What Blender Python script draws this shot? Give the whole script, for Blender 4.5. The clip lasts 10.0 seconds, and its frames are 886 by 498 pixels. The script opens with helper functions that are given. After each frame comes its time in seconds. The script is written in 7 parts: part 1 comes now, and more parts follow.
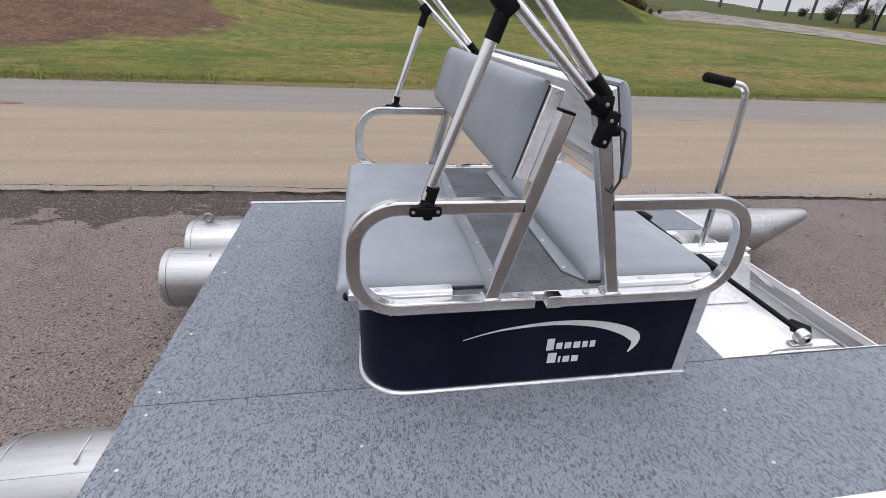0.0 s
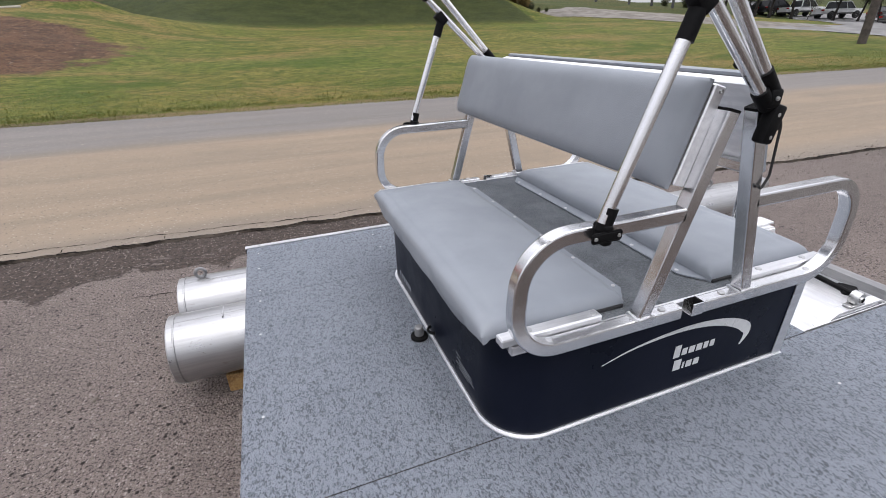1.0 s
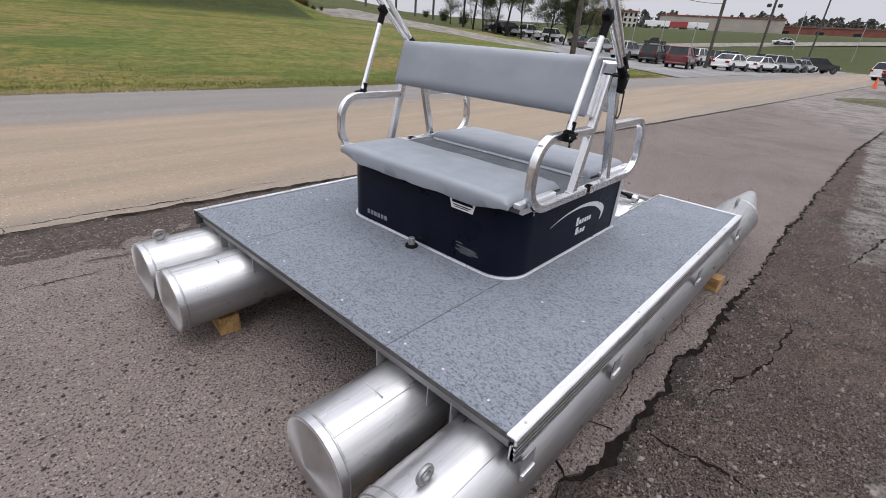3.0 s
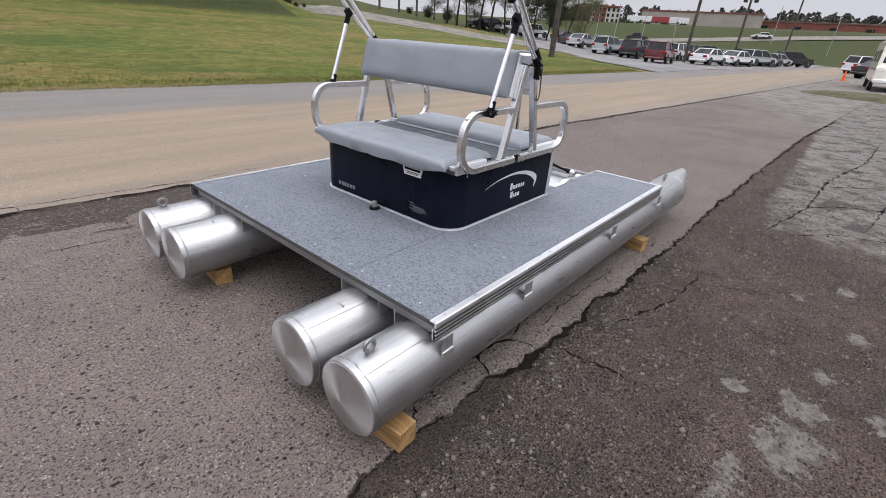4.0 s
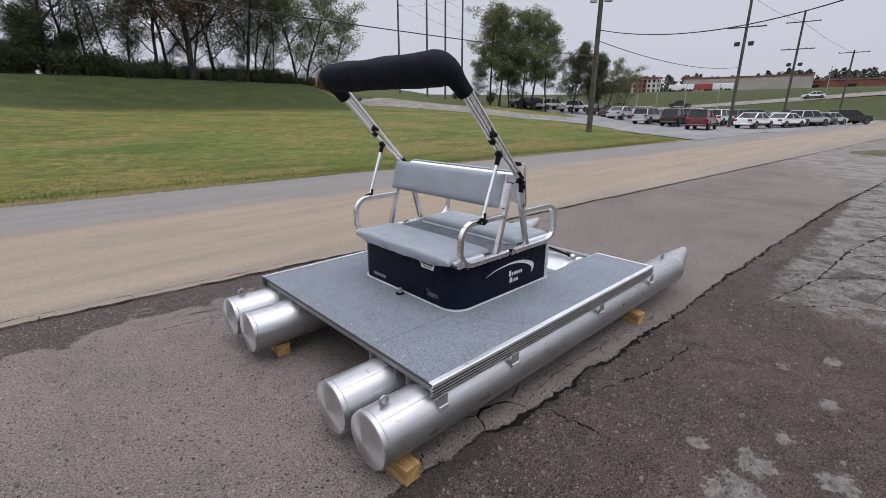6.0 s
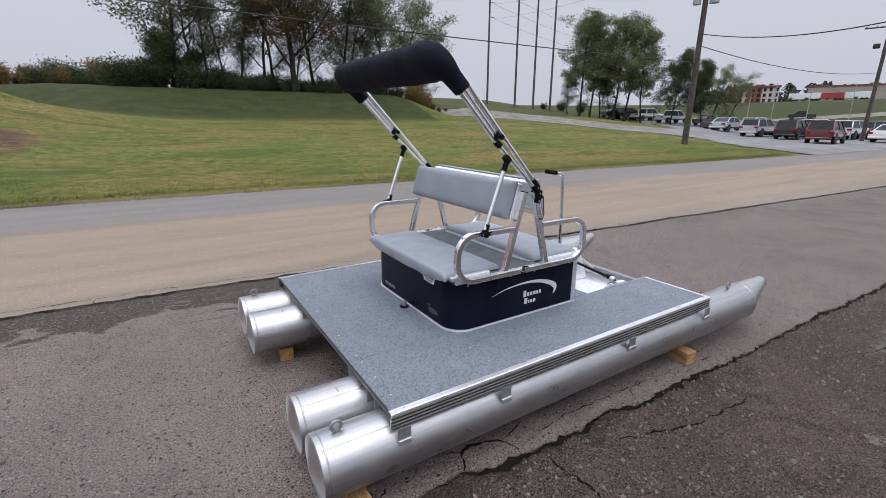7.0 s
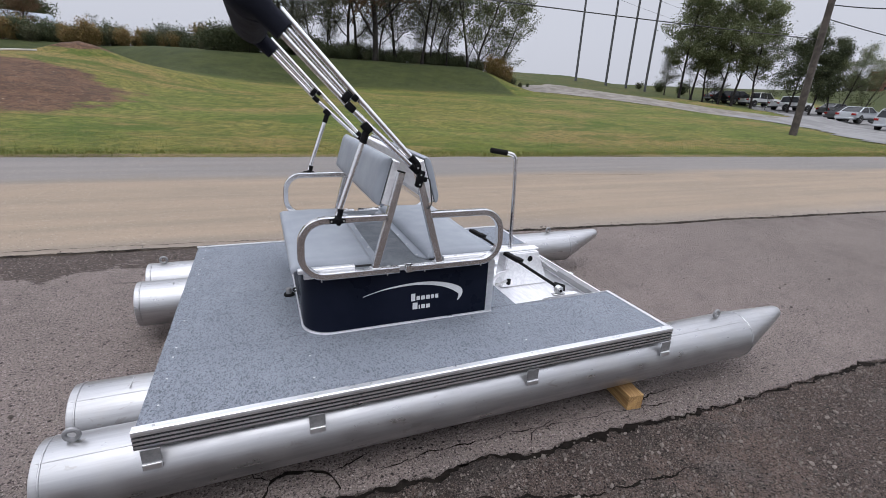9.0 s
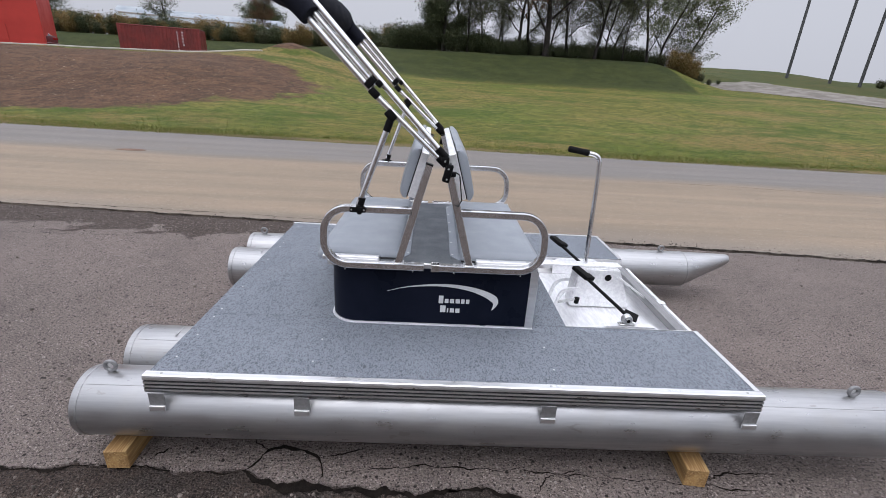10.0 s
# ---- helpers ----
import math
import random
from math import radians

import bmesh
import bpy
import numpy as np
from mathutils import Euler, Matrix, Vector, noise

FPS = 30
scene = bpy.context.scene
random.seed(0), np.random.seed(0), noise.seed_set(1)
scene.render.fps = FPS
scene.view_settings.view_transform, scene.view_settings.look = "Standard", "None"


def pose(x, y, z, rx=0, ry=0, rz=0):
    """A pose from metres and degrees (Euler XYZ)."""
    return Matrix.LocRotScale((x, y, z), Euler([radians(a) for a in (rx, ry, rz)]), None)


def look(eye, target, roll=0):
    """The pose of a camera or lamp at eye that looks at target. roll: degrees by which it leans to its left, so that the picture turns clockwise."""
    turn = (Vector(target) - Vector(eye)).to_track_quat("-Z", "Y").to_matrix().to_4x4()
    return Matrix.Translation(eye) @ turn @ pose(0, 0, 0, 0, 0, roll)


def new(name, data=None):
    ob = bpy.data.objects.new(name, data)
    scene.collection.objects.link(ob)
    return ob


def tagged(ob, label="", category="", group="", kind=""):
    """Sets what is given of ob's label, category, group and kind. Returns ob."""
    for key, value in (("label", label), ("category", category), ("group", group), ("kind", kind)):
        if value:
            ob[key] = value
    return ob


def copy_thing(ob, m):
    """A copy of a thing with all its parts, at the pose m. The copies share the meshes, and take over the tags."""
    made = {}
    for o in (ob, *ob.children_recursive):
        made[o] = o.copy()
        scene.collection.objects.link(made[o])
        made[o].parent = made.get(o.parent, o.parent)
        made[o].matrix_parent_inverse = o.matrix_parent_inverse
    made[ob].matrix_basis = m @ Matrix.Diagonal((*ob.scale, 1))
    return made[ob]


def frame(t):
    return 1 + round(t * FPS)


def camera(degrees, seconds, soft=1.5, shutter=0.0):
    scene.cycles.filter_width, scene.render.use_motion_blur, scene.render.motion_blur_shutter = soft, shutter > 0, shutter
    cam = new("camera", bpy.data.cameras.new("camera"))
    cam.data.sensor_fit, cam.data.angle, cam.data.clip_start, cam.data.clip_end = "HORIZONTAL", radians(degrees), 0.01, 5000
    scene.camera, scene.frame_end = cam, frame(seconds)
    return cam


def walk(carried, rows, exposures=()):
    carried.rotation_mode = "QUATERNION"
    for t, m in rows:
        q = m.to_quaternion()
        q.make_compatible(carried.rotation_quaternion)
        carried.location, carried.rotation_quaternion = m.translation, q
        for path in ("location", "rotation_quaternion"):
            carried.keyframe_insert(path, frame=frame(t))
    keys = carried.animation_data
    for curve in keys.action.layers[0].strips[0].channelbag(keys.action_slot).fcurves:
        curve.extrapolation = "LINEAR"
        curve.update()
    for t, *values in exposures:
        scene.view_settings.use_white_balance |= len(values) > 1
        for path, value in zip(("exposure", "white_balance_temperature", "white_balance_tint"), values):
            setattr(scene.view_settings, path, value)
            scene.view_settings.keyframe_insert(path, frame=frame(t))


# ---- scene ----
cam = camera(89.5, 10.0, soft=0.55)
PATH = [
    (0, (0.651, -0.477, 1.383), (0.961, 1.275, 0.47), 2.7),
    (0.3, (0.53, -0.423, 1.357), (0.874, 1.337, 0.471), 2.2),
    (0.5, (0.44, -0.347, 1.368), (0.858, 1.393, 0.476), -0.5),
    (0.7, (0.363, -0.293, 1.361), (0.837, 1.446, 0.496), -2.1),
    (1, (0.215, -0.219, 1.378), (0.839, 1.464, 0.495), -1.4),
    (1.2, (0.145, -0.211, 1.347), (0.951, 1.408, 0.493), 1.1),
    (1.5, (-0.034, -0.21, 1.362), (1.066, 1.233, 0.519), 3.0),
    (1.7, (-0.128, -0.214, 1.355), (1.093, 1.138, 0.53), 3.5),
    (2, (-0.266, -0.196, 1.328), (1.025, 1.089, 0.501), 6.7),
    (2.2, (-0.382, -0.175, 1.331), (0.922, 1.087, 0.49), 6.5),
    (3.3, (-0.826, -0.489, 1.321), (0.549, 0.674, 0.45), 3.6),
    (3.5, (-0.871, -0.578, 1.326), (0.517, 0.567, 0.453), 3.7),
    (4, (-0.981, -0.818, 1.344), (0.406, 0.328, 0.472), 3.9),
    (4.5, (-1.109, -0.998, 1.392), (0.276, 0.156, 0.527), 3.4),
    (4.8, (-1.189, -1.088, 1.47), (0.218, 0.129, 0.735), 2.1),
    (5, (-1.255, -1.145, 1.551), (0.147, 0.127, 0.906), 1.6),
    (5.2, (-1.279, -1.192, 1.602), (0.087, 0.139, 0.999), 0.7),
    (5.5, (-1.283, -1.225, 1.651), (0.067, 0.121, 1.046), 0.5),
    (6, (-1.207, -1.353, 1.664), (0.101, 0.04, 1.073), -0.0),
    (6.2, (-1.141, -1.41, 1.653), (0.065, 0.076, 1.073), -0.6),
    (7.3, (-0.492, -1.455, 1.591), (0.532, 0.173, 1.043), 0.3),
    (7.5, (-0.388, -1.437, 1.583), (0.639, 0.187, 1.029), 0.5),
    (7.8, (-0.245, -1.49, 1.58), (0.768, 0.107, 0.93), -0.2),
    (8, (-0.123, -1.537, 1.576), (0.769, 0.13, 0.923), -1.2),
    (8.2, (-0.007, -1.583, 1.602), (0.792, 0.124, 0.935), -1.5),
    (8.5, (0.157, -1.6, 1.583), (0.924, 0.123, 0.918), -1.1),
    (8.8, (0.356, -1.557, 1.56), (1.099, 0.175, 0.892), 0.3),
    (9, (0.483, -1.501, 1.561), (1.202, 0.247, 0.906), 2.7),
    (9.2, (0.598, -1.463, 1.552), (1.224, 0.32, 0.898), 2.9),
    (9.5, (0.767, -1.423, 1.56), (1.169, 0.415, 0.882), 2.0),
    (9.8, (0.957, -1.447, 1.537), (1.136, 0.422, 0.847), 2.0),
    (10, (1.064, -1.451, 1.551), (1.133, 0.421, 0.85), 3.3),
]
# the camera meters a little darker and cooler once the sky comes into view
EXPOSURES = [(0, 0.06, 6520, 10), (4, 0.1, 6500, 10), (5.2, 0.0, 6320, 10), (6, -0.04, 6280, 10), (7.5, -0.03, 6200, 10), (9, 0.02, 6240, 10), (10, -0.04, 6290, 10)]
walk(cam, [(t, look(eye, target, roll)) for t, eye, target, roll in PATH], EXPOSURES)

# ---- light: an overcast autumn day ----
SKY_STRENGTH, SUN_STRENGTH = 0.113, 0.6
SUN_ELEVATION, SUN_AZIMUTH = radians(72), radians(200)
world = bpy.data.worlds.new("overcast_sky")
scene.world = world
world.use_nodes = True
wn, wl = world.node_tree.nodes, world.node_tree.links
sky = wn.new("ShaderNodeTexSky")
sky.sky_type, sky.sun_disc = "NISHITA", False
sky.sun_elevation, sky.sun_rotation = SUN_ELEVATION, SUN_AZIMUTH
sky.air_density, sky.dust_density, sky.ozone_density = 1.0, 6.0, 1.0
grey = wn.new("ShaderNodeHueSaturation")
grey.inputs["Saturation"].default_value = 0.22
wl.new(sky.outputs[0], grey.inputs["Color"])
# the cloud layer evens the clear sky out
cloud = wn.new("ShaderNodeMix")
cloud.data_type = "RGBA"
cloud.inputs[0].default_value = 0.82
cloud.inputs[7].default_value = (6.08, 6.15, 6.78, 1)
wl.new(grey.outputs[0], cloud.inputs[6])
# an overcast sky is brighter overhead than at the horizon
up = wn.new("ShaderNodeSeparateXYZ")
wl.new(wn.new("ShaderNodeTexCoord").outputs["Generated"], up.inputs[0])
lift = wn.new("ShaderNodeMapRange")
for slot, value in zip((1, 2, 3, 4), (0.25, 1.0, 1.0, 3.35)):
    lift.inputs[slot].default_value = value
wl.new(up.outputs[2], lift.inputs[0])
dome = wn.new("ShaderNodeVectorMath")
dome.operation = "SCALE"
wl.new(cloud.outputs[2], dome.inputs[0])
wl.new(lift.outputs[0], dome.inputs["Scale"])
wl.new(dome.outputs[0], wn["Background"].inputs["Color"])
wn["Background"].inputs["Strength"].default_value = SKY_STRENGTH
sun_data = bpy.data.lights.new("sun", "SUN")
sun_data.energy, sun_data.angle, sun_data.color = SUN_STRENGTH, radians(50), (1.0, 0.955, 0.9)
sun = new("sun", sun_data)
sun.matrix_basis = look((0, 0, 40), (math.sin(SUN_AZIMUTH) * -30, math.cos(SUN_AZIMUTH) * -30, 40 - 30 * math.tan(SUN_ELEVATION)))

# ---- materials ----


class Nodes:
    """A material under construction: its nodes and links, on the object's own coordinates."""

    def __init__(self, name):
        self.mat = bpy.data.materials.new(name)
        self.mat.use_nodes = True
        self.n, self.l = self.mat.node_tree.nodes, self.mat.node_tree.links
        self.bsdf = self.n["Principled BSDF"]
        self.coord = self.n.new("ShaderNodeTexCoord").outputs["Object"]

    def scaled(self, sx, sy, sz):
        m = self.n.new("ShaderNodeMapping")
        m.inputs["Scale"].default_value = (sx, sy, sz)
        self.l.new(self.coord, m.inputs[0])
        return m.outputs[0]

    def noise(self, scale, detail=4, rough=0.55, distort=0.0, vec=None):
        t = self.n.new("ShaderNodeTexNoise")
        t.inputs["Scale"].default_value, t.inputs["Detail"].default_value = scale, detail
        t.inputs["Roughness"].default_value, t.inputs["Distortion"].default_value = rough, distort
        self.l.new(vec or self.coord, t.inputs["Vector"])
        return t.outputs["Fac"]

    def voronoi(self, scale, out="Distance", vec=None):
        t = self.n.new("ShaderNodeTexVoronoi")
        t.inputs["Scale"].default_value = scale
        self.l.new(vec or self.coord, t.inputs["Vector"])
        return t.outputs[out]

    def ramp(self, fac, a, b, lo=0.0, hi=1.0):
        t = self.n.new("ShaderNodeMapRange")
        t.interpolation_type = "SMOOTHSTEP"
        for k, v in zip((1, 2, 3, 4), (a, b, lo, hi)):
            t.inputs[k].default_value = v
        self.l.new(fac, t.inputs[0])
        return t.outputs[0]

    def math(self, op, a, b=0.0):
        t = self.n.new("ShaderNodeMath")
        t.operation = op
        for k, v in enumerate((a, b)):
            if isinstance(v, (int, float)):
                t.inputs[k].default_value = v
            else:
                self.l.new(v, t.inputs[k])
        return t.outputs[0]

    def mix(self, fac, a, b):
        t = self.n.new("ShaderNodeMix")
        t.data_type = "RGBA"
        for k, v in ((0, fac), (6, a), (7, b)):
            if isinstance(v, (int, float)):
                t.inputs[k].default_value = v
            elif isinstance(v, tuple):
                t.inputs[k].default_value = (*v, 1)
            else:
                self.l.new(v, t.inputs[k])
        return t.outputs[2]

    def axis(self, k):
        t = self.n.new("ShaderNodeSeparateXYZ")
        self.l.new(self.coord, t.inputs[0])
        return t.outputs[k]

    def attribute(self, name):
        t = self.n.new("ShaderNodeAttribute")
        t.attribute_name = name
        return t.outputs["Fac"]

    def random(self):
        return self.n.new("ShaderNodeObjectInfo").outputs["Random"]

    def island(self):
        return self.n.new("ShaderNodeNewGeometry").outputs["Random Per Island"]

    def done(self, colour=None, rough=0.5, metal=0.0, bump=None, depth=0.002, strength=1.0, **more):
        for key, v in (("Base Color", colour), ("Roughness", rough), ("Metallic", metal), *more.items()):
            if v is None:
                continue
            if isinstance(v, (int, float)):
                self.bsdf.inputs[key].default_value = v
            elif isinstance(v, tuple):
                self.bsdf.inputs[key].default_value = (*v, 1)
            else:
                self.l.new(v, self.bsdf.inputs[key])
        if bump is not None:
            b = self.n.new("ShaderNodeBump")
            b.inputs["Distance"].default_value, b.inputs["Strength"].default_value = depth, strength
            self.l.new(bump, b.inputs["Height"])
            self.l.new(b.outputs[0], self.bsdf.inputs["Normal"])
        return self.mat


def plain(name, c1, c2=None, scale=20.0, rough=0.5, metal=0.0, depth=0.0, spread=0.1, **more):
    """A surface of two near tones, with fine grain and slower stains."""
    k = Nodes(name)
    c2 = c2 or tuple(v * 0.8 for v in c1)
    fine, slow = k.noise(scale * 6, 3), k.noise(scale, 5)
    col = k.mix(k.ramp(slow, 0.35, 0.65), c1, c2)
    col = k.mix(k.math("MULTIPLY", k.ramp(fine, 0.3, 0.7), 0.35), col, c2)
    rg = k.ramp(slow, 0.3, 0.7, max(0.02, rough - spread), min(1, rough + spread))
    return k.done(col, rg, metal, fine if depth else None, depth, **more)


def aluminium(name, streak, tone=0.72, rough=0.36, stain=0.25, marks=0.35):
    """Mill-finish aluminium with rolling streaks along one axis, smudges and a few scuffs."""
    k = Nodes(name)
    lines = k.noise(60, 3, 0.6, vec=k.scaled(*streak))
    smudge = k.noise(7, 5, 0.6)
    scuff = k.ramp(k.noise(26, 2, 0.5, 1.5, vec=k.scaled(*(0.5 + 0.5 * v for v in streak))), 0.66, 0.72)
    col = k.mix(k.ramp(lines, 0.3, 0.7), (tone, tone, tone * 1.01), (tone * 0.86, tone * 0.86, tone * 0.88))
    col = k.mix(k.math("MULTIPLY", k.ramp(smudge, 0.5, 0.75), stain), col, (0.42, 0.41, 0.40))
    col = k.mix(k.math("MULTIPLY", scuff, marks), col, (0.34, 0.33, 0.32))
    rg = k.math("ADD", k.ramp(smudge, 0.3, 0.7, rough - 0.08, rough + 0.1), k.ramp(lines, 0.3, 0.7, -0.04, 0.06))
    return k.done(col, rg, 0.92, lines, 0.0004)


# the strong stains and scuffs also paint mottled reflections into the pontoons' colour
ALU_X = aluminium("mill_aluminium_tube", (0.06, 1, 1), 0.45, 0.36, 0.65, 0.8)
ALU = aluminium("aluminium_extrusion", (0.1, 1, 1), 0.80, 0.36, 0.08, 0.08)


def make_tube_metal(name, tone):
    """Anodised tube: even, with only the faintest clouding."""
    k = Nodes(name)
    haze, slow = k.noise(9, 3), k.noise(30, 4, 0.6)
    col = k.mix(k.ramp(haze, 0.3, 0.7), tone, tuple(v * 0.9 for v in tone))
    return k.done(col, k.ramp(slow, 0.3, 0.7, 0.17, 0.27), 0.98)


# near-black tone that paints the shade between the trim's ribs
GROOVE_SHADE = plain("groove_shade_grey", (0.055, 0.056, 0.06), (0.035, 0.036, 0.038), 30, 0.75)
ALU_TRIM = aluminium("ribbed_trim_aluminium", (0.1, 1, 1), 0.8, 0.34, 0.1, 0.1)
ALU_BRIGHT = make_tube_metal("anodised_aluminium_tube", (0.78, 0.78, 0.79))
ALU_SLIM = make_tube_metal("bright_slim_tube", (0.86, 0.86, 0.87))
ALU_SHEET = aluminium("bright_aluminium_sheet", (1, 0.2, 1), 0.9, 0.5, 0.08, 0.08)
ALU_DARK = aluminium("weathered_aluminium", (1, 0.1, 1), 0.6, 0.45, 0.4)
STEEL = plain("galvanised_steel", (0.62, 0.62, 0.62), (0.45, 0.45, 0.44), 60, 0.35, 0.9)
BLACK_PLASTIC = plain("black_plastic", (0.004, 0.004, 0.0045), (0.007, 0.007, 0.0075), 80, 0.5, depth=0.0003, **{"Specular IOR Level": 0.09})
RUBBER = plain("black_rubber", (0.005, 0.005, 0.005), (0.009, 0.009, 0.009), 60, 0.7, depth=0.0006, **{"Specular IOR Level": 0.09})
WHITE_VINYL = plain("white_vinyl_film", (0.8, 0.8, 0.8), (0.74, 0.74, 0.74), 40, 0.4)
GREY_PRINT = plain("grey_printed_film", (0.22, 0.23, 0.25), (0.16, 0.17, 0.19), 60, 0.5)
SILVER_VINYL = plain("silver_vinyl_film", (0.62, 0.63, 0.64), (0.55, 0.56, 0.57), 40, 0.35)


def make_deck_material():
    """Textured vinyl: a fine wormy relief, the shade in its hollows painted into the colour."""
    k = Nodes("grey_textured_deck_vinyl")
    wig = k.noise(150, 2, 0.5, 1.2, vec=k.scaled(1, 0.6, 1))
    fine = k.noise(420, 2, 0.5)
    slow = k.noise(2.6, 5, 0.6)
    col = k.mix(k.ramp(slow, 0.3, 0.7), (0.206, 0.228, 0.266), (0.186, 0.206, 0.242))
    col = k.mix(k.ramp(fine, 0.4, 0.7, 0, 0.22), col, (0.31, 0.335, 0.38))
    # dark tone follows the bump's hollows, as painted relief shading
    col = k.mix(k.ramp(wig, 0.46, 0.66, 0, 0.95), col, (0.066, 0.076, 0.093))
    return k.done(col, k.ramp(slow, 0.3, 0.7, 0.58, 0.7), 0.0, k.math("SUBTRACT", k.math("MULTIPLY", fine, 0.2), wig), 0.0085)


DECK = make_deck_material()
DECK_EDGE = plain("dark_plywood_edge", (0.05, 0.05, 0.05), (0.09, 0.085, 0.08), 40, 0.85, depth=0.001)


def make_lid_material():
    k = Nodes("grey_loop_carpet")
    loops = k.voronoi(210)
    slow = k.noise(12, 4)
    col = k.mix(k.ramp(loops, 0.1, 0.7), (0.17, 0.183, 0.198), (0.095, 0.105, 0.115))
    col = k.mix(k.ramp(slow, 0.4, 0.7, 0, 0.4), col, (0.21, 0.225, 0.24))
    return k.done(col, 0.95, 0.0, loops, 0.004)


CARPET = make_lid_material()


def make_vinyl_material():
    k = Nodes("light_grey_upholstery_vinyl")
    grain = k.voronoi(480)
    fold = k.noise(6, 3)
    col = k.mix(k.ramp(fold, 0.3, 0.7), (0.242, 0.2622, 0.2922), (0.22, 0.2402, 0.2693))
    return k.done(col, k.ramp(fold, 0.3, 0.7, 0.46, 0.56), 0.0, k.math("ADD", k.math("MULTIPLY", grain, 0.06), fold), 0.004)


VINYL = make_vinyl_material()
LINING = plain("black_dust_cover_cloth", (0.02, 0.02, 0.022), (0.035, 0.035, 0.037), 90, 0.95, depth=0.001)


def make_navy():
    k = Nodes("navy_gelcoat_panel")
    slow = k.noise(5, 5)
    dust = k.ramp(k.noise(40, 5, 0.65), 0.64, 0.8, 0, 0.25)
    col = k.mix(k.ramp(slow, 0.3, 0.7), (0.004, 0.006, 0.013), (0.007, 0.009, 0.018))
    col = k.mix(dust, col, (0.035, 0.038, 0.045))
    return k.done(col, k.ramp(slow, 0.3, 0.7, 0.25, 0.4), 0.0, slow, 0.002, **{"Specular IOR Level": 0.08})


NAVY = make_navy()


def make_canvas():
    k = Nodes("navy_acrylic_canvas")
    weave = k.noise(700, 2, 0.5, vec=k.scaled(1, 0.4, 1))
    slow = k.noise(9, 4)
    col = k.mix(k.ramp(slow, 0.3, 0.7), (0.006, 0.007, 0.012), (0.010, 0.011, 0.018))
    col = k.mix(k.ramp(weave, 0.4, 0.7, 0, 0.4), col, (0.018, 0.02, 0.03))
    return k.done(col, 0.9, 0.0, k.math("ADD", k.math("MULTIPLY", weave, 0.2), slow), 0.006, **{"Specular IOR Level": 0.15})


CANVAS = make_canvas()


def make_timber():
    k = Nodes("treated_pine_timber")
    rings = k.noise(26, 3, 0.5, 0.6, vec=k.scaled(1, 0.08, 1))
    fine = k.noise(160, 2, 0.5, vec=k.scaled(1, 0.06, 1))
    col = k.mix(k.ramp(rings, 0.35, 0.65), (0.33, 0.19, 0.065), (0.19, 0.10, 0.034))
    col = k.mix(k.ramp(fine, 0.4, 0.7, 0, 0.5), col, (0.5, 0.35, 0.16))
    return k.done(col, 0.8, 0.0, fine, 0.002)


TIMBER = make_timber()


def make_spun():
    """Aluminium end caps, brushed in circles, so that the gloss fans out from the middle."""
    k = Nodes("spun_aluminium_cap")
    smudge = k.noise(9, 5, 0.6)
    t = k.n.new("ShaderNodeTangent")
    t.direction_type, t.axis = "RADIAL", "X"
    k.l.new(t.outputs[0], k.bsdf.inputs["Tangent"])
    k.bsdf.inputs["Anisotropic"].default_value = 0.85
    return k.done(k.mix(k.ramp(smudge, 0.35, 0.7), (0.68, 0.68, 0.69), (0.55, 0.55, 0.56)), k.ramp(smudge, 0.3, 0.7, 0.34, 0.46), 0.95)


SPUN = make_spun()
# dark grey metal; on the cross channels its tone stands in for shade
ALU_SHADE = aluminium("dark_aluminium_and_shade", (1, 0.1, 1), 0.32, 0.6, 0.4)


def stones_over(k, col, size, low, high, light, dark):
    """Aggregate of the given size (pieces a metre) showing through col, light and dark pieces."""
    cell = k.voronoi(size, "Color")
    dist = k.voronoi(size)
    tone = k.n.new("ShaderNodeSeparateColor")
    k.l.new(cell, tone.inputs[0])
    shape = k.ramp(dist, 0.25, 0.5, 1, 0)
    col = k.mix(k.math("MULTIPLY", k.ramp(tone.outputs[0], low, low + 0.06), shape), col, light)
    return k.mix(k.math("MULTIPLY", k.ramp(tone.outputs[1], high, high + 0.06), shape), col, dark), dist


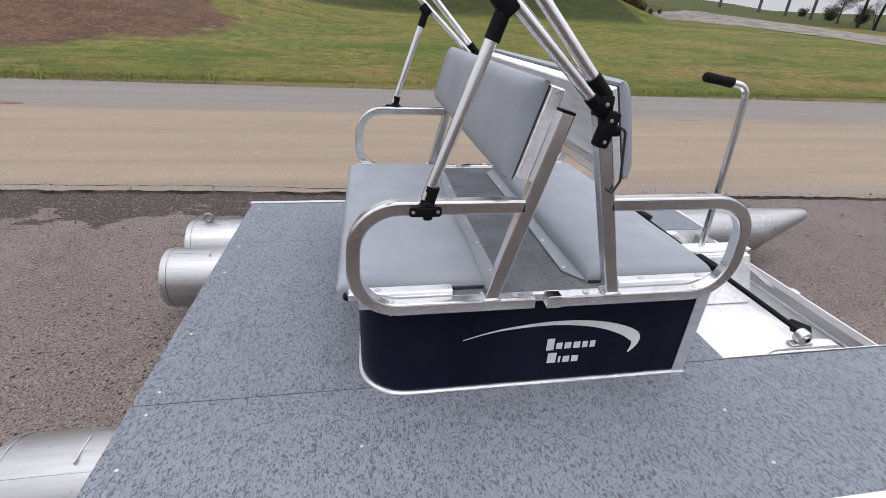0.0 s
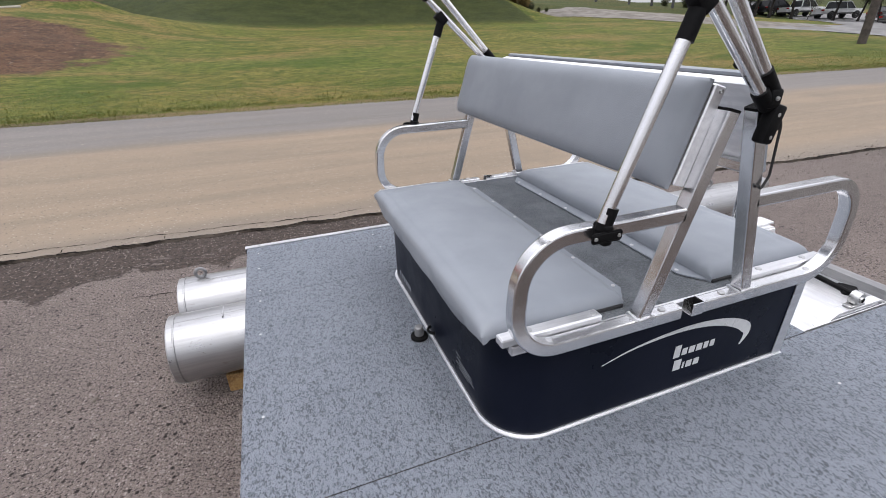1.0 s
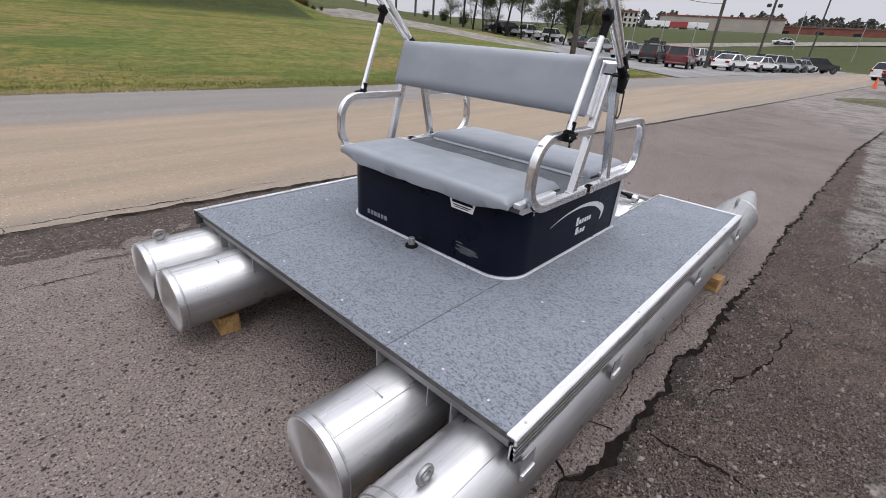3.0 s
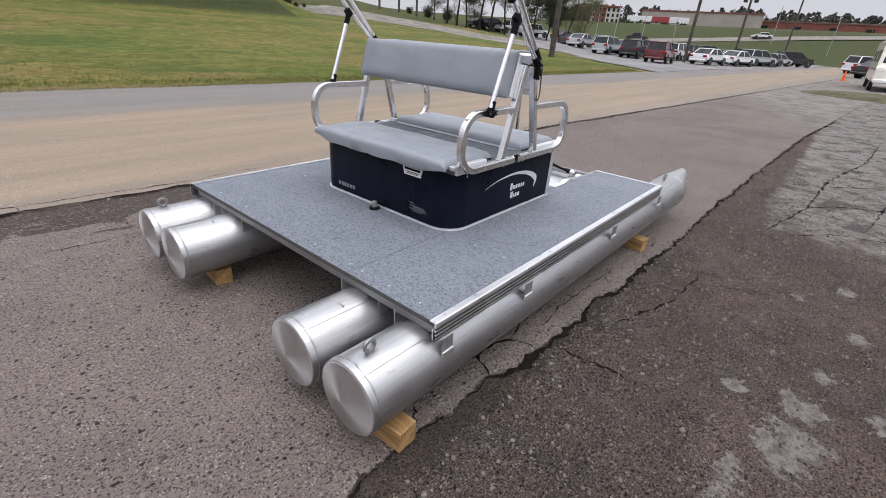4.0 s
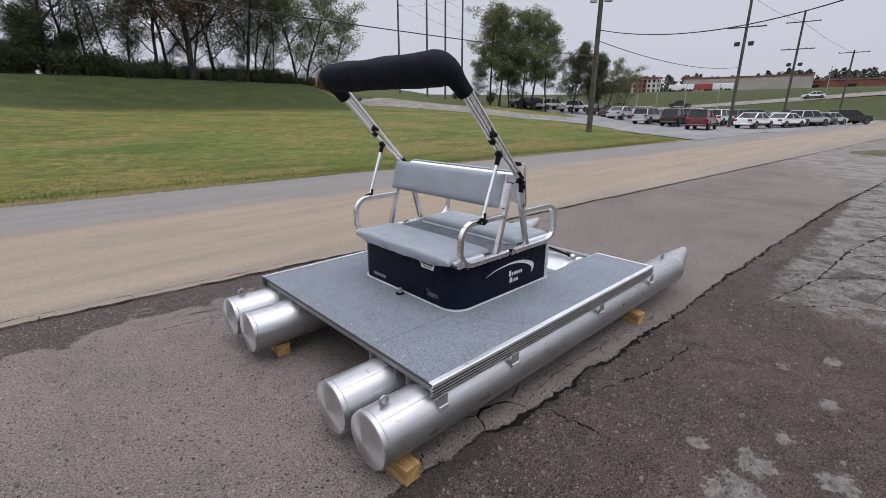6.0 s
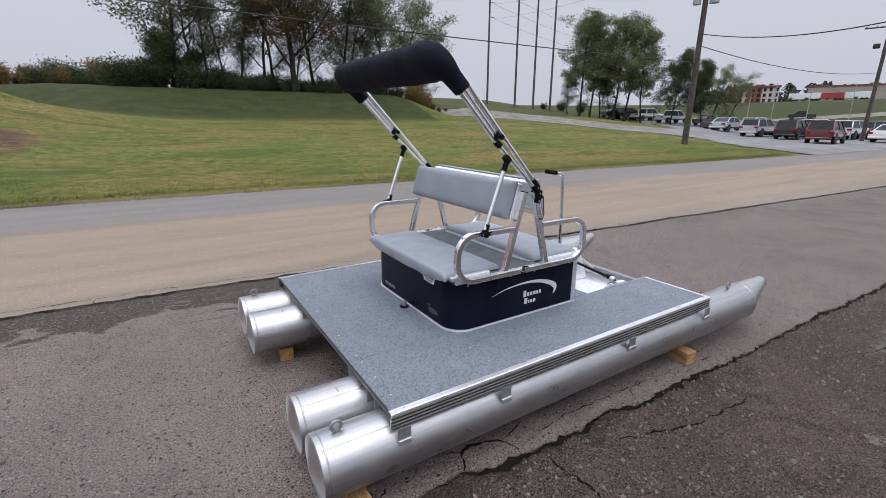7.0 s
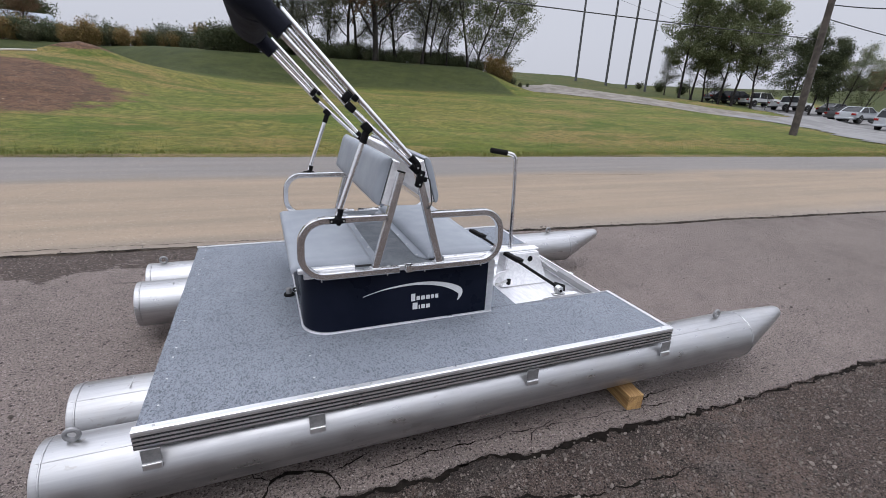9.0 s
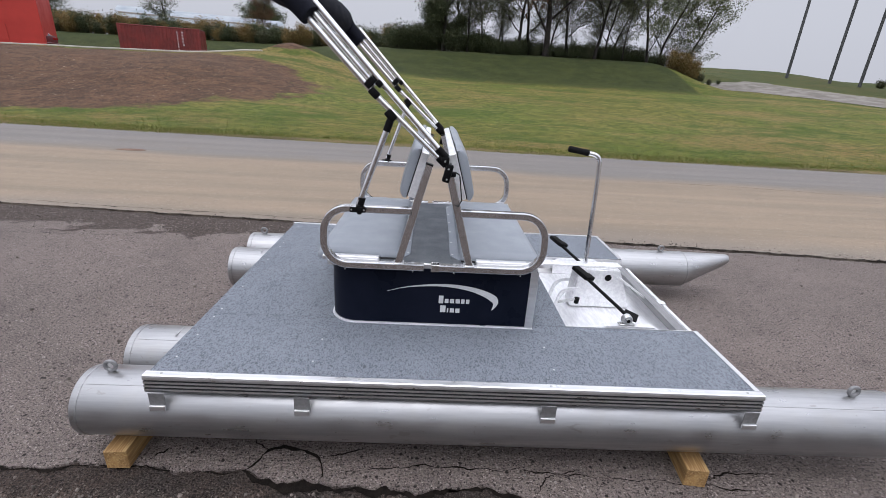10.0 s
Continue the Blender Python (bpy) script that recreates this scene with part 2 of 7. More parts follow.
def make_lot():
    """Worn pinkish-grey asphalt with fine aggregate, pits, and a broken strip beside the road joint."""
    k = Nodes("worn_lot_asphalt")
    slow, mid, fine, grit = k.noise(0.6, 5), k.noise(5, 6, 0.65), k.noise(88, 4, 0.65), k.noise(260, 3, 0.6)
    col = k.mix(k.ramp(slow, 0.35, 0.65), (0.186, 0.151, 0.137), (0.138, 0.113, 0.103))
    col = k.mix(k.ramp(mid, 0.45, 0.7, 0, 0.55), col, (0.098, 0.079, 0.073))
    col = k.mix(k.ramp(k.noise(1.4, 7, 0.7, 0.5), 0.52, 0.66, 0, 0.45), col, (0.082, 0.068, 0.063))
    col = k.mix(k.ramp(grit, 0.45, 0.60, 0, 0.7), col, (0.31, 0.262, 0.24))
    col = k.mix(k.ramp(fine, 0.52, 0.62, 0, 0.88), col, (0.034, 0.027, 0.024))
    col, d = stones_over(k, col, 105, 0.78, 0.80, (0.36, 0.31, 0.285), (0.028, 0.022, 0.02))
    col, d2 = stones_over(k, col, 48, 0.965, 0.90, (0.42, 0.38, 0.35), (0.022, 0.018, 0.016))
    # further along, the lot is smoother, with stains and bleached stretches
    x, y = k.axis(0), k.axis(1)
    away = k.ramp(k.math("ADD", x, k.math("MULTIPLY", k.math("SUBTRACT", k.noise(0.5, 6, 0.7), 0.5), 6.0)), 3.0, 9.0, 0, 0.75)
    stain = k.mix(k.ramp(k.noise(0.9, 7, 0.72, 0.6), 0.42, 0.66), (0.172, 0.146, 0.130), (0.122, 0.102, 0.090))
    stain = k.mix(k.ramp(k.noise(6, 6, 0.7), 0.5, 0.66, 0, 0.35), stain, (0.095, 0.08, 0.071))
    col = k.mix(away, col, stain)
    bleached = k.mix(k.ramp(k.noise(1.6, 7, 0.7), 0.4, 0.62), (0.24, 0.216, 0.2), (0.13, 0.115, 0.106))
    far_lot = k.ramp(k.math("ADD", x, k.math("ADD", k.math("MULTIPLY", y, -2.6), k.math("MULTIPLY", k.math("SUBTRACT", k.noise(0.7, 6, 0.7), 0.5), 9.0))), 11.0, 15.0, 0, 0.85)
    col = k.mix(far_lot, col, bleached)
    # worn, broken strip along the road joint: dark crumbled soil with islands of paving
    wander = k.math("ADD", k.math("ADD", y, k.math("MULTIPLY", x, 0.05)), k.math("MULTIPLY", k.math("SUBTRACT", k.noise(1.7, 7, 0.65), 0.5), 0.7))
    strip = k.math("MULTIPLY", k.ramp(wander, 2.56, 2.62), k.ramp(x, 0.6, 3.2, 1, 0))
    isle = k.ramp(k.math("ADD", k.noise(3.4, 7, 0.62, 0.4, vec=k.scaled(0.6, 1.3, 1)), k.ramp(wander, 2.6, 3.1, 0.12, -0.12)), 0.53, 0.56, 1, 0)
    strip = k.math("MULTIPLY", strip, isle)
    soil = k.mix(k.ramp(k.noise(30, 5, 0.7), 0.4, 0.65), (0.075, 0.056, 0.047), (0.026, 0.02, 0.017))
    soil, ds = stones_over(k, soil, 70, 0.74, 0.8, (0.29, 0.245, 0.215), (0.014, 0.012, 0.011))
    col = k.mix(k.math("MULTIPLY", strip, 0.85), col, soil)
    relief = k.math("ADD", k.math("ADD", k.math("MULTIPLY", d, -0.7), k.math("MULTIPLY", fine, -1.2)), k.math("ADD", k.math("MULTIPLY", d2, -0.5), k.math("MULTIPLY", strip, k.math("SUBTRACT", k.noise(40, 4, 0.7), 2.0))))
    return k.done(col, 0.88, 0.0, relief, 0.013, **{"Specular IOR Level": 0.25})


def make_road():
    """A paved road, brown with dust but for a strip along the verge."""
    k = Nodes("dusty_road_asphalt")
    v = k.math("ADD", k.axis(1), k.math("MULTIPLY", k.axis(0), 0.045))
    wander = k.math("ADD", v, k.math("MULTIPLY", k.math("SUBTRACT", k.noise(0.35, 5), 0.5), 1.1))
    streak = k.noise(2.2, 5, 0.6, vec=k.scaled(0.06, 1, 1))
    fine = k.noise(120, 3)
    dust = k.mix(k.ramp(streak, 0.3, 0.7), (0.258, 0.2004, 0.1445), (0.2021, 0.16, 0.1187))
    bare = k.mix(k.ramp(streak, 0.3, 0.7), (0.1763, 0.1617, 0.1531), (0.1419, 0.1324, 0.1264))
    col = k.mix(k.ramp(wander, 6.7, 7.5), dust, bare)
    col = k.mix(k.ramp(wander, 3.1, 3.9, 0.55, 0), col, bare)
    col = k.mix(k.ramp(k.noise(1.1, 6, 0.65), 0.52, 0.72, 0, 0.35), col, (0.1634, 0.1333, 0.1049))
    col = k.mix(k.ramp(k.noise(0.5, 7, 0.7, 0.4, vec=k.scaled(0.3, 1, 1)), 0.5, 0.68, 0, 0.4), col, (0.15, 0.126, 0.104))
    col = k.mix(k.ramp(k.noise(22, 5, 0.75), 0.6, 0.7, 0, 0.35), col, (0.10, 0.083, 0.066))
    col, d = stones_over(k, col, 60, 0.88, 0.88, (0.3612, 0.3182, 0.258), (0.1032, 0.0903, 0.0774))
    col = k.mix(k.ramp(fine, 0.4, 0.75, 0, 0.35), col, (0.129, 0.1101, 0.09116))
    return k.done(col, 0.86, 0.0, fine, 0.004, **{"Specular IOR Level": 0.3})


def make_terrain():
    """Old gravelly asphalt below the slab, mown lawn, rough bank, bare earth and far meadows."""
    k = Nodes("ground_cover")
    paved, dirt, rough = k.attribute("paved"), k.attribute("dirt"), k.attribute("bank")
    # lawn
    g1, g2, g3, g4 = k.noise(0.13, 5, 0.6), k.noise(1.1, 6, 0.7, vec=k.scaled(0.7, 1, 1)), k.noise(7, 6, 0.75, vec=k.scaled(0.6, 1, 1)), k.noise(38, 4, 0.75, vec=k.scaled(0.7, 1, 0.3))
    lawn = k.mix(k.ramp(g1, 0.40, 0.58), (0.098, 0.122, 0.019), (0.165, 0.138, 0.034))
    lawn = k.mix(k.ramp(g2, 0.47, 0.66, 0, 0.6), lawn, (0.240, 0.186, 0.060))
    g5 = k.noise(2.4, 8, 0.78)
    lawn = k.mix(k.ramp(g5, 0.48, 0.58, 0, 0.75), lawn, (0.046, 0.068, 0.010))
    lawn = k.mix(k.ramp(k.noise(0.26, 7, 0.66, 0.4, vec=k.scaled(0.45, 1, 1)), 0.50, 0.60, 0, 0.85), lawn, (0.205, 0.140, 0.054))
    lawn = k.mix(k.ramp(k.noise(0.42, 7, 0.7, 0.3, vec=k.scaled(0.5, 1.2, 1)), 0.51, 0.60, 0, 0.85), lawn, (0.052, 0.082, 0.010))
    lawn = k.mix(k.ramp(k.noise(1.7, 8, 0.78, vec=k.scaled(1, 1.2, 1)), 0.53, 0.65, 0, 0.45), lawn, (0.255, 0.215, 0.075))
    lawn = k.mix(k.ramp(g3, 0.48, 0.60, 0, 0.75), lawn, (0.044, 0.064, 0.009))
    lawn = k.mix(k.ramp(k.noise(15, 6, 0.8), 0.55, 0.68, 0, 0.4), lawn, (0.24, 0.20, 0.085))
    lawn = k.mix(k.ramp(g4, 0.48, 0.62, 0, 0.75), lawn, (0.028, 0.040, 0.008))
    # dead grass and soil along the road's verge
    rim = k.math("ADD", k.math("ADD", k.axis(1), k.math("MULTIPLY", k.axis(0), 0.045)), k.math("MULTIPLY", k.math("SUBTRACT", k.noise(3.0, 7, 0.75), 0.5), 0.7))
    lawn = k.mix(k.ramp(rim, 9.9, 10.05, 0.85, 0), lawn, (0.155, 0.112, 0.062))
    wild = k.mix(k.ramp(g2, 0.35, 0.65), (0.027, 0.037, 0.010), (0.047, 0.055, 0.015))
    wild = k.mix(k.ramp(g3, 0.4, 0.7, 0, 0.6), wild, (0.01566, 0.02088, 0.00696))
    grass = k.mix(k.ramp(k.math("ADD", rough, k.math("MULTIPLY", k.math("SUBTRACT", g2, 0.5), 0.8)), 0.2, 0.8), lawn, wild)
    # bare earth with clods and stones
    e1, e2, e3 = k.noise(0.9, 5), k.noise(6, 5, 0.7), k.noise(30, 4, 0.7)
    earth = k.mix(k.ramp(e1, 0.35, 0.65), (0.125, 0.068, 0.039), (0.078, 0.043, 0.026))
    earth = k.mix(k.ramp(e2, 0.5, 0.66, 0, 0.8), earth, (0.185, 0.115, 0.068))
    earth = k.mix(k.ramp(k.noise(2.6, 8, 0.8), 0.5, 0.57, 0, 0.85), earth, (0.055, 0.034, 0.022))
    earth = k.mix(k.ramp(e3, 0.48, 0.6, 0, 0.85), earth, (0.032, 0.018, 0.012))
    earth, ed = stones_over(k, earth, 11, 0.95, 0.72, (0.31, 0.25, 0.19), (0.03915, 0.02436, 0.0174))
    dm = k.ramp(k.math("ADD", dirt, k.math("MULTIPLY", k.math("SUBTRACT", k.noise(0.7, 6, 0.7), 0.5), 0.7)), 0.45, 0.55)
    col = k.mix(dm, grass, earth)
    # old asphalt: dark brown, gravelly, with pale worn-through patches and lighter paving further on
    slow, mid, fine = k.noise(0.9, 5), k.noise(5, 7, 0.7), k.noise(95, 4, 0.7)
    x, y = k.axis(0), k.axis(1)
    old = k.mix(k.ramp(slow, 0.38, 0.62), (0.168, 0.120, 0.099), (0.102, 0.075, 0.064))
    old = k.mix(k.ramp(mid, 0.47, 0.62, 0, 0.7), old, (0.060, 0.043, 0.037))
    old = k.mix(k.ramp(k.noise(2.3, 7, 0.7), 0.52, 0.64, 0, 0.7), old, (0.125, 0.106, 0.098))
    old = k.mix(k.ramp(k.noise(1.3, 8, 0.75, 0.5), 0.55, 0.64, 0, 0.65), old, (0.036, 0.031, 0.028))
    old = k.mix(k.ramp(fine, 0.48, 0.58, 0, 0.85), old, (0.020, 0.016, 0.014))
    old = k.mix(k.ramp(k.noise(170, 3, 0.65), 0.54, 0.62, 0, 0.75), old, (0.28, 0.232, 0.205))
    old, od = stones_over(k, old, 95, 0.80, 0.74, (0.25, 0.205, 0.18), (0.016, 0.013, 0.012))
    old, od2 = stones_over(k, old, 58, 0.965, 0.88, (0.25, 0.212, 0.19), (0.014, 0.012, 0.011))
    pale = k.mix(k.ramp(k.noise(26, 6, 0.75), 0.4, 0.65), (0.34, 0.315, 0.295), (0.15, 0.135, 0.127))
    far_pale = k.math("MULTIPLY", k.ramp(x, 2.6, 4.8), k.ramp(y, -0.75, -0.35, 1, 0))
    frayed = k.math("ADD", k.math("MULTIPLY", k.math("SUBTRACT", k.noise(9, 8, 0.7, 0.6), 0.5), 7.5), k.math("MULTIPLY", k.math("SUBTRACT", k.noise(40, 4, 0.7), 0.5), 3.0))
    worn = None
    for px, py, rx, ry in ((0.86, -1.08, 0.16, 0.12), (1.17, -1.10, 0.11, 0.08), (1.12, -0.85, 0.05, 0.05), (1.50, -1.16, 0.07, 0.05), (1.30, -1.40, 0.10, 0.08), (0.50, -0.93, 0.15, 0.06), (2.01, -1.28, 0.06, 0.05), (2.68, -1.21, 0.08, 0.05), (3.1, -1.6, 0.16, 0.10), (1.75, -1.62, 0.12, 0.05), (2.25, -1.75, 0.13, 0.06), (1.55, -0.95, 0.04, 0.03), (2.35, -0.98, 0.05, 0.04)):
        q = k.math("ADD", k.math("POWER", k.math("DIVIDE", k.math("SUBTRACT", x, px), rx), 2.0), k.math("POWER", k.math("DIVIDE", k.math("SUBTRACT", y, py), ry), 2.0))
        m = k.ramp(k.math("ADD", q, frayed), 0.6, 1.0, 1, 0)
        worn = m if worn is None else k.math("MAXIMUM", worn, m)
    light = k.mix(k.ramp(k.noise(5.5, 8, 0.75), 0.44, 0.6), (0.30, 0.276, 0.256), (0.185, 0.165, 0.152))
    light = k.mix(k.ramp(k.noise(2.2, 8, 0.7), 0.5, 0.6, 0, 0.75), light, (0.066, 0.056, 0.051))
    light, ol = stones_over(k, light, 60, 0.8, 0.8, (0.33, 0.31, 0.29), (0.05, 0.043, 0.04))
    old = k.mix(k.ramp(k.math("ADD", far_pale, k.math("MULTIPLY", k.math("SUBTRACT", k.noise(2.6, 8, 0.75), 0.5), 1.8)), 0.35, 0.75), old, light)
    old = k.mix(k.math("MULTIPLY", worn, 0.8), old, pale)
    # black soil and moss along the broken paving edge
    rim = k.ramp(k.math("ADD", y, k.math("MULTIPLY", k.math("SUBTRACT", k.noise(5, 7, 0.7), 0.5), 0.5)), -0.2, -0.11)
    old = k.mix(k.math("MULTIPLY", rim, 0.5), old, (0.03, 0.024, 0.021))
    col = k.mix(paved, col, old)
    lumps = k.mix(paved, k.mix(dm, g4, e3), k.math("SUBTRACT", k.math("MULTIPLY", fine, -1.2), k.math("ADD", od, k.math("MULTIPLY", od2, 0.6))))
    return k.done(col, 0.92, 0.0, lumps, 0.022, **{"Specular IOR Level": 0.2})


LOT, ROAD, TERRAIN = make_lot(), make_road(), make_terrain()
GRAVEL_DRIVE = plain("pale_gravel", (0.20, 0.182, 0.16), (0.13, 0.116, 0.10), 1.2, 0.9, depth=0.01)
LOT_GREY = plain("grey_parking_asphalt", (0.19, 0.185, 0.182), (0.14, 0.137, 0.135), 0.5, 0.85, depth=0.004)
CRACK_DIRT = plain("dark_crack_soil", (0.006, 0.005, 0.0045), (0.016, 0.013, 0.011), 40, 0.95, depth=0.006, **{"Specular IOR Level": 0.05})


def make_stone():
    k = Nodes("loose_gravel_stone")
    r = k.island()
    col = k.mix(k.ramp(r, 0, 1), (0.055, 0.045, 0.039), (0.25, 0.212, 0.185))
    return k.done(k.mix(k.ramp(k.noise(60, 3), 0.3, 0.7, 0, 0.5), col, (0.12, 0.10, 0.088)), 0.88)


STONE = make_stone()


def leaf_material(name, tones):
    """Foliage: every clump its own tone, with some light passing through."""
    k = Nodes(name)
    r = k.island()
    col = k.mix(k.ramp(r, 0.0, 0.5), tones[0], tones[1])
    col = k.mix(k.ramp(r, 0.55, 1.0), col, tones[2])
    col = k.mix(k.ramp(k.noise(0.35, 3), 0.4, 0.7, 0, 0.5), col, tones[0])
    out = k.n["Material Output"]
    thin = k.n.new("ShaderNodeBsdfTranslucent")
    k.l.new(col, thin.inputs[0])
    blend = k.n.new("ShaderNodeMixShader")
    blend.inputs[0].default_value = 0.3
    k.done(col, 0.7)
    k.l.new(k.bsdf.outputs[0], blend.inputs[1])
    k.l.new(thin.outputs[0], blend.inputs[2])
    k.l.new(blend.outputs[0], out.inputs["Surface"])
    return k.mat


LEAF_GREEN = leaf_material("green_leaves", ((0.085, 0.105, 0.042), (0.135, 0.155, 0.066), (0.20, 0.205, 0.10)))
LEAF_DARK = leaf_material("dark_green_leaves", ((0.036, 0.048, 0.019), (0.058, 0.073, 0.029), (0.095, 0.105, 0.046)))
LEAF_OLIVE = leaf_material("thin_olive_leaves", ((0.044, 0.050, 0.023), (0.078, 0.084, 0.040), (0.130, 0.130, 0.070)))
LEAF_RUST = leaf_material("rust_autumn_leaves", ((0.075, 0.038, 0.017), (0.11, 0.055, 0.020), (0.08, 0.068, 0.026)))
LEAF_BRUSH = leaf_material("autumn_brush_leaves", ((0.17, 0.095, 0.032), (0.23, 0.165, 0.055), (0.11, 0.105, 0.04)))
# distance haze is mixed into these greyed leaf tones
LEAF_FAR = leaf_material("hazy_far_foliage", ((0.050, 0.056, 0.046), (0.085, 0.075, 0.060), (0.042, 0.050, 0.040)))
GRASS_BLADE = leaf_material("grass_blades", ((0.10, 0.125, 0.022), (0.14, 0.155, 0.032), (0.24, 0.19, 0.075)))
BARK = plain("grey_brown_bark", (0.034, 0.028, 0.025), (0.018, 0.015, 0.013), 3, 0.95, depth=0.02)
POLE_GREY = plain("grey_weathered_steel", (0.075, 0.077, 0.08), (0.05, 0.052, 0.055), 2, 0.7)
POLE_WOOD = plain("weathered_pole_timber", (0.085, 0.07, 0.06), (0.05, 0.042, 0.037), 4, 0.9, depth=0.01)
CABLE = plain("black_cable", (0.015, 0.015, 0.015), (0.02, 0.02, 0.02), 4, 0.6)
TRANSFORMER = plain("grey_painted_steel", (0.35, 0.36, 0.37), (0.25, 0.26, 0.27), 4, 0.5)
GLASS_DARK = plain("dark_tinted_glass", (0.012, 0.014, 0.016), (0.02, 0.022, 0.025), 2, 0.2, spread=0.05, **{"Specular IOR Level": 0.25})
TYRE = plain("tyre_rubber", (0.015, 0.015, 0.015), (0.025, 0.025, 0.025), 20, 0.85)
RIM = plain("alloy_wheel", (0.5, 0.5, 0.5), (0.4, 0.4, 0.4), 20, 0.35, 0.8)
LAMP_RED = plain("red_lamp_lens", (0.3, 0.01, 0.01), (0.2, 0.008, 0.008), 20, 0.2)
LAMP_CLEAR = plain("clear_lamp_lens", (0.7, 0.7, 0.7), (0.6, 0.6, 0.6), 20, 0.15)

# ---- building helpers ----


def part(name, bm, material, parent=None, label="", smooth=None):
    """Links a bmesh as one mesh object, under a thing or a part. smooth: the angle in degrees below which edges are smooth."""
    me = bpy.data.meshes.new(name)
    bm.normal_update()
    if smooth is not None:
        limit = radians(smooth)
        for f in bm.faces:
            f.smooth = True
        for e in bm.edges:
            e.smooth = len(e.link_faces) == 2 and e.calc_face_angle(0) < limit
    bm.to_mesh(me)
    bm.free()
    for m in material if isinstance(material, (list, tuple)) else (material,):
        me.materials.append(m)
    ob = new(name, me)
    ob.parent = parent
    return tagged(ob, label)


def thing(name, label, category, m=None, group="", kind=""):
    ob = new(name)
    ob.empty_display_size = 0.1
    if m is not None:
        ob.matrix_basis = m
    return tagged(ob, label, category, group, kind)


def raw(name, verts, faces, material, parent=None, label="", smooth=False):
    """One mesh object from plain arrays."""
    me = bpy.data.meshes.new(name)
    me.from_pydata([tuple(v) for v in verts], [], [tuple(f) for f in faces])
    me.materials.append(material)
    if smooth:
        me.shade_smooth()
    ob = new(name, me)
    ob.parent = parent
    return tagged(ob, label)


def again(ob, name, m, parent):
    """Another part on the same mesh data."""
    o = new(name, ob.data)
    o.parent, o.matrix_basis = parent, m
    return o


def block(bm, x0, x1, y0, y1, z0, z1, bevel=0.0, seg=1, m=None):
    """A box with bevelled edges, added to bm."""
    got = bmesh.ops.create_cube(bm, size=1)["verts"]
    for v in got:
        v.co = Vector(((x0 + x1) / 2 + v.co.x * (x1 - x0), (y0 + y1) / 2 + v.co.y * (y1 - y0), (z0 + z1) / 2 + v.co.z * (z1 - z0)))
    if m is not None:
        for v in got:
            v.co = m @ v.co
    if bevel:
        edges = list({e for v in got for e in v.link_edges})
        bmesh.ops.bevel(bm, geom=edges, offset=bevel, segments=seg, affect="EDGES", profile=0.5)
    return bm


def boxed(*args, **kw):
    return block(bmesh.new(), *args, **kw)


def fillet(pts, r, n=6):
    """A path of points with its inner corners rounded."""
    pts = [Vector(p) for p in pts]
    out = [pts[0]]
    for a, b, c in zip(pts, pts[1:], pts[2:]):
        u, w = (a - b).normalized(), (c - b).normalized()
        half = u.angle(w) / 2
        d = min(r / math.tan(half), 0.48 * (a - b).length, 0.48 * (c - b).length)
        rr = d * math.tan(half)
        centre = b + (u + w).normalized() * (rr / math.sin(half))
        p, q = (b + u * d - centre).normalized(), (b + w * d - centre).normalized()
        for k in range(n + 1):
            out.append(centre + p.slerp(q, k / n) * rr)
    return out + [pts[-1]]


def ring_profile(r, n=12):
    return [(r * math.cos(2 * math.pi * k / n), r * math.sin(2 * math.pi * k / n)) for k in range(n)]


def square_profile(w, h, r=0.006):
    out = []
    for sx, sy, a0 in ((1, 1, 0), (-1, 1, 90), (-1, -1, 180), (1, -1, 270)):
        for k in range(3):
            a = radians(a0 + 45 * k)
            out.append((sx * (w / 2 - r) + r * math.cos(a), sy * (h / 2 - r) + r * math.sin(a)))
    return out


def sweep(bm, pts, profile, side=None, sizes=None, cap=True):
    """Carries a profile along a path. side: the way of the profile's first axis at the start. sizes: a scale for each point."""
    pts = [Vector(p) for p in pts]
    rings, prev = [], None
    for k, p in enumerate(pts):
        t = (pts[min(k + 1, len(pts) - 1)] - pts[max(k - 1, 0)]).normalized()
        if prev is None:
            s = Vector(side) if side else (Vector((0, 0, 1)).cross(t) if abs(t.z) < 0.95 else Vector((1, 0, 0)))
        else:
            s = prev
        s = (s - t * s.dot(t)).normalized()
        prev, u = s, t.cross(s)
        f = sizes[k] if sizes else 1.0
        rings.append([bm.verts.new(p + s * (a * f) + u * (b * f)) for a, b in profile])
    n = len(profile)
    for r0, r1 in zip(rings, rings[1:]):
        for k in range(n):
            bm.faces.new((r0[k], r0[(k + 1) % n], r1[(k + 1) % n], r1[k]))
    if cap:
        bm.faces.new(list(reversed(rings[0])))
        bm.faces.new(rings[-1])
    return bm


def tube(pts, r, n=12, bm=None):
    return sweep(bm or bmesh.new(), pts, ring_profile(r, n))


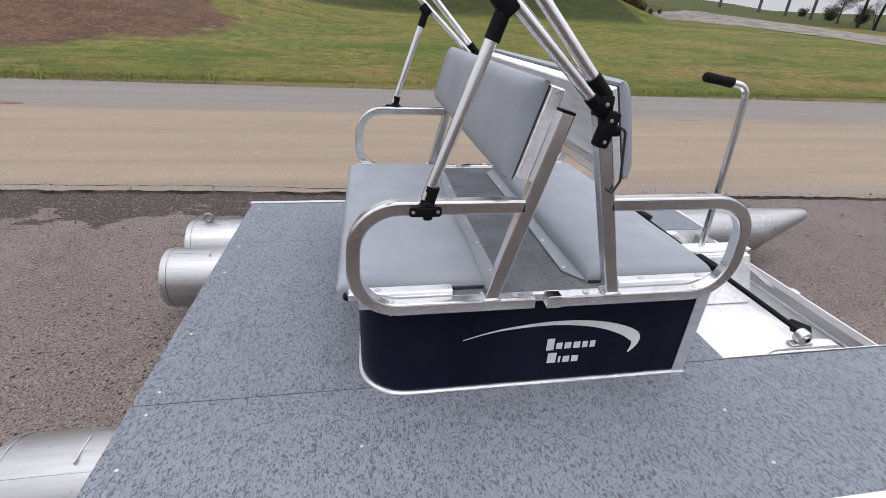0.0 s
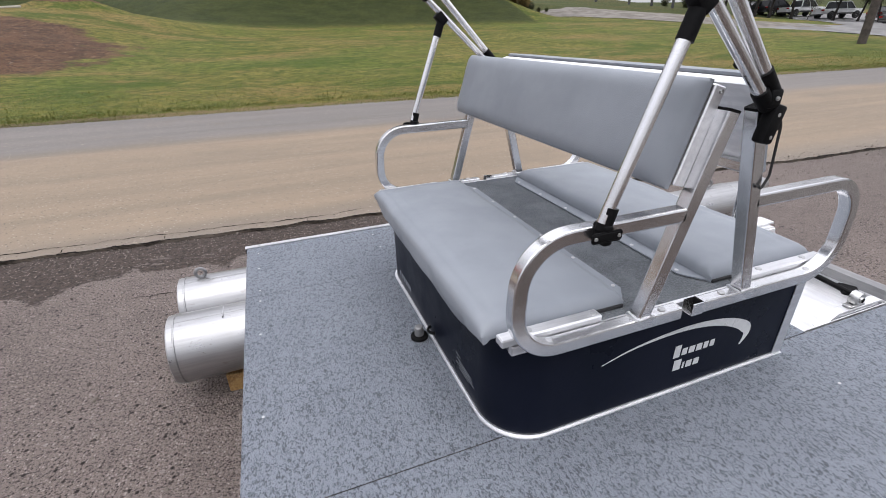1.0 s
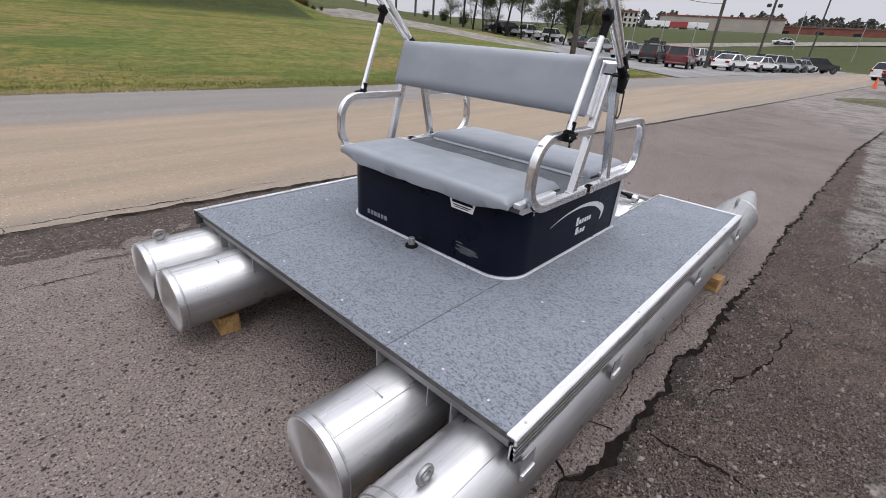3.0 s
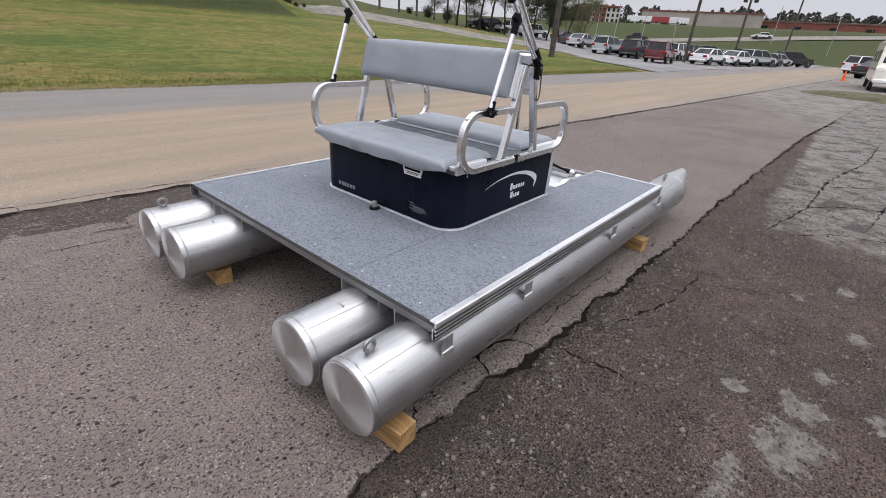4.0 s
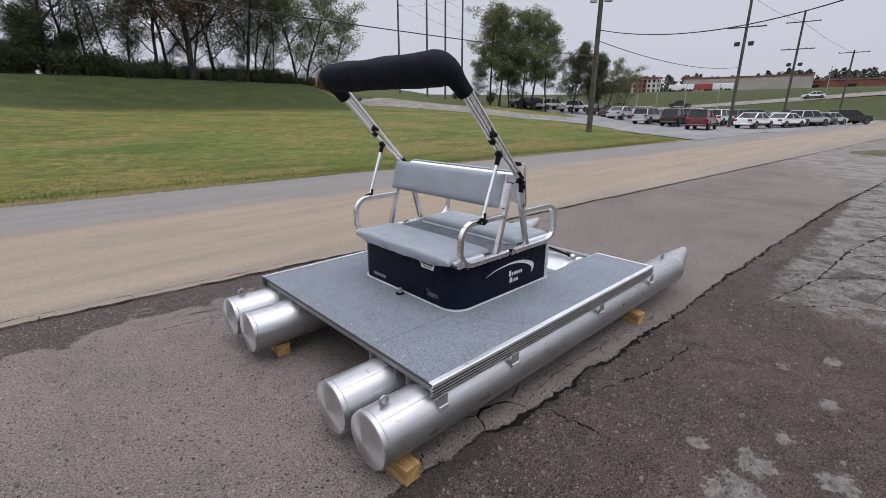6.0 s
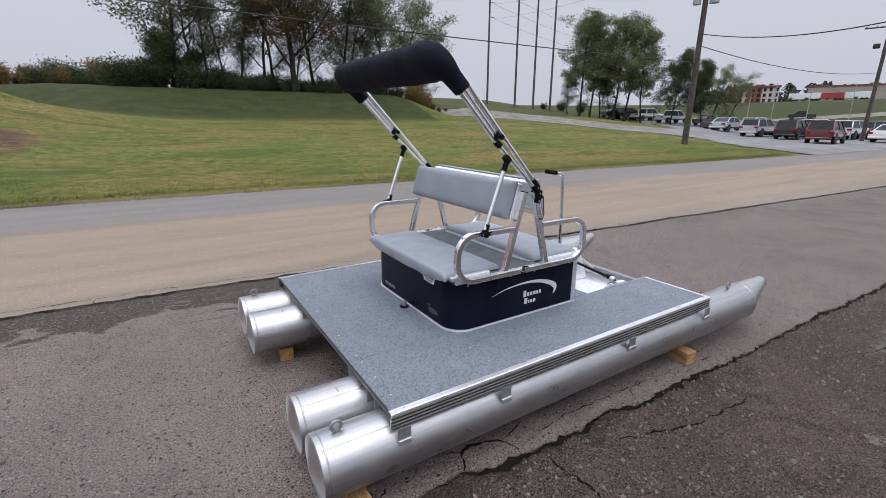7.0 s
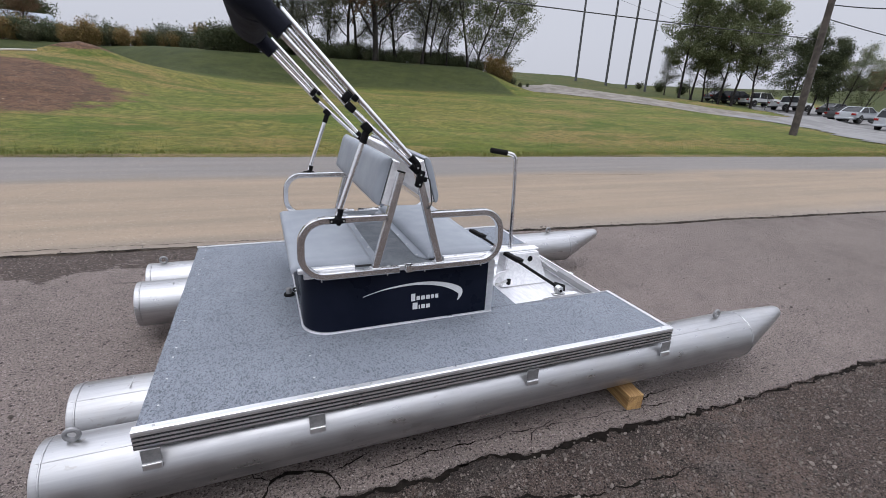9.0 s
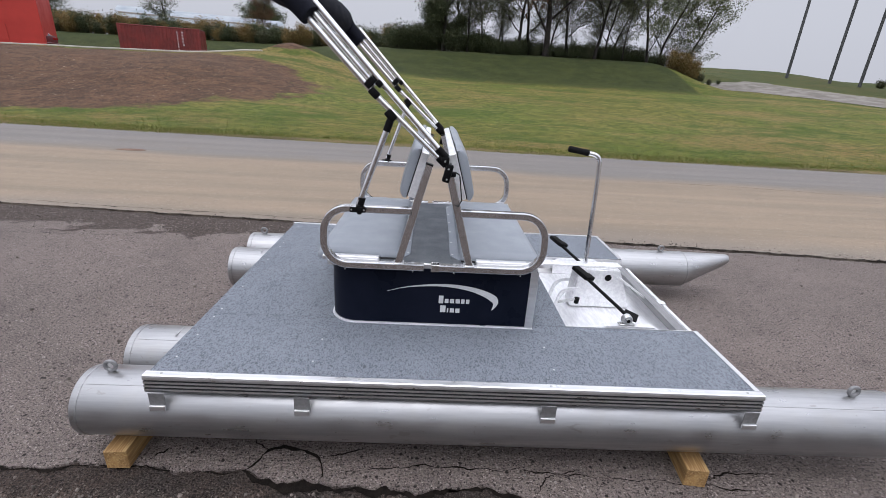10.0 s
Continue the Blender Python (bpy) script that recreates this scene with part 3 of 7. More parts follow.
def lathe(bm, stations, n=40, axis="x"):
    """Rings of (place along the axis, radius, centre a, centre b); radius 0 closes to a point."""
    rings = []
    for p, r, ca, cb in stations:
        def at(a, b):
            return {"x": (p, a, b), "y": (a, p, b), "z": (a, b, p)}[axis]
        if r == 0:
            rings.append([bm.verts.new(at(ca, cb))])
        else:
            rings.append([bm.verts.new(at(ca + r * math.cos(2 * math.pi * k / n), cb + r * math.sin(2 * math.pi * k / n))) for k in range(n)])
    for a, b in zip(rings, rings[1:]):
        for k in range(n):
            j = (k + 1) % n
            if len(a) == 1 and len(b) == 1:
                break
            if len(a) == 1:
                bm.faces.new((a[0], b[k], b[j]))
            elif len(b) == 1:
                bm.faces.new((a[k], b[0], a[j]))
            else:
                bm.faces.new((a[k], b[k], b[j], a[j]))
    bmesh.ops.recalc_face_normals(bm, faces=bm.faces)
    return bm


def extruded(outline, depth, place, bm=None):
    """A flat outline given in 2D, thickened; place(a, b, d) gives the 3D point."""
    bm = bm or bmesh.new()
    lo = [bm.verts.new(place(a, b, 0)) for a, b in outline]
    hi = [bm.verts.new(place(a, b, depth)) for a, b in outline]
    bm.faces.new(list(reversed(lo)))
    bm.faces.new(hi)
    n = len(lo)
    for k in range(n):
        bm.faces.new((lo[k], lo[(k + 1) % n], hi[(k + 1) % n], hi[k]))
    bmesh.ops.recalc_face_normals(bm, faces=bm.faces)
    return bm


def cushion_mesh(lx, ly, lz, puff, nx=30, ny=36, edge=0.03, sag=0.0, lip=0.0, crease=0.0):
    """An upholstered pad on z = 0: soft edges, domed top, slightly uneven. lip: how far the cover hangs down along the low-x edge."""
    bm = bmesh.new()
    top, low = [], []

    def soft(t, length):
        d = min(t, length - t)
        return 1 - (1 - min(1, d / edge)) ** 2.4

    for i in range(nx + 1):
        ci = 0.5 - 0.5 * math.cos(math.pi * i / nx)
        ti = (0.6 * ci + 0.4 * i / nx) * lx
        row, row2 = [], []
        for j in range(ny + 1):
            cj = 0.5 - 0.5 * math.cos(math.pi * j / ny)
            tj = (0.6 * cj + 0.4 * j / ny) * ly
            s = math.sqrt(max(0, soft(ti, lx) * soft(tj, ly)))
            dome = puff * math.sin(math.pi * ti / lx) ** 0.5 * math.sin(math.pi * tj / ly) ** 0.5
            wob = 0.004 * noise.noise((ti * 6, tj * 6, lx)) + 0.0015 * noise.noise((ti * 17, tj * 17, ly))
            d = min(ti, tj, ly - tj)
            dent = crease * math.exp(-(((d - 0.046) / 0.009) ** 2))
            z = lz * (0.35 + 0.65 * s) + dome + wob * s - dent
            row.append(bm.verts.new((ti - lx / 2, tj - ly / 2, z)))
            drop = sag * noise.noise((tj * 4.3, 7.7, ti * 2)) * (1 - s)
            if lip and i < 3:
                drop -= (lip * (0.3 + 0.7 * smooth_step(min(tj, ly - tj) / 0.16)) + 0.010 * noise.noise((tj * 7.0, 2.0, 0.0)) + 0.004 * noise.noise((tj * 25.0, 2.0, 0.0))) * (1, 1, 0.85)[i]
            row2.append(bm.verts.new((ti - lx / 2 + (0.004 if lip and i == 0 else 0.0), tj - ly / 2, drop)))
        top.append(row)
        low.append(row2)
    for i in range(nx):
        for j in range(ny):
            bm.faces.new((top[i][j], top[i + 1][j], top[i + 1][j + 1], top[i][j + 1]))
            bm.faces.new((low[i][j], low[i][j + 1], low[i + 1][j + 1], low[i + 1][j]))
    rim_t = [top[i][0] for i in range(nx)] + [top[nx][j] for j in range(ny)] + [top[i][ny] for i in range(nx, 0, -1)] + [top[0][j] for j in range(ny, 0, -1)]
    rim_l = [low[i][0] for i in range(nx)] + [low[nx][j] for j in range(ny)] + [low[i][ny] for i in range(nx, 0, -1)] + [low[0][j] for j in range(ny, 0, -1)]
    for k in range(len(rim_t)):
        j = (k + 1) % len(rim_t)
        bm.faces.new((rim_t[k], rim_l[k], rim_l[j], rim_t[j]))
    bmesh.ops.recalc_face_normals(bm, faces=bm.faces)
    return bm


def moved(bm, m):
    bmesh.ops.transform(bm, matrix=m, verts=bm.verts)
    return bm


def smooth_step(t):
    t = min(1.0, max(0.0, t))
    return t * t * (3 - 2 * t)


# ---- the ground ----
SLOPE = -0.045  # the road runs at a slight angle to the boat


def verge(x):
    """The lawn's edge along the road."""
    return 9.75 + SLOPE * x


def drive_edge(y):
    """The lawn's edge along the driveway."""
    return float(np.interp(y, (8, 13.5, 20, 26, 29, 40), (27.5, 29, 34.5, 37, 33.5, 23)))


def height(x, y):
    """The land: flat paving, a lawn rising from the road, a bank behind it, a heap of earth, far slopes."""
    d = max(0.0, y - verge(x) - 0.1)
    k = 0.072
    reach = 32.5 + (d - 32.5) * 0.15 if d > 32.5 and x < 30 else d
    z = k * min(reach, 60)
    low = smooth_step((x - 27) / 20)
    z = (z * (1 - low) + (0.0013 * min(d, 60) ** 2 - 0.14 * smooth_step(d / 2)) * low) * (1 - smooth_step((x - 95) / 40))
    z += 1.75 * smooth_step((y - 30.5 - 10 * smooth_step((-3 - x) / 9)) / 8.5) * (1 - smooth_step((x - 18.5) / 7))
    z += 0.55 * math.exp(-(((x - 42) / 14) ** 2 + ((y - 60) / 13) ** 2)) * smooth_step(d / 10)
    z += 1.05 * smooth_step((-1.5 - x) / 9) * smooth_step((y - 11.5) / 9.5) * (1 - smooth_step((y - 26) / 9))
    z += 0.75 * math.exp(-(((x + 6) / 5) ** 2 + ((y - 29) / 4.5) ** 2))
    z += 8.2 * smooth_step((x - 112) / 62)
    z += 0.6 * smooth_step((x - drive_edge(y)) / 8) * smooth_step((y - 22) / 6) * (1 - smooth_step((x - 50) / 12)) * (1 - smooth_step((y - 70) / 40))
    z += 4.0 * smooth_step((y - 90) / 200)
    if d > 0:
        z += 0.06 * noise.noise((x * 0.35, y * 0.35, 0)) * min(1, d / 3) + 0.05 * smooth_step(d / 0.5)
    return z - 0.012 * (1 - smooth_step((y - 9.2) / 1.0))


def dirt_amount(x, y):
    e = ((x + 18) / 14.0) ** 2 + ((y - 18.2 - 0.04 * (x + 18)) / 7.6) ** 2
    if x < -18:
        e = ((y - 18.2) / 7.6) ** 2
    heap = 1.1 - ((x + 7.6) / 1.9) ** 2 - ((y - 28.2) / 1.3) ** 2
    spill = 1.0 - ((x - 22) / 1.8) ** 2 - ((y - 38.5) / 1.2) ** 2
    return max(0.0, min(1.0, max(1.25 - 0.75 * e, heap, spill)))


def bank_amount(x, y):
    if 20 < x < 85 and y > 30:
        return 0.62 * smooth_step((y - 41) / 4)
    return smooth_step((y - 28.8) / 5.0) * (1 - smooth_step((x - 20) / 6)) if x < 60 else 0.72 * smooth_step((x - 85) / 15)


def axis_points(lo, a, b, hi, step, grow=1.35):
    mid = list(np.arange(a, b + 0.01, step))
    out, s, p = [], step, b
    while p < hi:
        s *= grow
        p += s
        out.append(p)
    before, s, p = [], step, a
    while p > lo:
        s *= grow
        p -= s
        before.append(p)
    return before[::-1] + mid + out


def make_ground():
    xs, ys = axis_points(-2500, -46, 75, 3000, 0.8, 1.2), axis_points(-2500, 8.4, 62, 3000, 0.6, 1.2)
    verts, paved, dirt, bank = [], [], [], []
    for x in xs:
        for y in ys:
            dd = dirt_amount(x, y)
            z = height(x, y)
            if dd > 0.3 and y > 11:
                z += (dd - 0.3) * (0.10 * noise.noise((x * 1.1, y * 1.1, 3)) + 0.05 * noise.noise((x * 3, y * 3, 5)))
            if (x + 7.6) ** 2 / 4 + (y - 28.2) ** 2 / 2 < 1:
                z += 0.55 * (1 - (x + 7.6) ** 2 / 4 - (y - 28.2) ** 2 / 2)
            verts.append((x, y, z))
            far_right = x > 100 or (x > 60 and y < -12)
            paved.append(1.0 if y < verge(x) - 0.25 and not far_right else 0.0)
            dirt.append(dd)
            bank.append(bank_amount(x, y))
    n = len(ys)
    faces = [(i * n + j, (i + 1) * n + j, (i + 1) * n + j + 1, i * n + j + 1) for i in range(len(xs) - 1) for j in range(n - 1)]
    ob = raw("ground", verts, faces, TERRAIN, smooth=True)
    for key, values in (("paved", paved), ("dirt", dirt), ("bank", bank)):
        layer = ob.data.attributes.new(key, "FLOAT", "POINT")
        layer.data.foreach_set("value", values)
    return tagged(ob, "mown lawn, bare earth and old gravelly asphalt", "ground", kind="structure")


def ragged(x, seed, coarse, fine):
    return coarse * noise.noise((x * 0.8, seed, 0)) + fine * noise.noise((x * 4.5, seed, 1)) + 0.6 * fine * noise.noise((x * 15, seed, 2))


def slab(name, x0, x1, near, far, top, thick, material, label, step=0.05, drape=False, cols=1):
    """A paving layer between two ragged edges, near(x) and far(x), with a real thickness."""
    bm = bmesh.new()
    xs, s = [x0], step
    while xs[-1] < x1:
        s = step * (0.4 if name == "pavement" else 1) if -4 < xs[-1] < 9 else min(2.0, s * 1.06) if xs[-1] >= 9 else max(step, min(2.0, abs(xs[-1] + 4) * 0.08))
        xs.append(xs[-1] + s)
    rows = []
    for x in xs:
        a, b = near(x), far(x)
        row = []
        for c in range(cols + 1):
            y = a + (b - a) * c / cols
            row.append((x, y, top + (height(x, y) if drape else 0.0)))
        rows.append([bm.verts.new((row[0][0], row[0][1], row[0][2] - thick))] + [bm.verts.new(p) for p in row] + [bm.verts.new((row[-1][0], row[-1][1], row[-1][2] - thick))])
    for r0, r1 in zip(rows, rows[1:]):
        for k in range(len(r0) - 1):
            bm.faces.new((r0[k], r1[k], r1[k + 1], r0[k + 1]))
    ob = part(name, bm, material)
    return tagged(ob, label, name.split("_")[0], kind="structure")


def joint(x):
    """The long crack between the lot and the road."""
    return 3.30 - 0.066 * x + ragged(x, 4.0, 0.05, 0.022)


def lot_edge(x):
    """The broken edge of the newer asphalt beside the boat."""
    base = float(np.interp(x, (-8, -0.6, -0.1, 0.34, 0.43, 0.95, 1.35, 1.6, 1.75, 2.5, 3.5, 5.1, 7, 10, 12, 20, 34, 50, 104), (0.25, -0.03, -0.02, -0.01, -0.065, -0.10, -0.08, -0.145, -0.11, -0.165, -0.16, -0.21, -0.28, -0.4, -0.58, -1.2, -4.0, -14.0, -14.0)))
    return base + 0.03 * noise.noise((x * 2.6, 9, 1)) + 0.03 * noise.noise((x * 7, 9, 3)) + 0.022 * noise.noise((x * 21, 9, 7)) + 0.012 * noise.noise((x * 60, 9, 7))


make_ground()
slab("pavement", -60, 104, lot_edge, lambda x: joint(x) - 0.040 - 0.02 * noise.noise((x * 3, 2, 2)) - 0.012 * noise.noise((x * 11, 2, 2)), 0.0, 0.05, LOT, "worn grey asphalt lot with cracks and loose gravel")
slab("road", -90, 104, lambda x: joint(x) + 0.010, lambda x: verge(x) + ragged(x, 2.0, 0.12, 0.05), 0.008, 0.05, ROAD, "paved road brown with dried mud and dust")


def draped(name, region, step, lift, material, label, category):
    """A paved area laid over the land, given by a test on x and y."""
    x0, x1, y0, y1, inside = region
    nx, ny = int((x1 - x0) / step), int((y1 - y0) / step)
    verts, index, faces = [], {}, []

    def vert(i, j):
        if (i, j) not in index:
            x, y = x0 + i * step, y0 + j * step
            index[i, j] = len(verts)
            verts.append((x + 0.3 * step * noise.noise((x, y, 1)), y + 0.3 * step * noise.noise((x, y, 2)), height(x, y) + lift))
        return index[i, j]

    for i in range(nx):
        for j in range(ny):
            if inside(x0 + (i + 0.5) * step, y0 + (j + 0.5) * step):
                faces.append((vert(i, j), vert(i + 1, j), vert(i + 1, j + 1), vert(i, j + 1)))
    ob = raw(name, verts, faces, material)
    return tagged(ob, label, category, kind="structure")


draped("driveway", (14, 48, 24, 46, lambda x, y: drive_edge(y) < x < drive_edge(y) + 7.5 and y < 43), 0.5, 0.03, GRAVEL_DRIVE, "pale gravel driveway climbing beside the lawn", "driveway")
draped("parking_lot", (24, 118, 2, 50, lambda x, y: x > drive_edge(y) and y > verge(x) - 0.3 and y < min(27 + max(0, x - 46) * 0.9, 47) and x < 112), 1.0, 0.035, LOT_GREY, "grey asphalt parking lot", "parking lot")



def far_road():
    """A pale ribbon of road climbing the far slope."""
    verts, faces = [], []
    for k in range(84):
        y = -72 + 2.0 * k
        for dx in (-2.6, 0, 2.6):
            x = 154 - 0.42 * y + dx
            verts.append((x, y, height(x, y) + 0.12))
    for k in range(83):
        for c in range(2):
            faces.append((3 * k + c, 3 * k + c + 1, 3 * k + c + 4, 3 * k + c + 3))
    ob = raw("far_road", verts, faces, GRAVEL_DRIVE)
    return tagged(ob, "pale road climbing the far slope", "road", kind="structure")


far_road()


def crack(pts, width, z=0.003):
    """A dirt-filled crack lying in the paving, pinching and widening, with crumbled sides."""
    bm, last = bmesh.new(), None
    pts = [Vector((*p, z)) for p in pts]
    path = []
    for a, b in zip(pts, pts[1:]):
        n = max(2, int((b - a).length / 0.014)) if width < 0.08 else max(2, int((b - a).length / 0.03))
        path += [a.lerp(b, k / n) for k in range(n)]
    path = [p + sum((Vector((noise.noise((p.x * f, p.y * f, 1)), noise.noise((p.x * f, p.y * f, 5)), 0)) * g for f, g in ((9, 0.022), (41, 0.010), (110, 0.005))), Vector()) for p in path]
    for k, p in enumerate(path):
        w = 0.5 * width * (0.12 + 1.6 * abs(noise.noise((p.x * 6, p.y * 6, 4))) ** 0.8) * min(1, 0.25 + 4 * min(k, len(path) - 1 - k) / len(path))
        q = path[min(k + 1, len(path) - 1)] - path[max(k - 1, 0)]
        side = Vector((-q.y, q.x, 0)).normalized()
        f0, f1 = (1 + 0.9 * noise.noise((p.x * 70, p.y * 70, h)) for h in (2, 8))
        pair = (bm.verts.new(p + side * (w * f0)), bm.verts.new(p - side * (w * f1)))
        if last:
            bm.faces.new((last[0], last[1], pair[1], pair[0]))
        last = pair
    ob = part("crack", bm, CRACK_DIRT)
    return tagged(ob, "dirt-filled crack in the asphalt", "crack", kind="structure")


crack([(x, joint(x) - 0.012) for x in np.arange(-14, 26, 0.12)], 0.10, -0.016)
crack([(x, joint(x) + 0.004) for x in np.arange(-6, 22, 0.09)], 0.034, 0.0095)
crack([(x, joint(x) + 0.13 + 0.07 * noise.noise((x * 1.3, 3, 3))) for x in np.arange(-4.2, 1.6, 0.12)], 0.012, 0.010)
for x0, side_step in ((-2.9, 0.1), (-1.35, 0.12), (-0.7, 0.1), (0.35, 0.09), (2.1, 0.08)):
    crack([(x0, joint(x0)), (x0 + 0.02, joint(x0) + side_step)], 0.012, 0.0105)
# the dark, crumbling gap along the lot's broken edge, and splits running in from it
for x0, x1, w in ((0.33, 1.3, 0.05), (1.2, 2.9, 0.055), (2.8, 6.4, 0.05), (6.2, 14.0, 0.09)):
    crack([(x, lot_edge(x) - 0.012) for x in np.arange(x0, x1, 0.05)], w, -0.007)
crack([(x, lot_edge(x) - 0.008) for x in np.arange(-3, 0.4, 0.05)], 0.016, -0.008)
crack([(0.355, -0.03), (0.37, 0.0), (0.40, 0.08), (0.47, 0.105), (0.56, 0.085), (0.63, 0.05), (0.66, -0.01), (0.665, -0.075)], 0.03)
crack([(0.40, 0.08), (0.34, 0.13), (0.31, 0.19)], 0.016)
crack([(0.63, 0.05), (0.75, 0.07), (0.85, 0.12)], 0.009)
crack([(-0.07, 0.0), (-0.04, 0.05), (0.0, 0.09)], 0.022)
crack([(0.75, -0.02), (1.1, 0.02), (1.6, -0.0), (2.1, -0.03), (2.6, -0.07)], 0.008)
crack([(1.55, -0.12), (1.62, -0.02), (1.8, 0.04)], 0.012)
crack([(2.25, -0.12), (2.3, -0.02), (2.42, 0.03), (2.7, 0.02)], 0.010)
crack([(-5.2, 2.72), (-3.5, 2.62), (-2.2, 2.66), (-1.4, 2.68)], 0.010)
crack([(-0.9, 2.52), (-0.45, 2.5), (0.3, 2.46), (0.8, 2.56)], 0.010)
crack([(0.76, -0.16), (0.78, -0.28), (0.80, -0.39), (0.79, -0.53)], 0.016, -0.010)
crack([(0.97, -0.2), (1.25, -0.3), (1.7, -0.42), (2.3, -0.46)], 0.014, -0.010)
for k in range(9):
    x0 = 3.4 + 1.15 * k
    crack([(x0, -0.45 - 0.07 * x0), (x0 + 0.5, -0.75 - 0.10 * x0), (x0 + 0.7, -1.1 - 0.12 * x0), (x0 + 1.6, -1.35 - 0.14 * x0)], 0.022 + 0.004 * k, -0.010)
crack([(3.4, -0.62), (4.6, -0.85), (6.2, -0.95), (8.0, -1.3), (10.5, -1.5)], 0.035, -0.010)
crack([(4.2, -1.3), (5.6, -1.5), (7.4, -2.1), (9.6, -2.4)], 0.03, -0.010)
# a long hairline along the road, and a patched cut
crack([(4.8, 6.7), (6.8, 6.64), (8.5, 6.4), (10.5, 6.3)], 0.022, 0.0105)
bm = bmesh.new()
ring = [(-4.68 + 0.26 * math.cos(a) * (1 + 0.3 * noise.noise((a, 1, 1))), 7.33 + 0.10 * math.sin(a) * (1 + 0.3 * noise.noise((a, 2, 1)))) for a in np.linspace(0, 2 * math.pi, 20, endpoint=False)]
extruded(ring, 0.004, lambda a, b, d: Vector((a, b, 0.0082 + d)), bm)
patch = part("road_patch", bm, plain("red_brown_patch", (0.17, 0.085, 0.05), (0.11, 0.06, 0.04), 8, 0.9, depth=0.004))
tagged(patch, "small red-brown patch in the dusty road", "patch", kind="structure")

# ---- the pedal boat ----
DECK_Z, LENGTH, WIDTH = 0.436, 2.44, 1.98
MID_X, MID_Y = 1.095, WIDTH / 2
R, PONTOON_Z = 0.14, 0.229
boat = thing("pedal_boat", "aluminium pontoon pedal boat with grey deck, standing on timber blocks", "boat")


def mirror_x(x):
    return 2 * MID_X - x


def mirror_y(y):
    return WIDTH - y


def eye_bolt(parent, x, y, z):
    bm = bmesh.new()
    sweep(bm, [Vector((x + 0.021 * math.cos(a), y, z + 0.03 + 0.021 * math.sin(a))) for a in np.linspace(0, 2 * math.pi, 17)], ring_profile(0.0078, 8), side=(0, 1, 0), cap=False)
    block(bm, x - 0.008, x + 0.008, y - 0.008, y + 0.008, z - 0.004, z + 0.012, 0.002)
    bolt = part("eye_bolt", bm, ALU_SHADE, parent, "", 40)
    return bolt


def pontoon(y, nose):
    bm = bmesh.new()
    x0 = -0.305
    cap_bm = lathe(bmesh.new(), [(x0 - 0.026, 0, y, PONTOON_Z), (x0 - 0.0255, 0.004, y, PONTOON_Z), (x0 - 0.003, R - 0.008, y, PONTOON_Z), (x0 + 0.0005, R - 0.003, y, PONTOON_Z)], 64)
    st = [(x0 - 0.001, R - 0.005, y, PONTOON_Z), (x0, R - 0.0015, y, PONTOON_Z), (x0 + 0.005, R, y, PONTOON_Z)]
    if nose:
        st += [(1.0, R, y, PONTOON_Z), (3.105, R, y, PONTOON_Z), (3.12, R - 0.002, y, PONTOON_Z + 0.001)]
        for k in range(1, 6):
            t = k / 5
            st.append((3.12 + 0.345 * t, R - 0.002 - (R - 0.047) * t, y, PONTOON_Z + 0.001 + 0.094 * t))
        st += [(3.484, 0.036, y, PONTOON_Z + 0.097), (3.496, 0.018, y, PONTOON_Z + 0.098), (3.499, 0, y, PONTOON_Z + 0.098)]
    else:
        st += [(1.0, R, y, PONTOON_Z), (2.3, R, y, PONTOON_Z), (2.305, R - 0.006, y, PONTOON_Z), (2.32, 0, y, PONTOON_Z)]
    lathe(bm, st, 48)
    p = part("pontoon", bm, ALU_X, boat, "mill-finish aluminium pontoon tube" + (" with tapered nose" if nose else ""), 25)
    part("end_cap", cap_bm, SPUN, p, "spun aluminium end cap", 25)
    for x in (x0 + 0.026, 3.11) if nose else (x0 + 0.026,):
        bead = bmesh.new()
        ring = [Vector((x + 0.0004 * math.sin(k * 2.3), y + (R - 0.0006) * math.cos(2 * math.pi * k / 72), PONTOON_Z + (R - 0.0006) * math.sin(2 * math.pi * k / 72))) for k in range(73)]
        sweep(bead, ring, ring_profile(0.004, 6), side=(1, 0, 0), cap=False)
        part("weld_bead", bead, ALU_X, p, "", 60)
    # rolled sheet seam
    a = radians(118 if y < MID_Y else 100)
    seam = bmesh.new()
    sweep(seam, [Vector((x, y + R * math.cos(a), PONTOON_Z + R * math.sin(a))) for x in (x0 + 0.01, 1.0, 2.2 if not nose else 3.10)], ring_profile(0.0016, 6), side=(0, 0, 1))
    part("seam", seam, ALU_X, p, "", 60)
    return p


OUTER, INNER = 0.11, 0.44
for y, nose in ((OUTER, True), (INNER, False), (mirror_y(INNER), False), (mirror_y(OUTER), True)):
    tube_body = pontoon(y, nose)
    if nose:
        eye_bolt(tube_body, -0.206, y, PONTOON_Z + R - 0.004)
        eye_bolt(tube_body, 2.93, y, PONTOON_Z + R - 0.004)
    else:
        bm = bmesh.new()
        block(bm, -0.10, -0.097, y - 0.05, y + 0.03, PONTOON_Z + R - 0.012, PONTOON_Z + R + 0.001, 0)
        part("weld_scar", bm, ALU_DARK, tube_body)

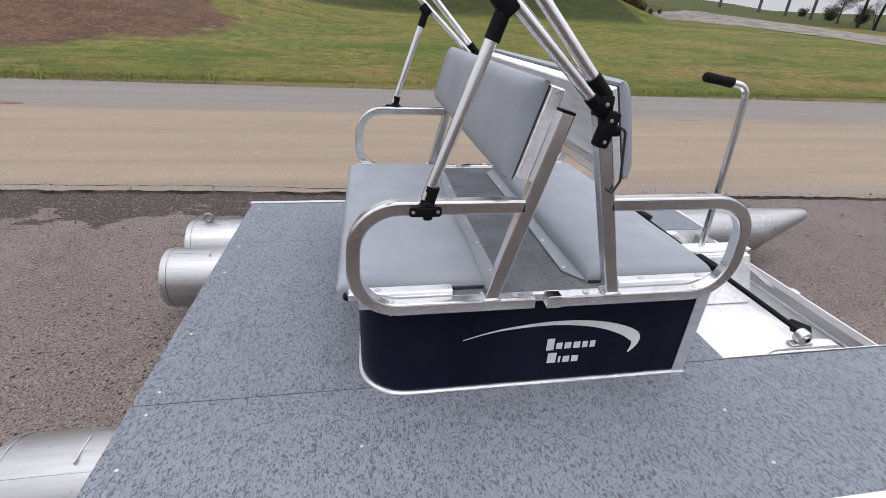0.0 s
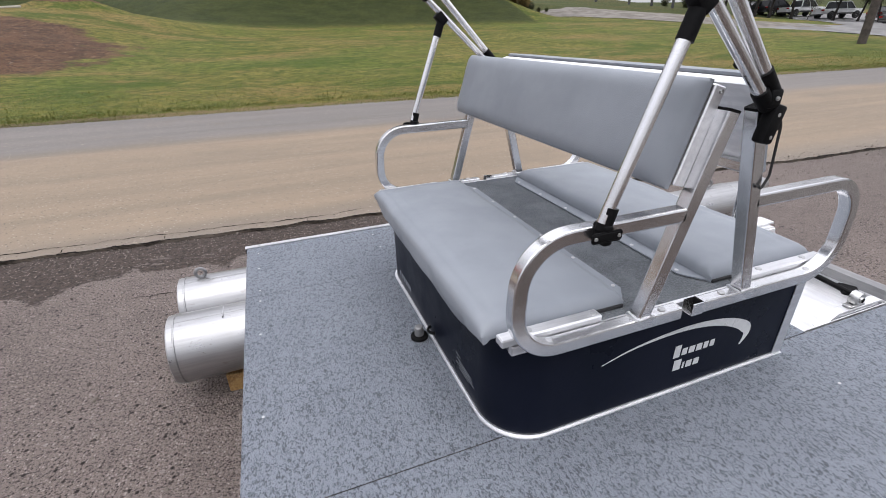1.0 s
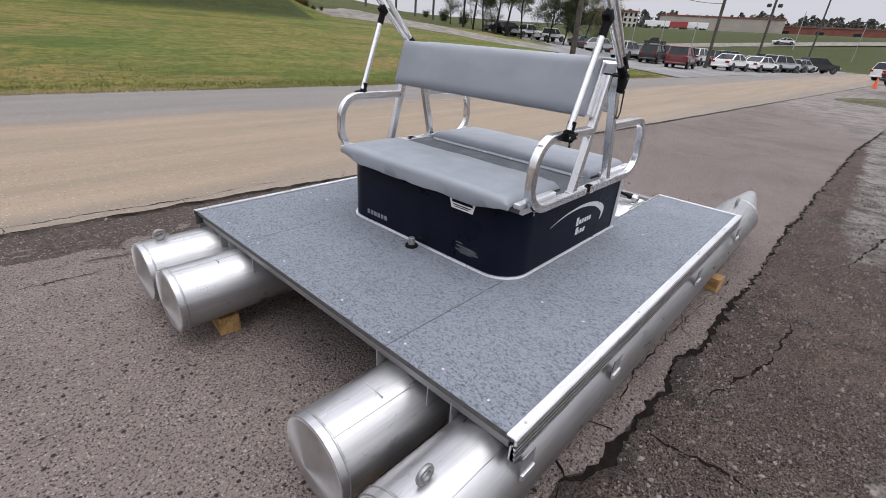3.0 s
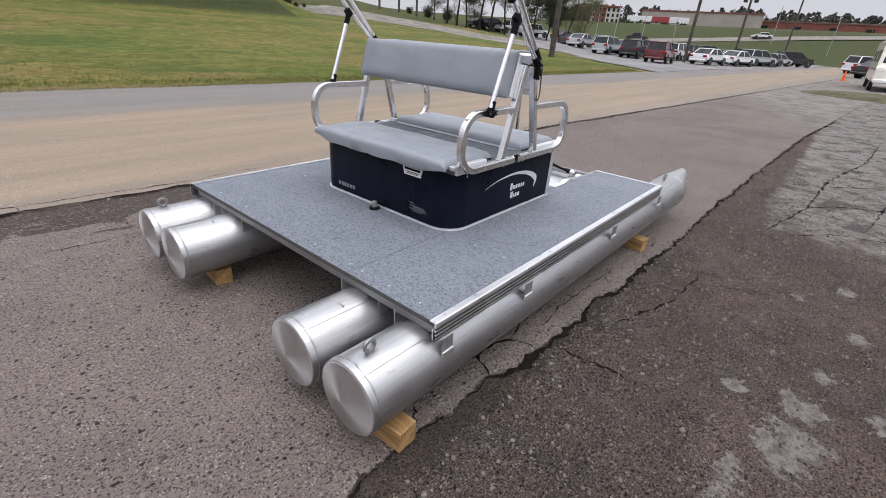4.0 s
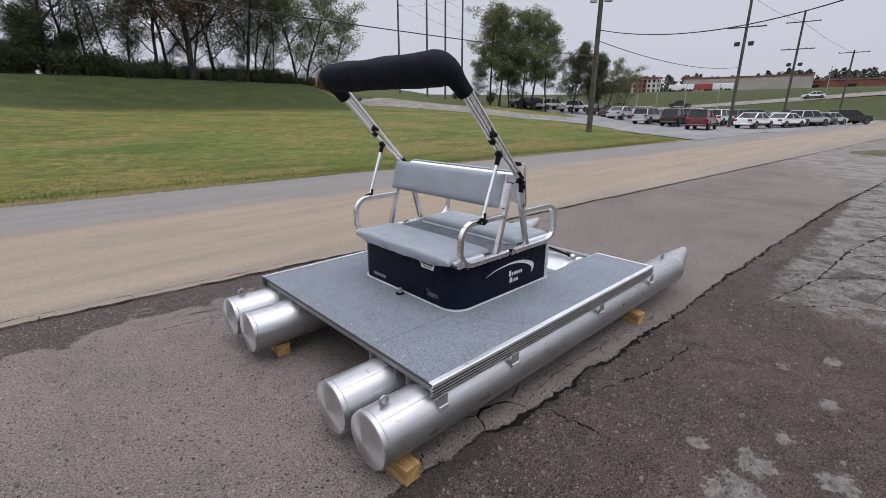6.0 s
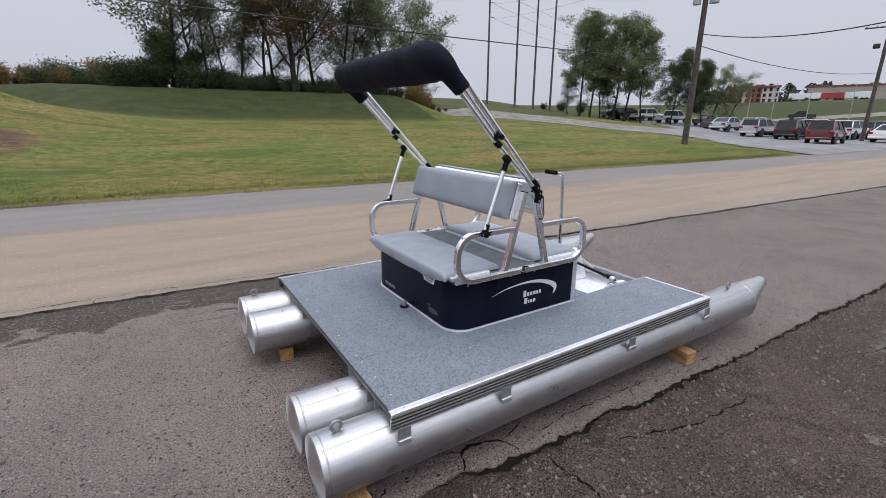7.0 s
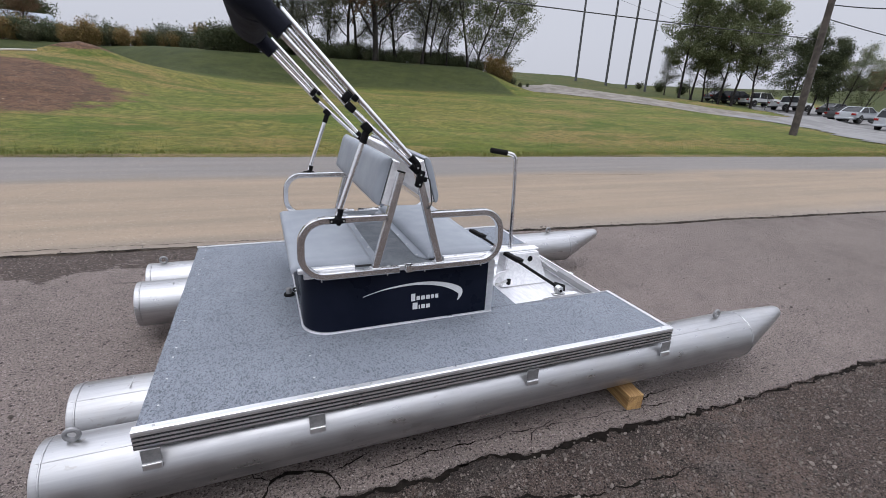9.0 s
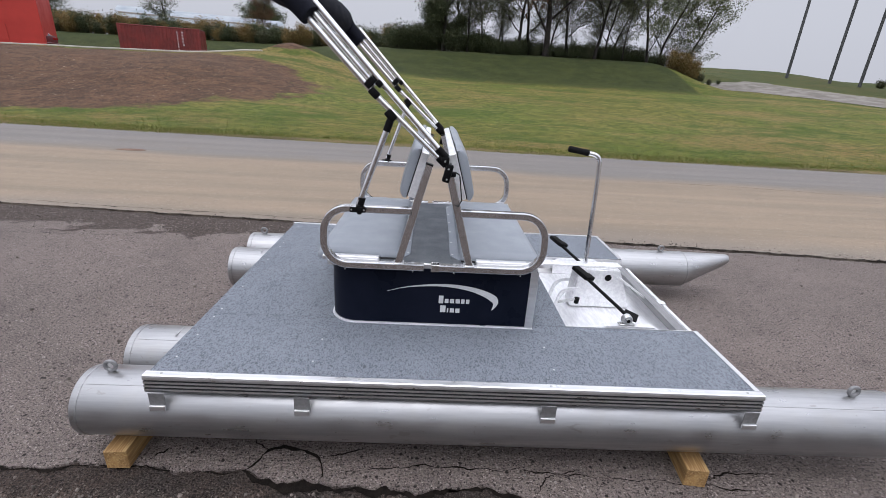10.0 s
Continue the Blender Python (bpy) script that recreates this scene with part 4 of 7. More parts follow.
# cross channels with hangers down to the pontoons
BEAMS = (0.045, 0.6, 1.575, 2.40)
for bx in BEAMS:
    bm = bmesh.new()
    sweep(bm, [(bx, 0.03, 0.391), (bx, WIDTH - 0.03, 0.391)], [(-0.025, 0.021), (-0.025, -0.018), (0.025, -0.018), (0.025, 0.021), (0.021, 0.021), (0.021, -0.014), (-0.021, -0.014), (-0.021, 0.021)], side=(1, 0, 0))
    # channel coloured dark to paint in the shade under the deck
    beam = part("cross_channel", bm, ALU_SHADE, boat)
    for y in (OUTER, INNER, mirror_y(INNER), mirror_y(OUTER)):
        for s in (-1, 1):
            if y in (OUTER, mirror_y(OUTER)) and (s < 0) == (y < MID_Y):
                continue
            hb = bmesh.new()
            yy = y + s * 0.118
            block(hb, bx - 0.028, bx + 0.028, yy - 0.002, yy + 0.002, 0.302, 0.375, 0.0008)
            block(hb, bx - 0.028, bx + 0.028, min(yy, yy - s * 0.028), max(yy, yy - s * 0.028), 0.300, 0.304, 0.0008)
            part("hanger", hb, ALU, beam)
    for yy, s in ((-0.024, 1), (WIDTH + 0.024, -1)):
        hb = bmesh.new()
        block(hb, bx - 0.03, bx + 0.03, min(yy + s * 0.002, yy + s * 0.006), max(yy + s * 0.002, yy + s * 0.006), 0.317, 0.372, 0.0008)
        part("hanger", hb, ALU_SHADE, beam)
        hb = bmesh.new()
        block(hb, bx - 0.03, bx + 0.03, min(yy - s * 0.006, yy + s * 0.004), max(yy - s * 0.006, yy + s * 0.004), 0.292, 0.316, 0.003, 2)
        part("hanger_lip", hb, ALU, beam)

# deck panels
SEAM_1, SEAM_2, WELL_X = 0.497, WIDTH - 0.505, 1.775
for y0, y1, x1 in ((0.004, SEAM_1 - 0.0012, LENGTH - 0.004), (SEAM_1 + 0.0012, SEAM_2 - 0.0012, WELL_X), (SEAM_2 + 0.0012, WIDTH - 0.004, LENGTH - 0.004)):
    bm = boxed(0.002, x1, y0, y1, DECK_Z - 0.022, DECK_Z, 0.0015)
    for f in bm.faces:
        f.material_index = 0 if f.normal.z > 0.5 else 1
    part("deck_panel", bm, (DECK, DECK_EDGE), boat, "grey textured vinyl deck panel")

# ribbed side trim, one rail a side
RAIL = [(0.026, 0.0045), (0.0, 0.0045), (-0.004, 0.001)]
for k in range(4):
    z = -0.008 - 0.0165 * k
    RAIL += [(-0.006, z), (-0.006, z - 0.0085), (0.007, z - 0.0095), (0.007, z - 0.0155)]
RAIL += [(-0.005, -0.072), (0.012, -0.072), (0.012, -0.0235), (0.002, -0.0235), (0.002, 0.0008), (0.026, 0.0008)]
for side, s in ((0.0, 1), (WIDTH, -1)):
    bm = extruded(RAIL, LENGTH + 0.012, lambda a, b, d, side=side, s=s: Vector((d - 0.006, side + s * a, DECK_Z + b)))
    # recessed faces get the dark tone: groove shade put into the colour
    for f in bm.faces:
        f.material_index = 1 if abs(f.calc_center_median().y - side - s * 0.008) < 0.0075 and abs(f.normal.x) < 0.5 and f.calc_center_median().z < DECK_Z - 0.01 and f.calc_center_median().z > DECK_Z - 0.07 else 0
    rail = part("side_trim", bm, (ALU_TRIM, GROOVE_SHADE), boat, "ribbed aluminium edge trim")
    for x in (0.06, 0.82, 1.58, 2.38):
        screw = lathe(bmesh.new(), [(DECK_Z + 0.0043, 0.0052, x, side + s * 0.013), (DECK_Z + 0.0066, 0.0045, x, side + s * 0.013), (DECK_Z + 0.0075, 0, x, side + s * 0.013)], 10, "z")
        part("screw", screw, STEEL, rail, "", 50)
for y0, y1 in ((0.03, SEAM_1), (SEAM_2, WIDTH - 0.03)):
    bm = boxed(LENGTH - 0.018, LENGTH + 0.004, y0, y1, DECK_Z + 0.0008, DECK_Z + 0.0042, 0.001)
    block(bm, LENGTH, LENGTH + 0.004, y0, y1, DECK_Z - 0.05, DECK_Z + 0.0006, 0.0008)
    part("front_trim", bm, ALU, boat, "flat aluminium edge strip")

# stainless deck screws in rows beside the seams and over the channels
first = None
for bx in (0.055, 0.61, 1.62):
    for y in (0.13, 0.30, SEAM_1 - 0.035, SEAM_1 + 0.045, 0.8, 1.2, SEAM_2 - 0.045, SEAM_2 + 0.04, 1.72, 1.88):
        if bx > 0.5 and 0.45 < y < 1.53:
            continue
        if first is None:
            first = part("screw", lathe(bmesh.new(), [(0, 0.0045, 0, 0), (0.0014, 0.0039, 0, 0), (0.0019, 0, 0, 0)], 10, "z"), ALU_DARK, boat, "", 50)
            first.matrix_basis = pose(bx, y, DECK_Z)
        else:
            again(first, "screw", pose(bx + 0.004 * noise.noise((bx * 9, y * 9, 0)), y, DECK_Z), boat)

# seat box: rounded at the back, square at the front with corner angles
BX0, BX1, BY0, BY1, BZ1 = 0.606, 1.588, 0.462, WIDTH - 0.462, 0.738


def box_outline(grow=0.0, r=0.135, n=10):
    x0, x1, y0, y1 = BX0 - grow, BX1 + grow, BY0 - grow, BY1 + grow
    out = [(x1, y1)]
    for cx, cy, a0 in ((x0 + r, y1 - r, 90), (x0 + r, y0 + r, 180)):
        for k in range(n + 1):
            a = radians(a0 + 90 * k / n)
            out.append((cx + r * math.cos(a), cy + r * math.sin(a)))
    return out + [(x1, y0)]


bm = extruded(box_outline(), BZ1 - DECK_Z - 0.001, lambda a, b, d: Vector((a, b, DECK_Z + 0.001 + d)))
seat_box = part("seat_box", bm, NAVY, boat, "dark navy seat box with silver swoosh", 30)
bm = extruded(box_outline(0.003), 0.010, lambda a, b, d: Vector((a, b, DECK_Z + 0.0005 + d)))
part("base_trim", bm, ALU, seat_box, "aluminium base strip", 30)
bm = extruded(box_outline(0.0075), 0.003, lambda a, b, d: Vector((a, b, DECK_Z + 0.0002 + d)))
part("base_flange", bm, ALU, seat_box, "", 30)
for y, s in ((BY0, 1), (BY1, -1)):
    bm = boxed(BX1 - 0.034, BX1 + 0.004, min(y - s * 0.004, y - s * 0.0008), max(y - s * 0.004, y - s * 0.0008), DECK_Z + 0.004, BZ1, 0.001)
    block(bm, BX1 + 0.0008, BX1 + 0.004, min(y - s * 0.003, y + s * 0.034), max(y - s * 0.003, y + s * 0.034), DECK_Z + 0.004, BZ1, 0.001)
    part("corner_angle", bm, ALU, seat_box)


def swoosh(y, s):
    """A tapering silver arc, thin at its tail and hooked at its end."""
    knots = [Vector(p) for p in ((0.78, 0.575), (0.883, 0.612), (1.0, 0.641), (1.16, 0.652), (1.30, 0.632), (1.395, 0.585), (1.385, 0.53), (1.34, 0.50))]
    path = []
    for k in range(33):
        u = min(4.999, k / 32 * 5)
        i, f = int(u), u - int(u)
        a, b, c, d = knots[i : i + 4]
        q = 0.5 * (2 * b + (c - a) * f + (2 * a - 5 * b + 4 * c - d) * f * f + (3 * b - a - 3 * c + d) * f ** 3)
        path.append((q.x, q.y))
    up, low = [], []
    for k, (x, z) in enumerate(path):
        t = k / 32
        w = 0.002 + 0.034 * (t / 0.78) ** 1.6 if t < 0.78 else 0.002 + 0.034 * (1 - (t - 0.78) / 0.22)
        q = Vector(path[min(k + 1, 32)]) - Vector(path[max(k - 1, 0)])
        nrm = Vector((-q.y, q.x)).normalized()
        up.append((x + nrm.x * w / 2, z + nrm.y * w / 2))
        low.append((x - nrm.x * w / 2, z - nrm.y * w / 2))
    return extruded(up + low[::-1], 0.0012, lambda a, b, d: Vector((a, y - s * (0.0004 + d), b)))


for y, s in ((BY0, 1),):
    part("swoosh_decal", swoosh(y, s), SILVER_VINYL, seat_box, "silver swoosh decal")
    # the maker's two-line mark as plain blocks
    mark = part("maker_mark", boxed(1.128, 1.150, y - 0.0014, y - 0.0004, 0.557, 0.598, 0), SILVER_VINYL, seat_box, "two rows of silver blocks")
    for x, z, sizes in ((1.157, 0.560, ((0.018, 0.022), (0.02, 0.022), (0.02, 0.022), (0.016, 0.022), (0.016, 0.022))), (1.137, 0.510, ((0.026, 0.036), (0.007, 0.022), (0.02, 0.022), (0.02, 0.022)))):
        for w, h in sizes:
            part("mark_block", boxed(x, x + w, y - 0.0014, y - 0.0004, z, z + h, 0), SILVER_VINYL, mark)
            x += w + 0.007
bm = extruded([(0.655, 0.726), (0.800, 0.726), (0.785, 0.676), (0.670, 0.676)], 0.001, lambda a, b, d: Vector((BX0 - 0.0004 - d, a, b)))
sticker = part("sticker", bm, WHITE_VINYL, seat_box, "white maker's sticker with dark bars")
bm = bmesh.new()
for z, y0, y1, h in ((0.702, 0.672, 0.784, 0.012), (0.691, 0.68, 0.776, 0.004), (0.684, 0.69, 0.768, 0.003)):
    block(bm, BX0 - 0.0022, BX0 - 0.0016, y0, y1, z, z + h, 0)
part("sticker_bar", bm, BLACK_PLASTIC, sticker)
bm = bmesh.new()
for k in range(6):
    block(bm, BX0 - 0.0014, BX0 - 0.0004, 1.345 - 0.026 * k - 0.019, 1.345 - 0.026 * k, 0.478, 0.500, 0)
part("model_mark", bm, GREY_PRINT, seat_box, "row of small grey bars")
bm = bmesh.new()
for z, y0, y1 in ((0.531, 0.69, 0.725), (0.516, 0.615, 0.72), (0.508, 0.61, 0.70), (0.499, 0.60, 0.725), (0.490, 0.635, 0.70)):
    block(bm, BX0 - 0.0014, BX0 - 0.0004, y0 + 0.02, y1 + 0.02, z, z + 0.0025, 0)
part("notice", bm, GREY_PRINT, seat_box, "small grey bars of fine print")

# seat lid and the two pads
bm = boxed(0.614, mirror_x(0.614), 0.452, mirror_y(0.452), BZ1 + 0.0005, 0.766, 0.004, 2)
part("seat_lid", bm, CARPET, boat, "grey carpeted board under the pads")
for flip in (False, True):
    bm = cushion_mesh(0.378, 1.018, 0.034, 0.010, edge=0.04, sag=0.008, lip=0.036, crease=0.004)
    cx = 0.747 if not flip else 1.408
    pad = part("seat_pad", moved(bm, pose(cx, MID_Y, 0.7695, 0, 0, 180 if flip else 0)), VINYL, boat, "grey vinyl seat pad", 50)
    s = -1 if flip else 1
    base = boxed(min(cx - s * 0.150, cx + s * 0.186), max(cx - s * 0.150, cx + s * 0.186), MID_Y - 0.514, MID_Y + 0.514, 0.7664, 0.7745, 0.001)
    part("pad_board", base, LINING, pad, "black backing board")
    # flat hem along the middle, its corners cut off
    x0, x1, y0, y1 = cx + s * 0.183, cx + s * 0.236, MID_Y - 0.505, MID_Y + 0.505
    outline = [(x0, y0), (x1 - s * 0.035, y0 + 0.012), (x1, y0 + 0.06), (x1 - s * 0.004, MID_Y), (x1, y1 - 0.06), (x1 - s * 0.035, y1 - 0.012), (x0, y1)]
    hem = extruded(outline, 0.0035, lambda a, b, d: Vector((a, b, 0.7682 + d)))
    part("hem", hem, VINYL, pad, "", 40)
    for k in range(6):
        again(first, "stud", pose(x1 - s * 0.012, MID_Y - 0.43 + k * 0.172, 0.7717) @ Matrix.Scale(1.3, 4), pad)

# side rails with armrests and legs, in pairs
SQ = square_profile(0.032, 0.032, 0.0045)
ARM_Y = 0.426
for y, s in ((ARM_Y, 1), (mirror_y(ARM_Y), -1)):
    for flip in (False, True):
        fx = mirror_x if flip else (lambda v: v)
        path = fillet([(1.05 if not flip else 1.12, y, 0.757), (fx(0.600), y, 0.757), (fx(0.612), y, 1.018), (fx(0.990), y, 1.018)], 0.105, 9)
        bm = sweep(bmesh.new(), path, SQ, side=(0, 1, 0))
        arm = part("armrest", bm, ALU_BRIGHT, boat, "bent aluminium armrest tube", 14)
        bm = sweep(bmesh.new(), [(fx(0.934), y, 0.772), (fx(1.056), y, 1.222)], square_profile(0.032, 0.033, 0.0035), side=(0, 1, 0))
        leg = part("leg", bm, ALU_BRIGHT, boat, "aluminium backrest leg", 14)
        cap = sweep(bmesh.new(), [(fx(1.0558), y, 1.2212), (fx(1.0573), y, 1.2268)], square_profile(0.0322, 0.0332, 0.0035), side=(0, 1, 0))
        part("end_plug", cap, BLACK_PLASTIC, leg, "black plastic plug", 14)
        bead = bmesh.new()
        ring = [(fx(0.936) - 0.021, y - 0.0185), (fx(0.936) + 0.021, y - 0.0185), (fx(0.936) + 0.021, y + 0.0185), (fx(0.936) - 0.021, y + 0.0185)]
        corners = ring + ring[:1]
        sweep(bead, [Vector((p[0], p[1], 0.7745)) for p in corners], ring_profile(0.0035, 6), side=(0, 0, 1))
        part("weld_bead", bead, ALU, leg, "", 60)
        bm = boxed(min(fx(0.588), fx(0.845 if not flip else 0.90)), max(fx(0.588), fx(0.845 if not flip else 0.90)), min(y + s * 0.0185, y + s * 0.050), max(y + s * 0.0185, y + s * 0.050), 0.7665, 0.787, 0.003)
        bar = part("pad_clamp", bm, ALU, boat, "flat aluminium clamp bar")
        for x in (0.66, 0.83):
            again(first, "bolt", pose(fx(x), y + s * 0.034, 0.787) @ Matrix.Scale(1.9, 4), bar)
        for x in (0.69, 1.0):
            again(first, "bolt", pose(fx(x), y, 0.774) @ Matrix.Scale(2.0, 4), arm)
            bm = lathe(bmesh.new(), [(0.722, 0.003, fx(x), y + s * 0.016), (0.742, 0.003, fx(x), y + s * 0.016)], 8, "z")
            part("bolt_end", bm, STEEL, arm)
    bm = boxed(0.612, mirror_x(0.612), min(y + s * 0.0175, y + s * 0.034), max(y + s * 0.0175, y + s * 0.034), 0.7405, 0.765, 0.002)
    part("rail_bearer", bm, ALU, boat)
    # open notched end of the forward rail
    bm = boxed(1.084, 1.1198, y - 0.016, y - 0.0132, 0.740, 0.774, 0.0006)
    block(bm, 1.084, 1.1198, y + 0.0132, y + 0.016, 0.740, 0.774, 0.0006)
    block(bm, 1.084, 1.1198, y - 0.0130, y + 0.0130, 0.740, 0.7428, 0.0006)
    notch = part("rail_socket", bm, ALU_BRIGHT, boat)
    part("bore", boxed(1.1172, 1.1196, y - 0.0128, y + 0.0128, 0.7432, 0.771, 0), RUBBER, notch)

# backrests: plate, padded face and a tube across
for flip in (False, True):
    lean = math.degrees(math.atan2(0.062, 0.215))
    foot = Matrix.Translation((0.998 if not flip else mirror_x(0.998), MID_Y, 1.070)) @ pose(0, 0, 0, 0, lean if not flip else -lean, 0)
    d = -1 if not flip else 1
    bm = boxed(min(0, d * 0.032), max(0, d * 0.032), -0.552, 0.552, 0.0, 0.203, 0.003)
    plate = part("backrest", moved(bm, foot), ALU_SHEET, boat, "sheet aluminium backrest panel")
    bm = cushion_mesh(0.219, 1.096, 0.036, 0.008, edge=0.042, sag=0.004)
    turn = pose(0, 0, 0, 0, -90 if d < 0 else 90, 0)
    moved(bm, foot @ Matrix.Translation((d * 0.0365, 0, 0.099)) @ turn)
    part("back_pad", bm, VINYL, plate, "grey vinyl back pad", 50)
    bm = moved(boxed(min(d * 0.0325, d * 0.0362), max(d * 0.0325, d * 0.0362), -0.545, 0.545, -0.008, 0.202, 0.001), foot)
    part("pad_backing", bm, LINING, plate, "black backing cloth")
    bm = sweep(bmesh.new(), [foot @ Vector((-d * 0.016, -0.57, 0.03)), foot @ Vector((-d * 0.016, 0.57, 0.03))], square_profile(0.024, 0.024, 0.003), side=(0, 0, 1))
    part("cross_tube", bm, ALU_BRIGHT, plate, "", 14)
    for yy in (-0.553, 0.553):
        bm = moved(lathe(bmesh.new(), [(-0.003, 0.0045, -0.002 * d, 0.192), (0.003, 0.0045, -0.002 * d, 0.192)], 8, "y"), foot @ Matrix.Translation((d * 0.016, yy, 0)))
        part("bolt", bm, STEEL, plate)

# folding sun canopy in its boot
before_canopy = set(boat.children)
canopy = part("bow_tube", tube([(1.105, 0.399, 1.235), (0.818, 0.399, 1.492), (0.52, 0.399, 1.80)], 0.0125), ALU_SLIM, boat, "slim aluminium canopy bow tube", 40)
for y in (0.399, mirror_y(0.399)):
    if y > 1:
        part("bow_tube", tube([(1.105, y, 1.235), (0.818, y, 1.492), (0.52, y, 1.80)], 0.0125), ALU_SLIM, boat, "", 40)
    part("bow_tube", tube([(1.108, y, 1.262), (0.83, y, 1.552), (0.575, y, 1.825)], 0.0125), ALU_SLIM, boat, "", 40)
    part("bow_tube", tube([(0.822, y + 0.004, 1.522), (0.55, y + 0.004, 1.81)], 0.0115), ALU_SLIM, boat, "", 40)
    part("strut", tube([(0.753, y, 1.045), (0.882, y, 1.400)], 0.0125), ALU_SLIM, boat, "slim aluminium support strut", 40)
    # black fittings
    fit_bm = bmesh.new()
    block(fit_bm, 0.716, 0.784, y - 0.022, y - 0.017, 1.014, 1.036, 0.004) if y < 1 else block(fit_bm, 0.716, 0.784, y + 0.017, y + 0.022, 1.008, 1.036, 0.004)
    block(fit_bm, 0.745, 0.766, y - 0.0205, y + 0.0205, 1.003, 1.044, 0.006, 2)
    sweep(fit_bm, [(0.754, y, 1.03), (0.767, y, 1.074)], ring_profile(0.0155, 12))
    clamp = part("arm_clamp", fit_bm, BLACK_PLASTIC, boat, "black plastic clamp", 40)
    out = -1 if y < 1 else 1
    for hx in (0.724, 0.776):
        bm = lathe(bmesh.new(), [(y + out * 0.0215, 0.0042, hx, 1.025), (y + out * 0.0238, 0.0036, hx, 1.025), (y + out * 0.0245, 0, hx, 1.025)], 8, "y")
        part("screw", bm, STEEL, clamp)
    fit_bm = bmesh.new()
    sweep(fit_bm, [(0.866, y, 1.352), (0.882, y, 1.398)], ring_profile(0.0155, 12))
    block(fit_bm, 0.866, 0.902, y - 0.015, y + 0.015, 1.39, 1.438, 0.006, 2, m=Matrix.Translation((0.884, y, 1.414)) @ pose(0, 0, 0, 0, -42, 0) @ Matrix.Translation((-0.884, -y, -1.414)))
    part("strut_clamp", fit_bm, BLACK_PLASTIC, boat, "", 40)
    fit_bm = bmesh.new()
    for cx, cz, lx, lz in ((0.818, 1.494, 0.044, 0.03), (0.802, 1.532, 0.03, 0.044), (0.838, 1.53, 0.026, 0.026)):
        block(fit_bm, cx - lx / 2, cx + lx / 2, y - 0.016, y + 0.016, cz - lz / 2, cz + lz / 2, 0.006, 2, m=Matrix.Translation((cx, y, cz)) @ pose(0, 0, 0, 0, 42, 0) @ Matrix.Translation((-cx, -y, -cz)))
    part("bow_clamp", fit_bm, BLACK_PLASTIC, boat, "", 40)
    fit_bm = bmesh.new()
    s = 1 if y < 1 else -1
    sweep(fit_bm, [(1.076, y, 1.295), (1.112, y, 1.258)], ring_profile(0.0155, 12))
    sweep(fit_bm, [(1.078, y, 1.259), (1.112, y, 1.229)], ring_profile(0.0155, 12))
    block(fit_bm, 1.094, 1.126, y - 0.017, y + 0.017, 1.226, 1.264, 0.007, 2)
    block(fit_bm, 1.107, 1.139, y - s * 0.006 - 0.014, y - s * 0.006 + 0.014, 1.158, 1.235, 0.007, 2, m=Matrix.Translation((1.12, y, 1.2)) @ pose(0, 0, 0, 0, 14, 0) @ Matrix.Translation((-1.12, -y, -1.2)))
    block(fit_bm, 1.12, 1.157, y - 0.012, y + 0.008, 1.18, 1.203, 0.007, 2)
    hinge = part("hinge", fit_bm, BLACK_PLASTIC, boat, "black plastic canopy hinge", 40)
    for hx, hz in ((1.108, 1.246), (1.118, 1.172), (1.124, 1.215)):
        bm = lathe(bmesh.new(), [(y - s * 0.0168, 0.0045, hx, hz), (y - s * 0.0205, 0.004, hx, hz), (y - s * 0.021, 0, hx, hz)], 8, "y")
        part("bolt_head", bm, STEEL, hinge)


def make_boot():
    """A cloth sleeve lashed round the folded bows: a U with sagging body and gathered ends."""
    bm = bmesh.new()
    origin, along = Vector((1.105, 0, 1.24)), Vector((-0.714, 0, 0.70))
    across = Vector((0.70, 0, 0.714))
    y0, y1 = 0.399, mirror_y(0.399)
    line = fillet([(0.73, y0 - 0.01, 0), (0.90, y0 + 0.005, 0), (0.905, y1 - 0.005, 0), (0.73, y1 + 0.01, 0)], 0.13, 9)
    mid = []
    for a, b in zip(line, line[1:]):
        n = max(1, int((b - a).length / 0.035))
        mid += [a.lerp(b, k / n) for k in range(n)]
    mid.append(line[-1])
    rings, n = [], 22
    for k, p in enumerate(mid):
        t = (mid[min(k + 1, len(mid) - 1)] - mid[max(k - 1, 0)]).normalized()
        nrm = Vector((-t.y, t.x, 0))
        share = min(k, len(mid) - 1 - k) / (len(mid) - 1)
        big = smooth_step(share / 0.17)
        h, w = 0.048 + 0.052 * big, 0.040 + 0.032 * big
        ring = []
        for j in range(n):
            a = 2 * math.pi * j / n
            wob = 1 + 0.10 * noise.noise((p.y * 5, math.cos(a) * 1.4, math.sin(a) * 1.4)) + 0.05 * noise.noise((p.y * 17, math.cos(a) * 3, math.sin(a) * 3))
            u, v = h * wob * abs(math.cos(a)) ** 0.85 * math.copysign(1, math.cos(a)), w * wob * math.sin(a)
            q = Vector((p.x, p.y, 0)) + nrm * u
            ring.append(bm.verts.new(origin + along * q.x + Vector((0, q.y, 0)) + across * v))
        rings.append(ring)
    for r0, r1 in zip(rings, rings[1:]):
        for j in range(n):
            bm.faces.new((r0[j], r1[j], r1[(j + 1) % n], r0[(j + 1) % n]))
    bm.faces.new(rings[0])
    bm.faces.new(list(reversed(rings[-1])))
    bmesh.ops.recalc_face_normals(bm, faces=bm.faces)
    return part("canopy_boot", bm, CANVAS, boat, "navy canvas sleeve round the folded sun canopy", 60)


make_boot()
for ob in set(boat.children) - before_canopy:
    ob.location.x += 0.012

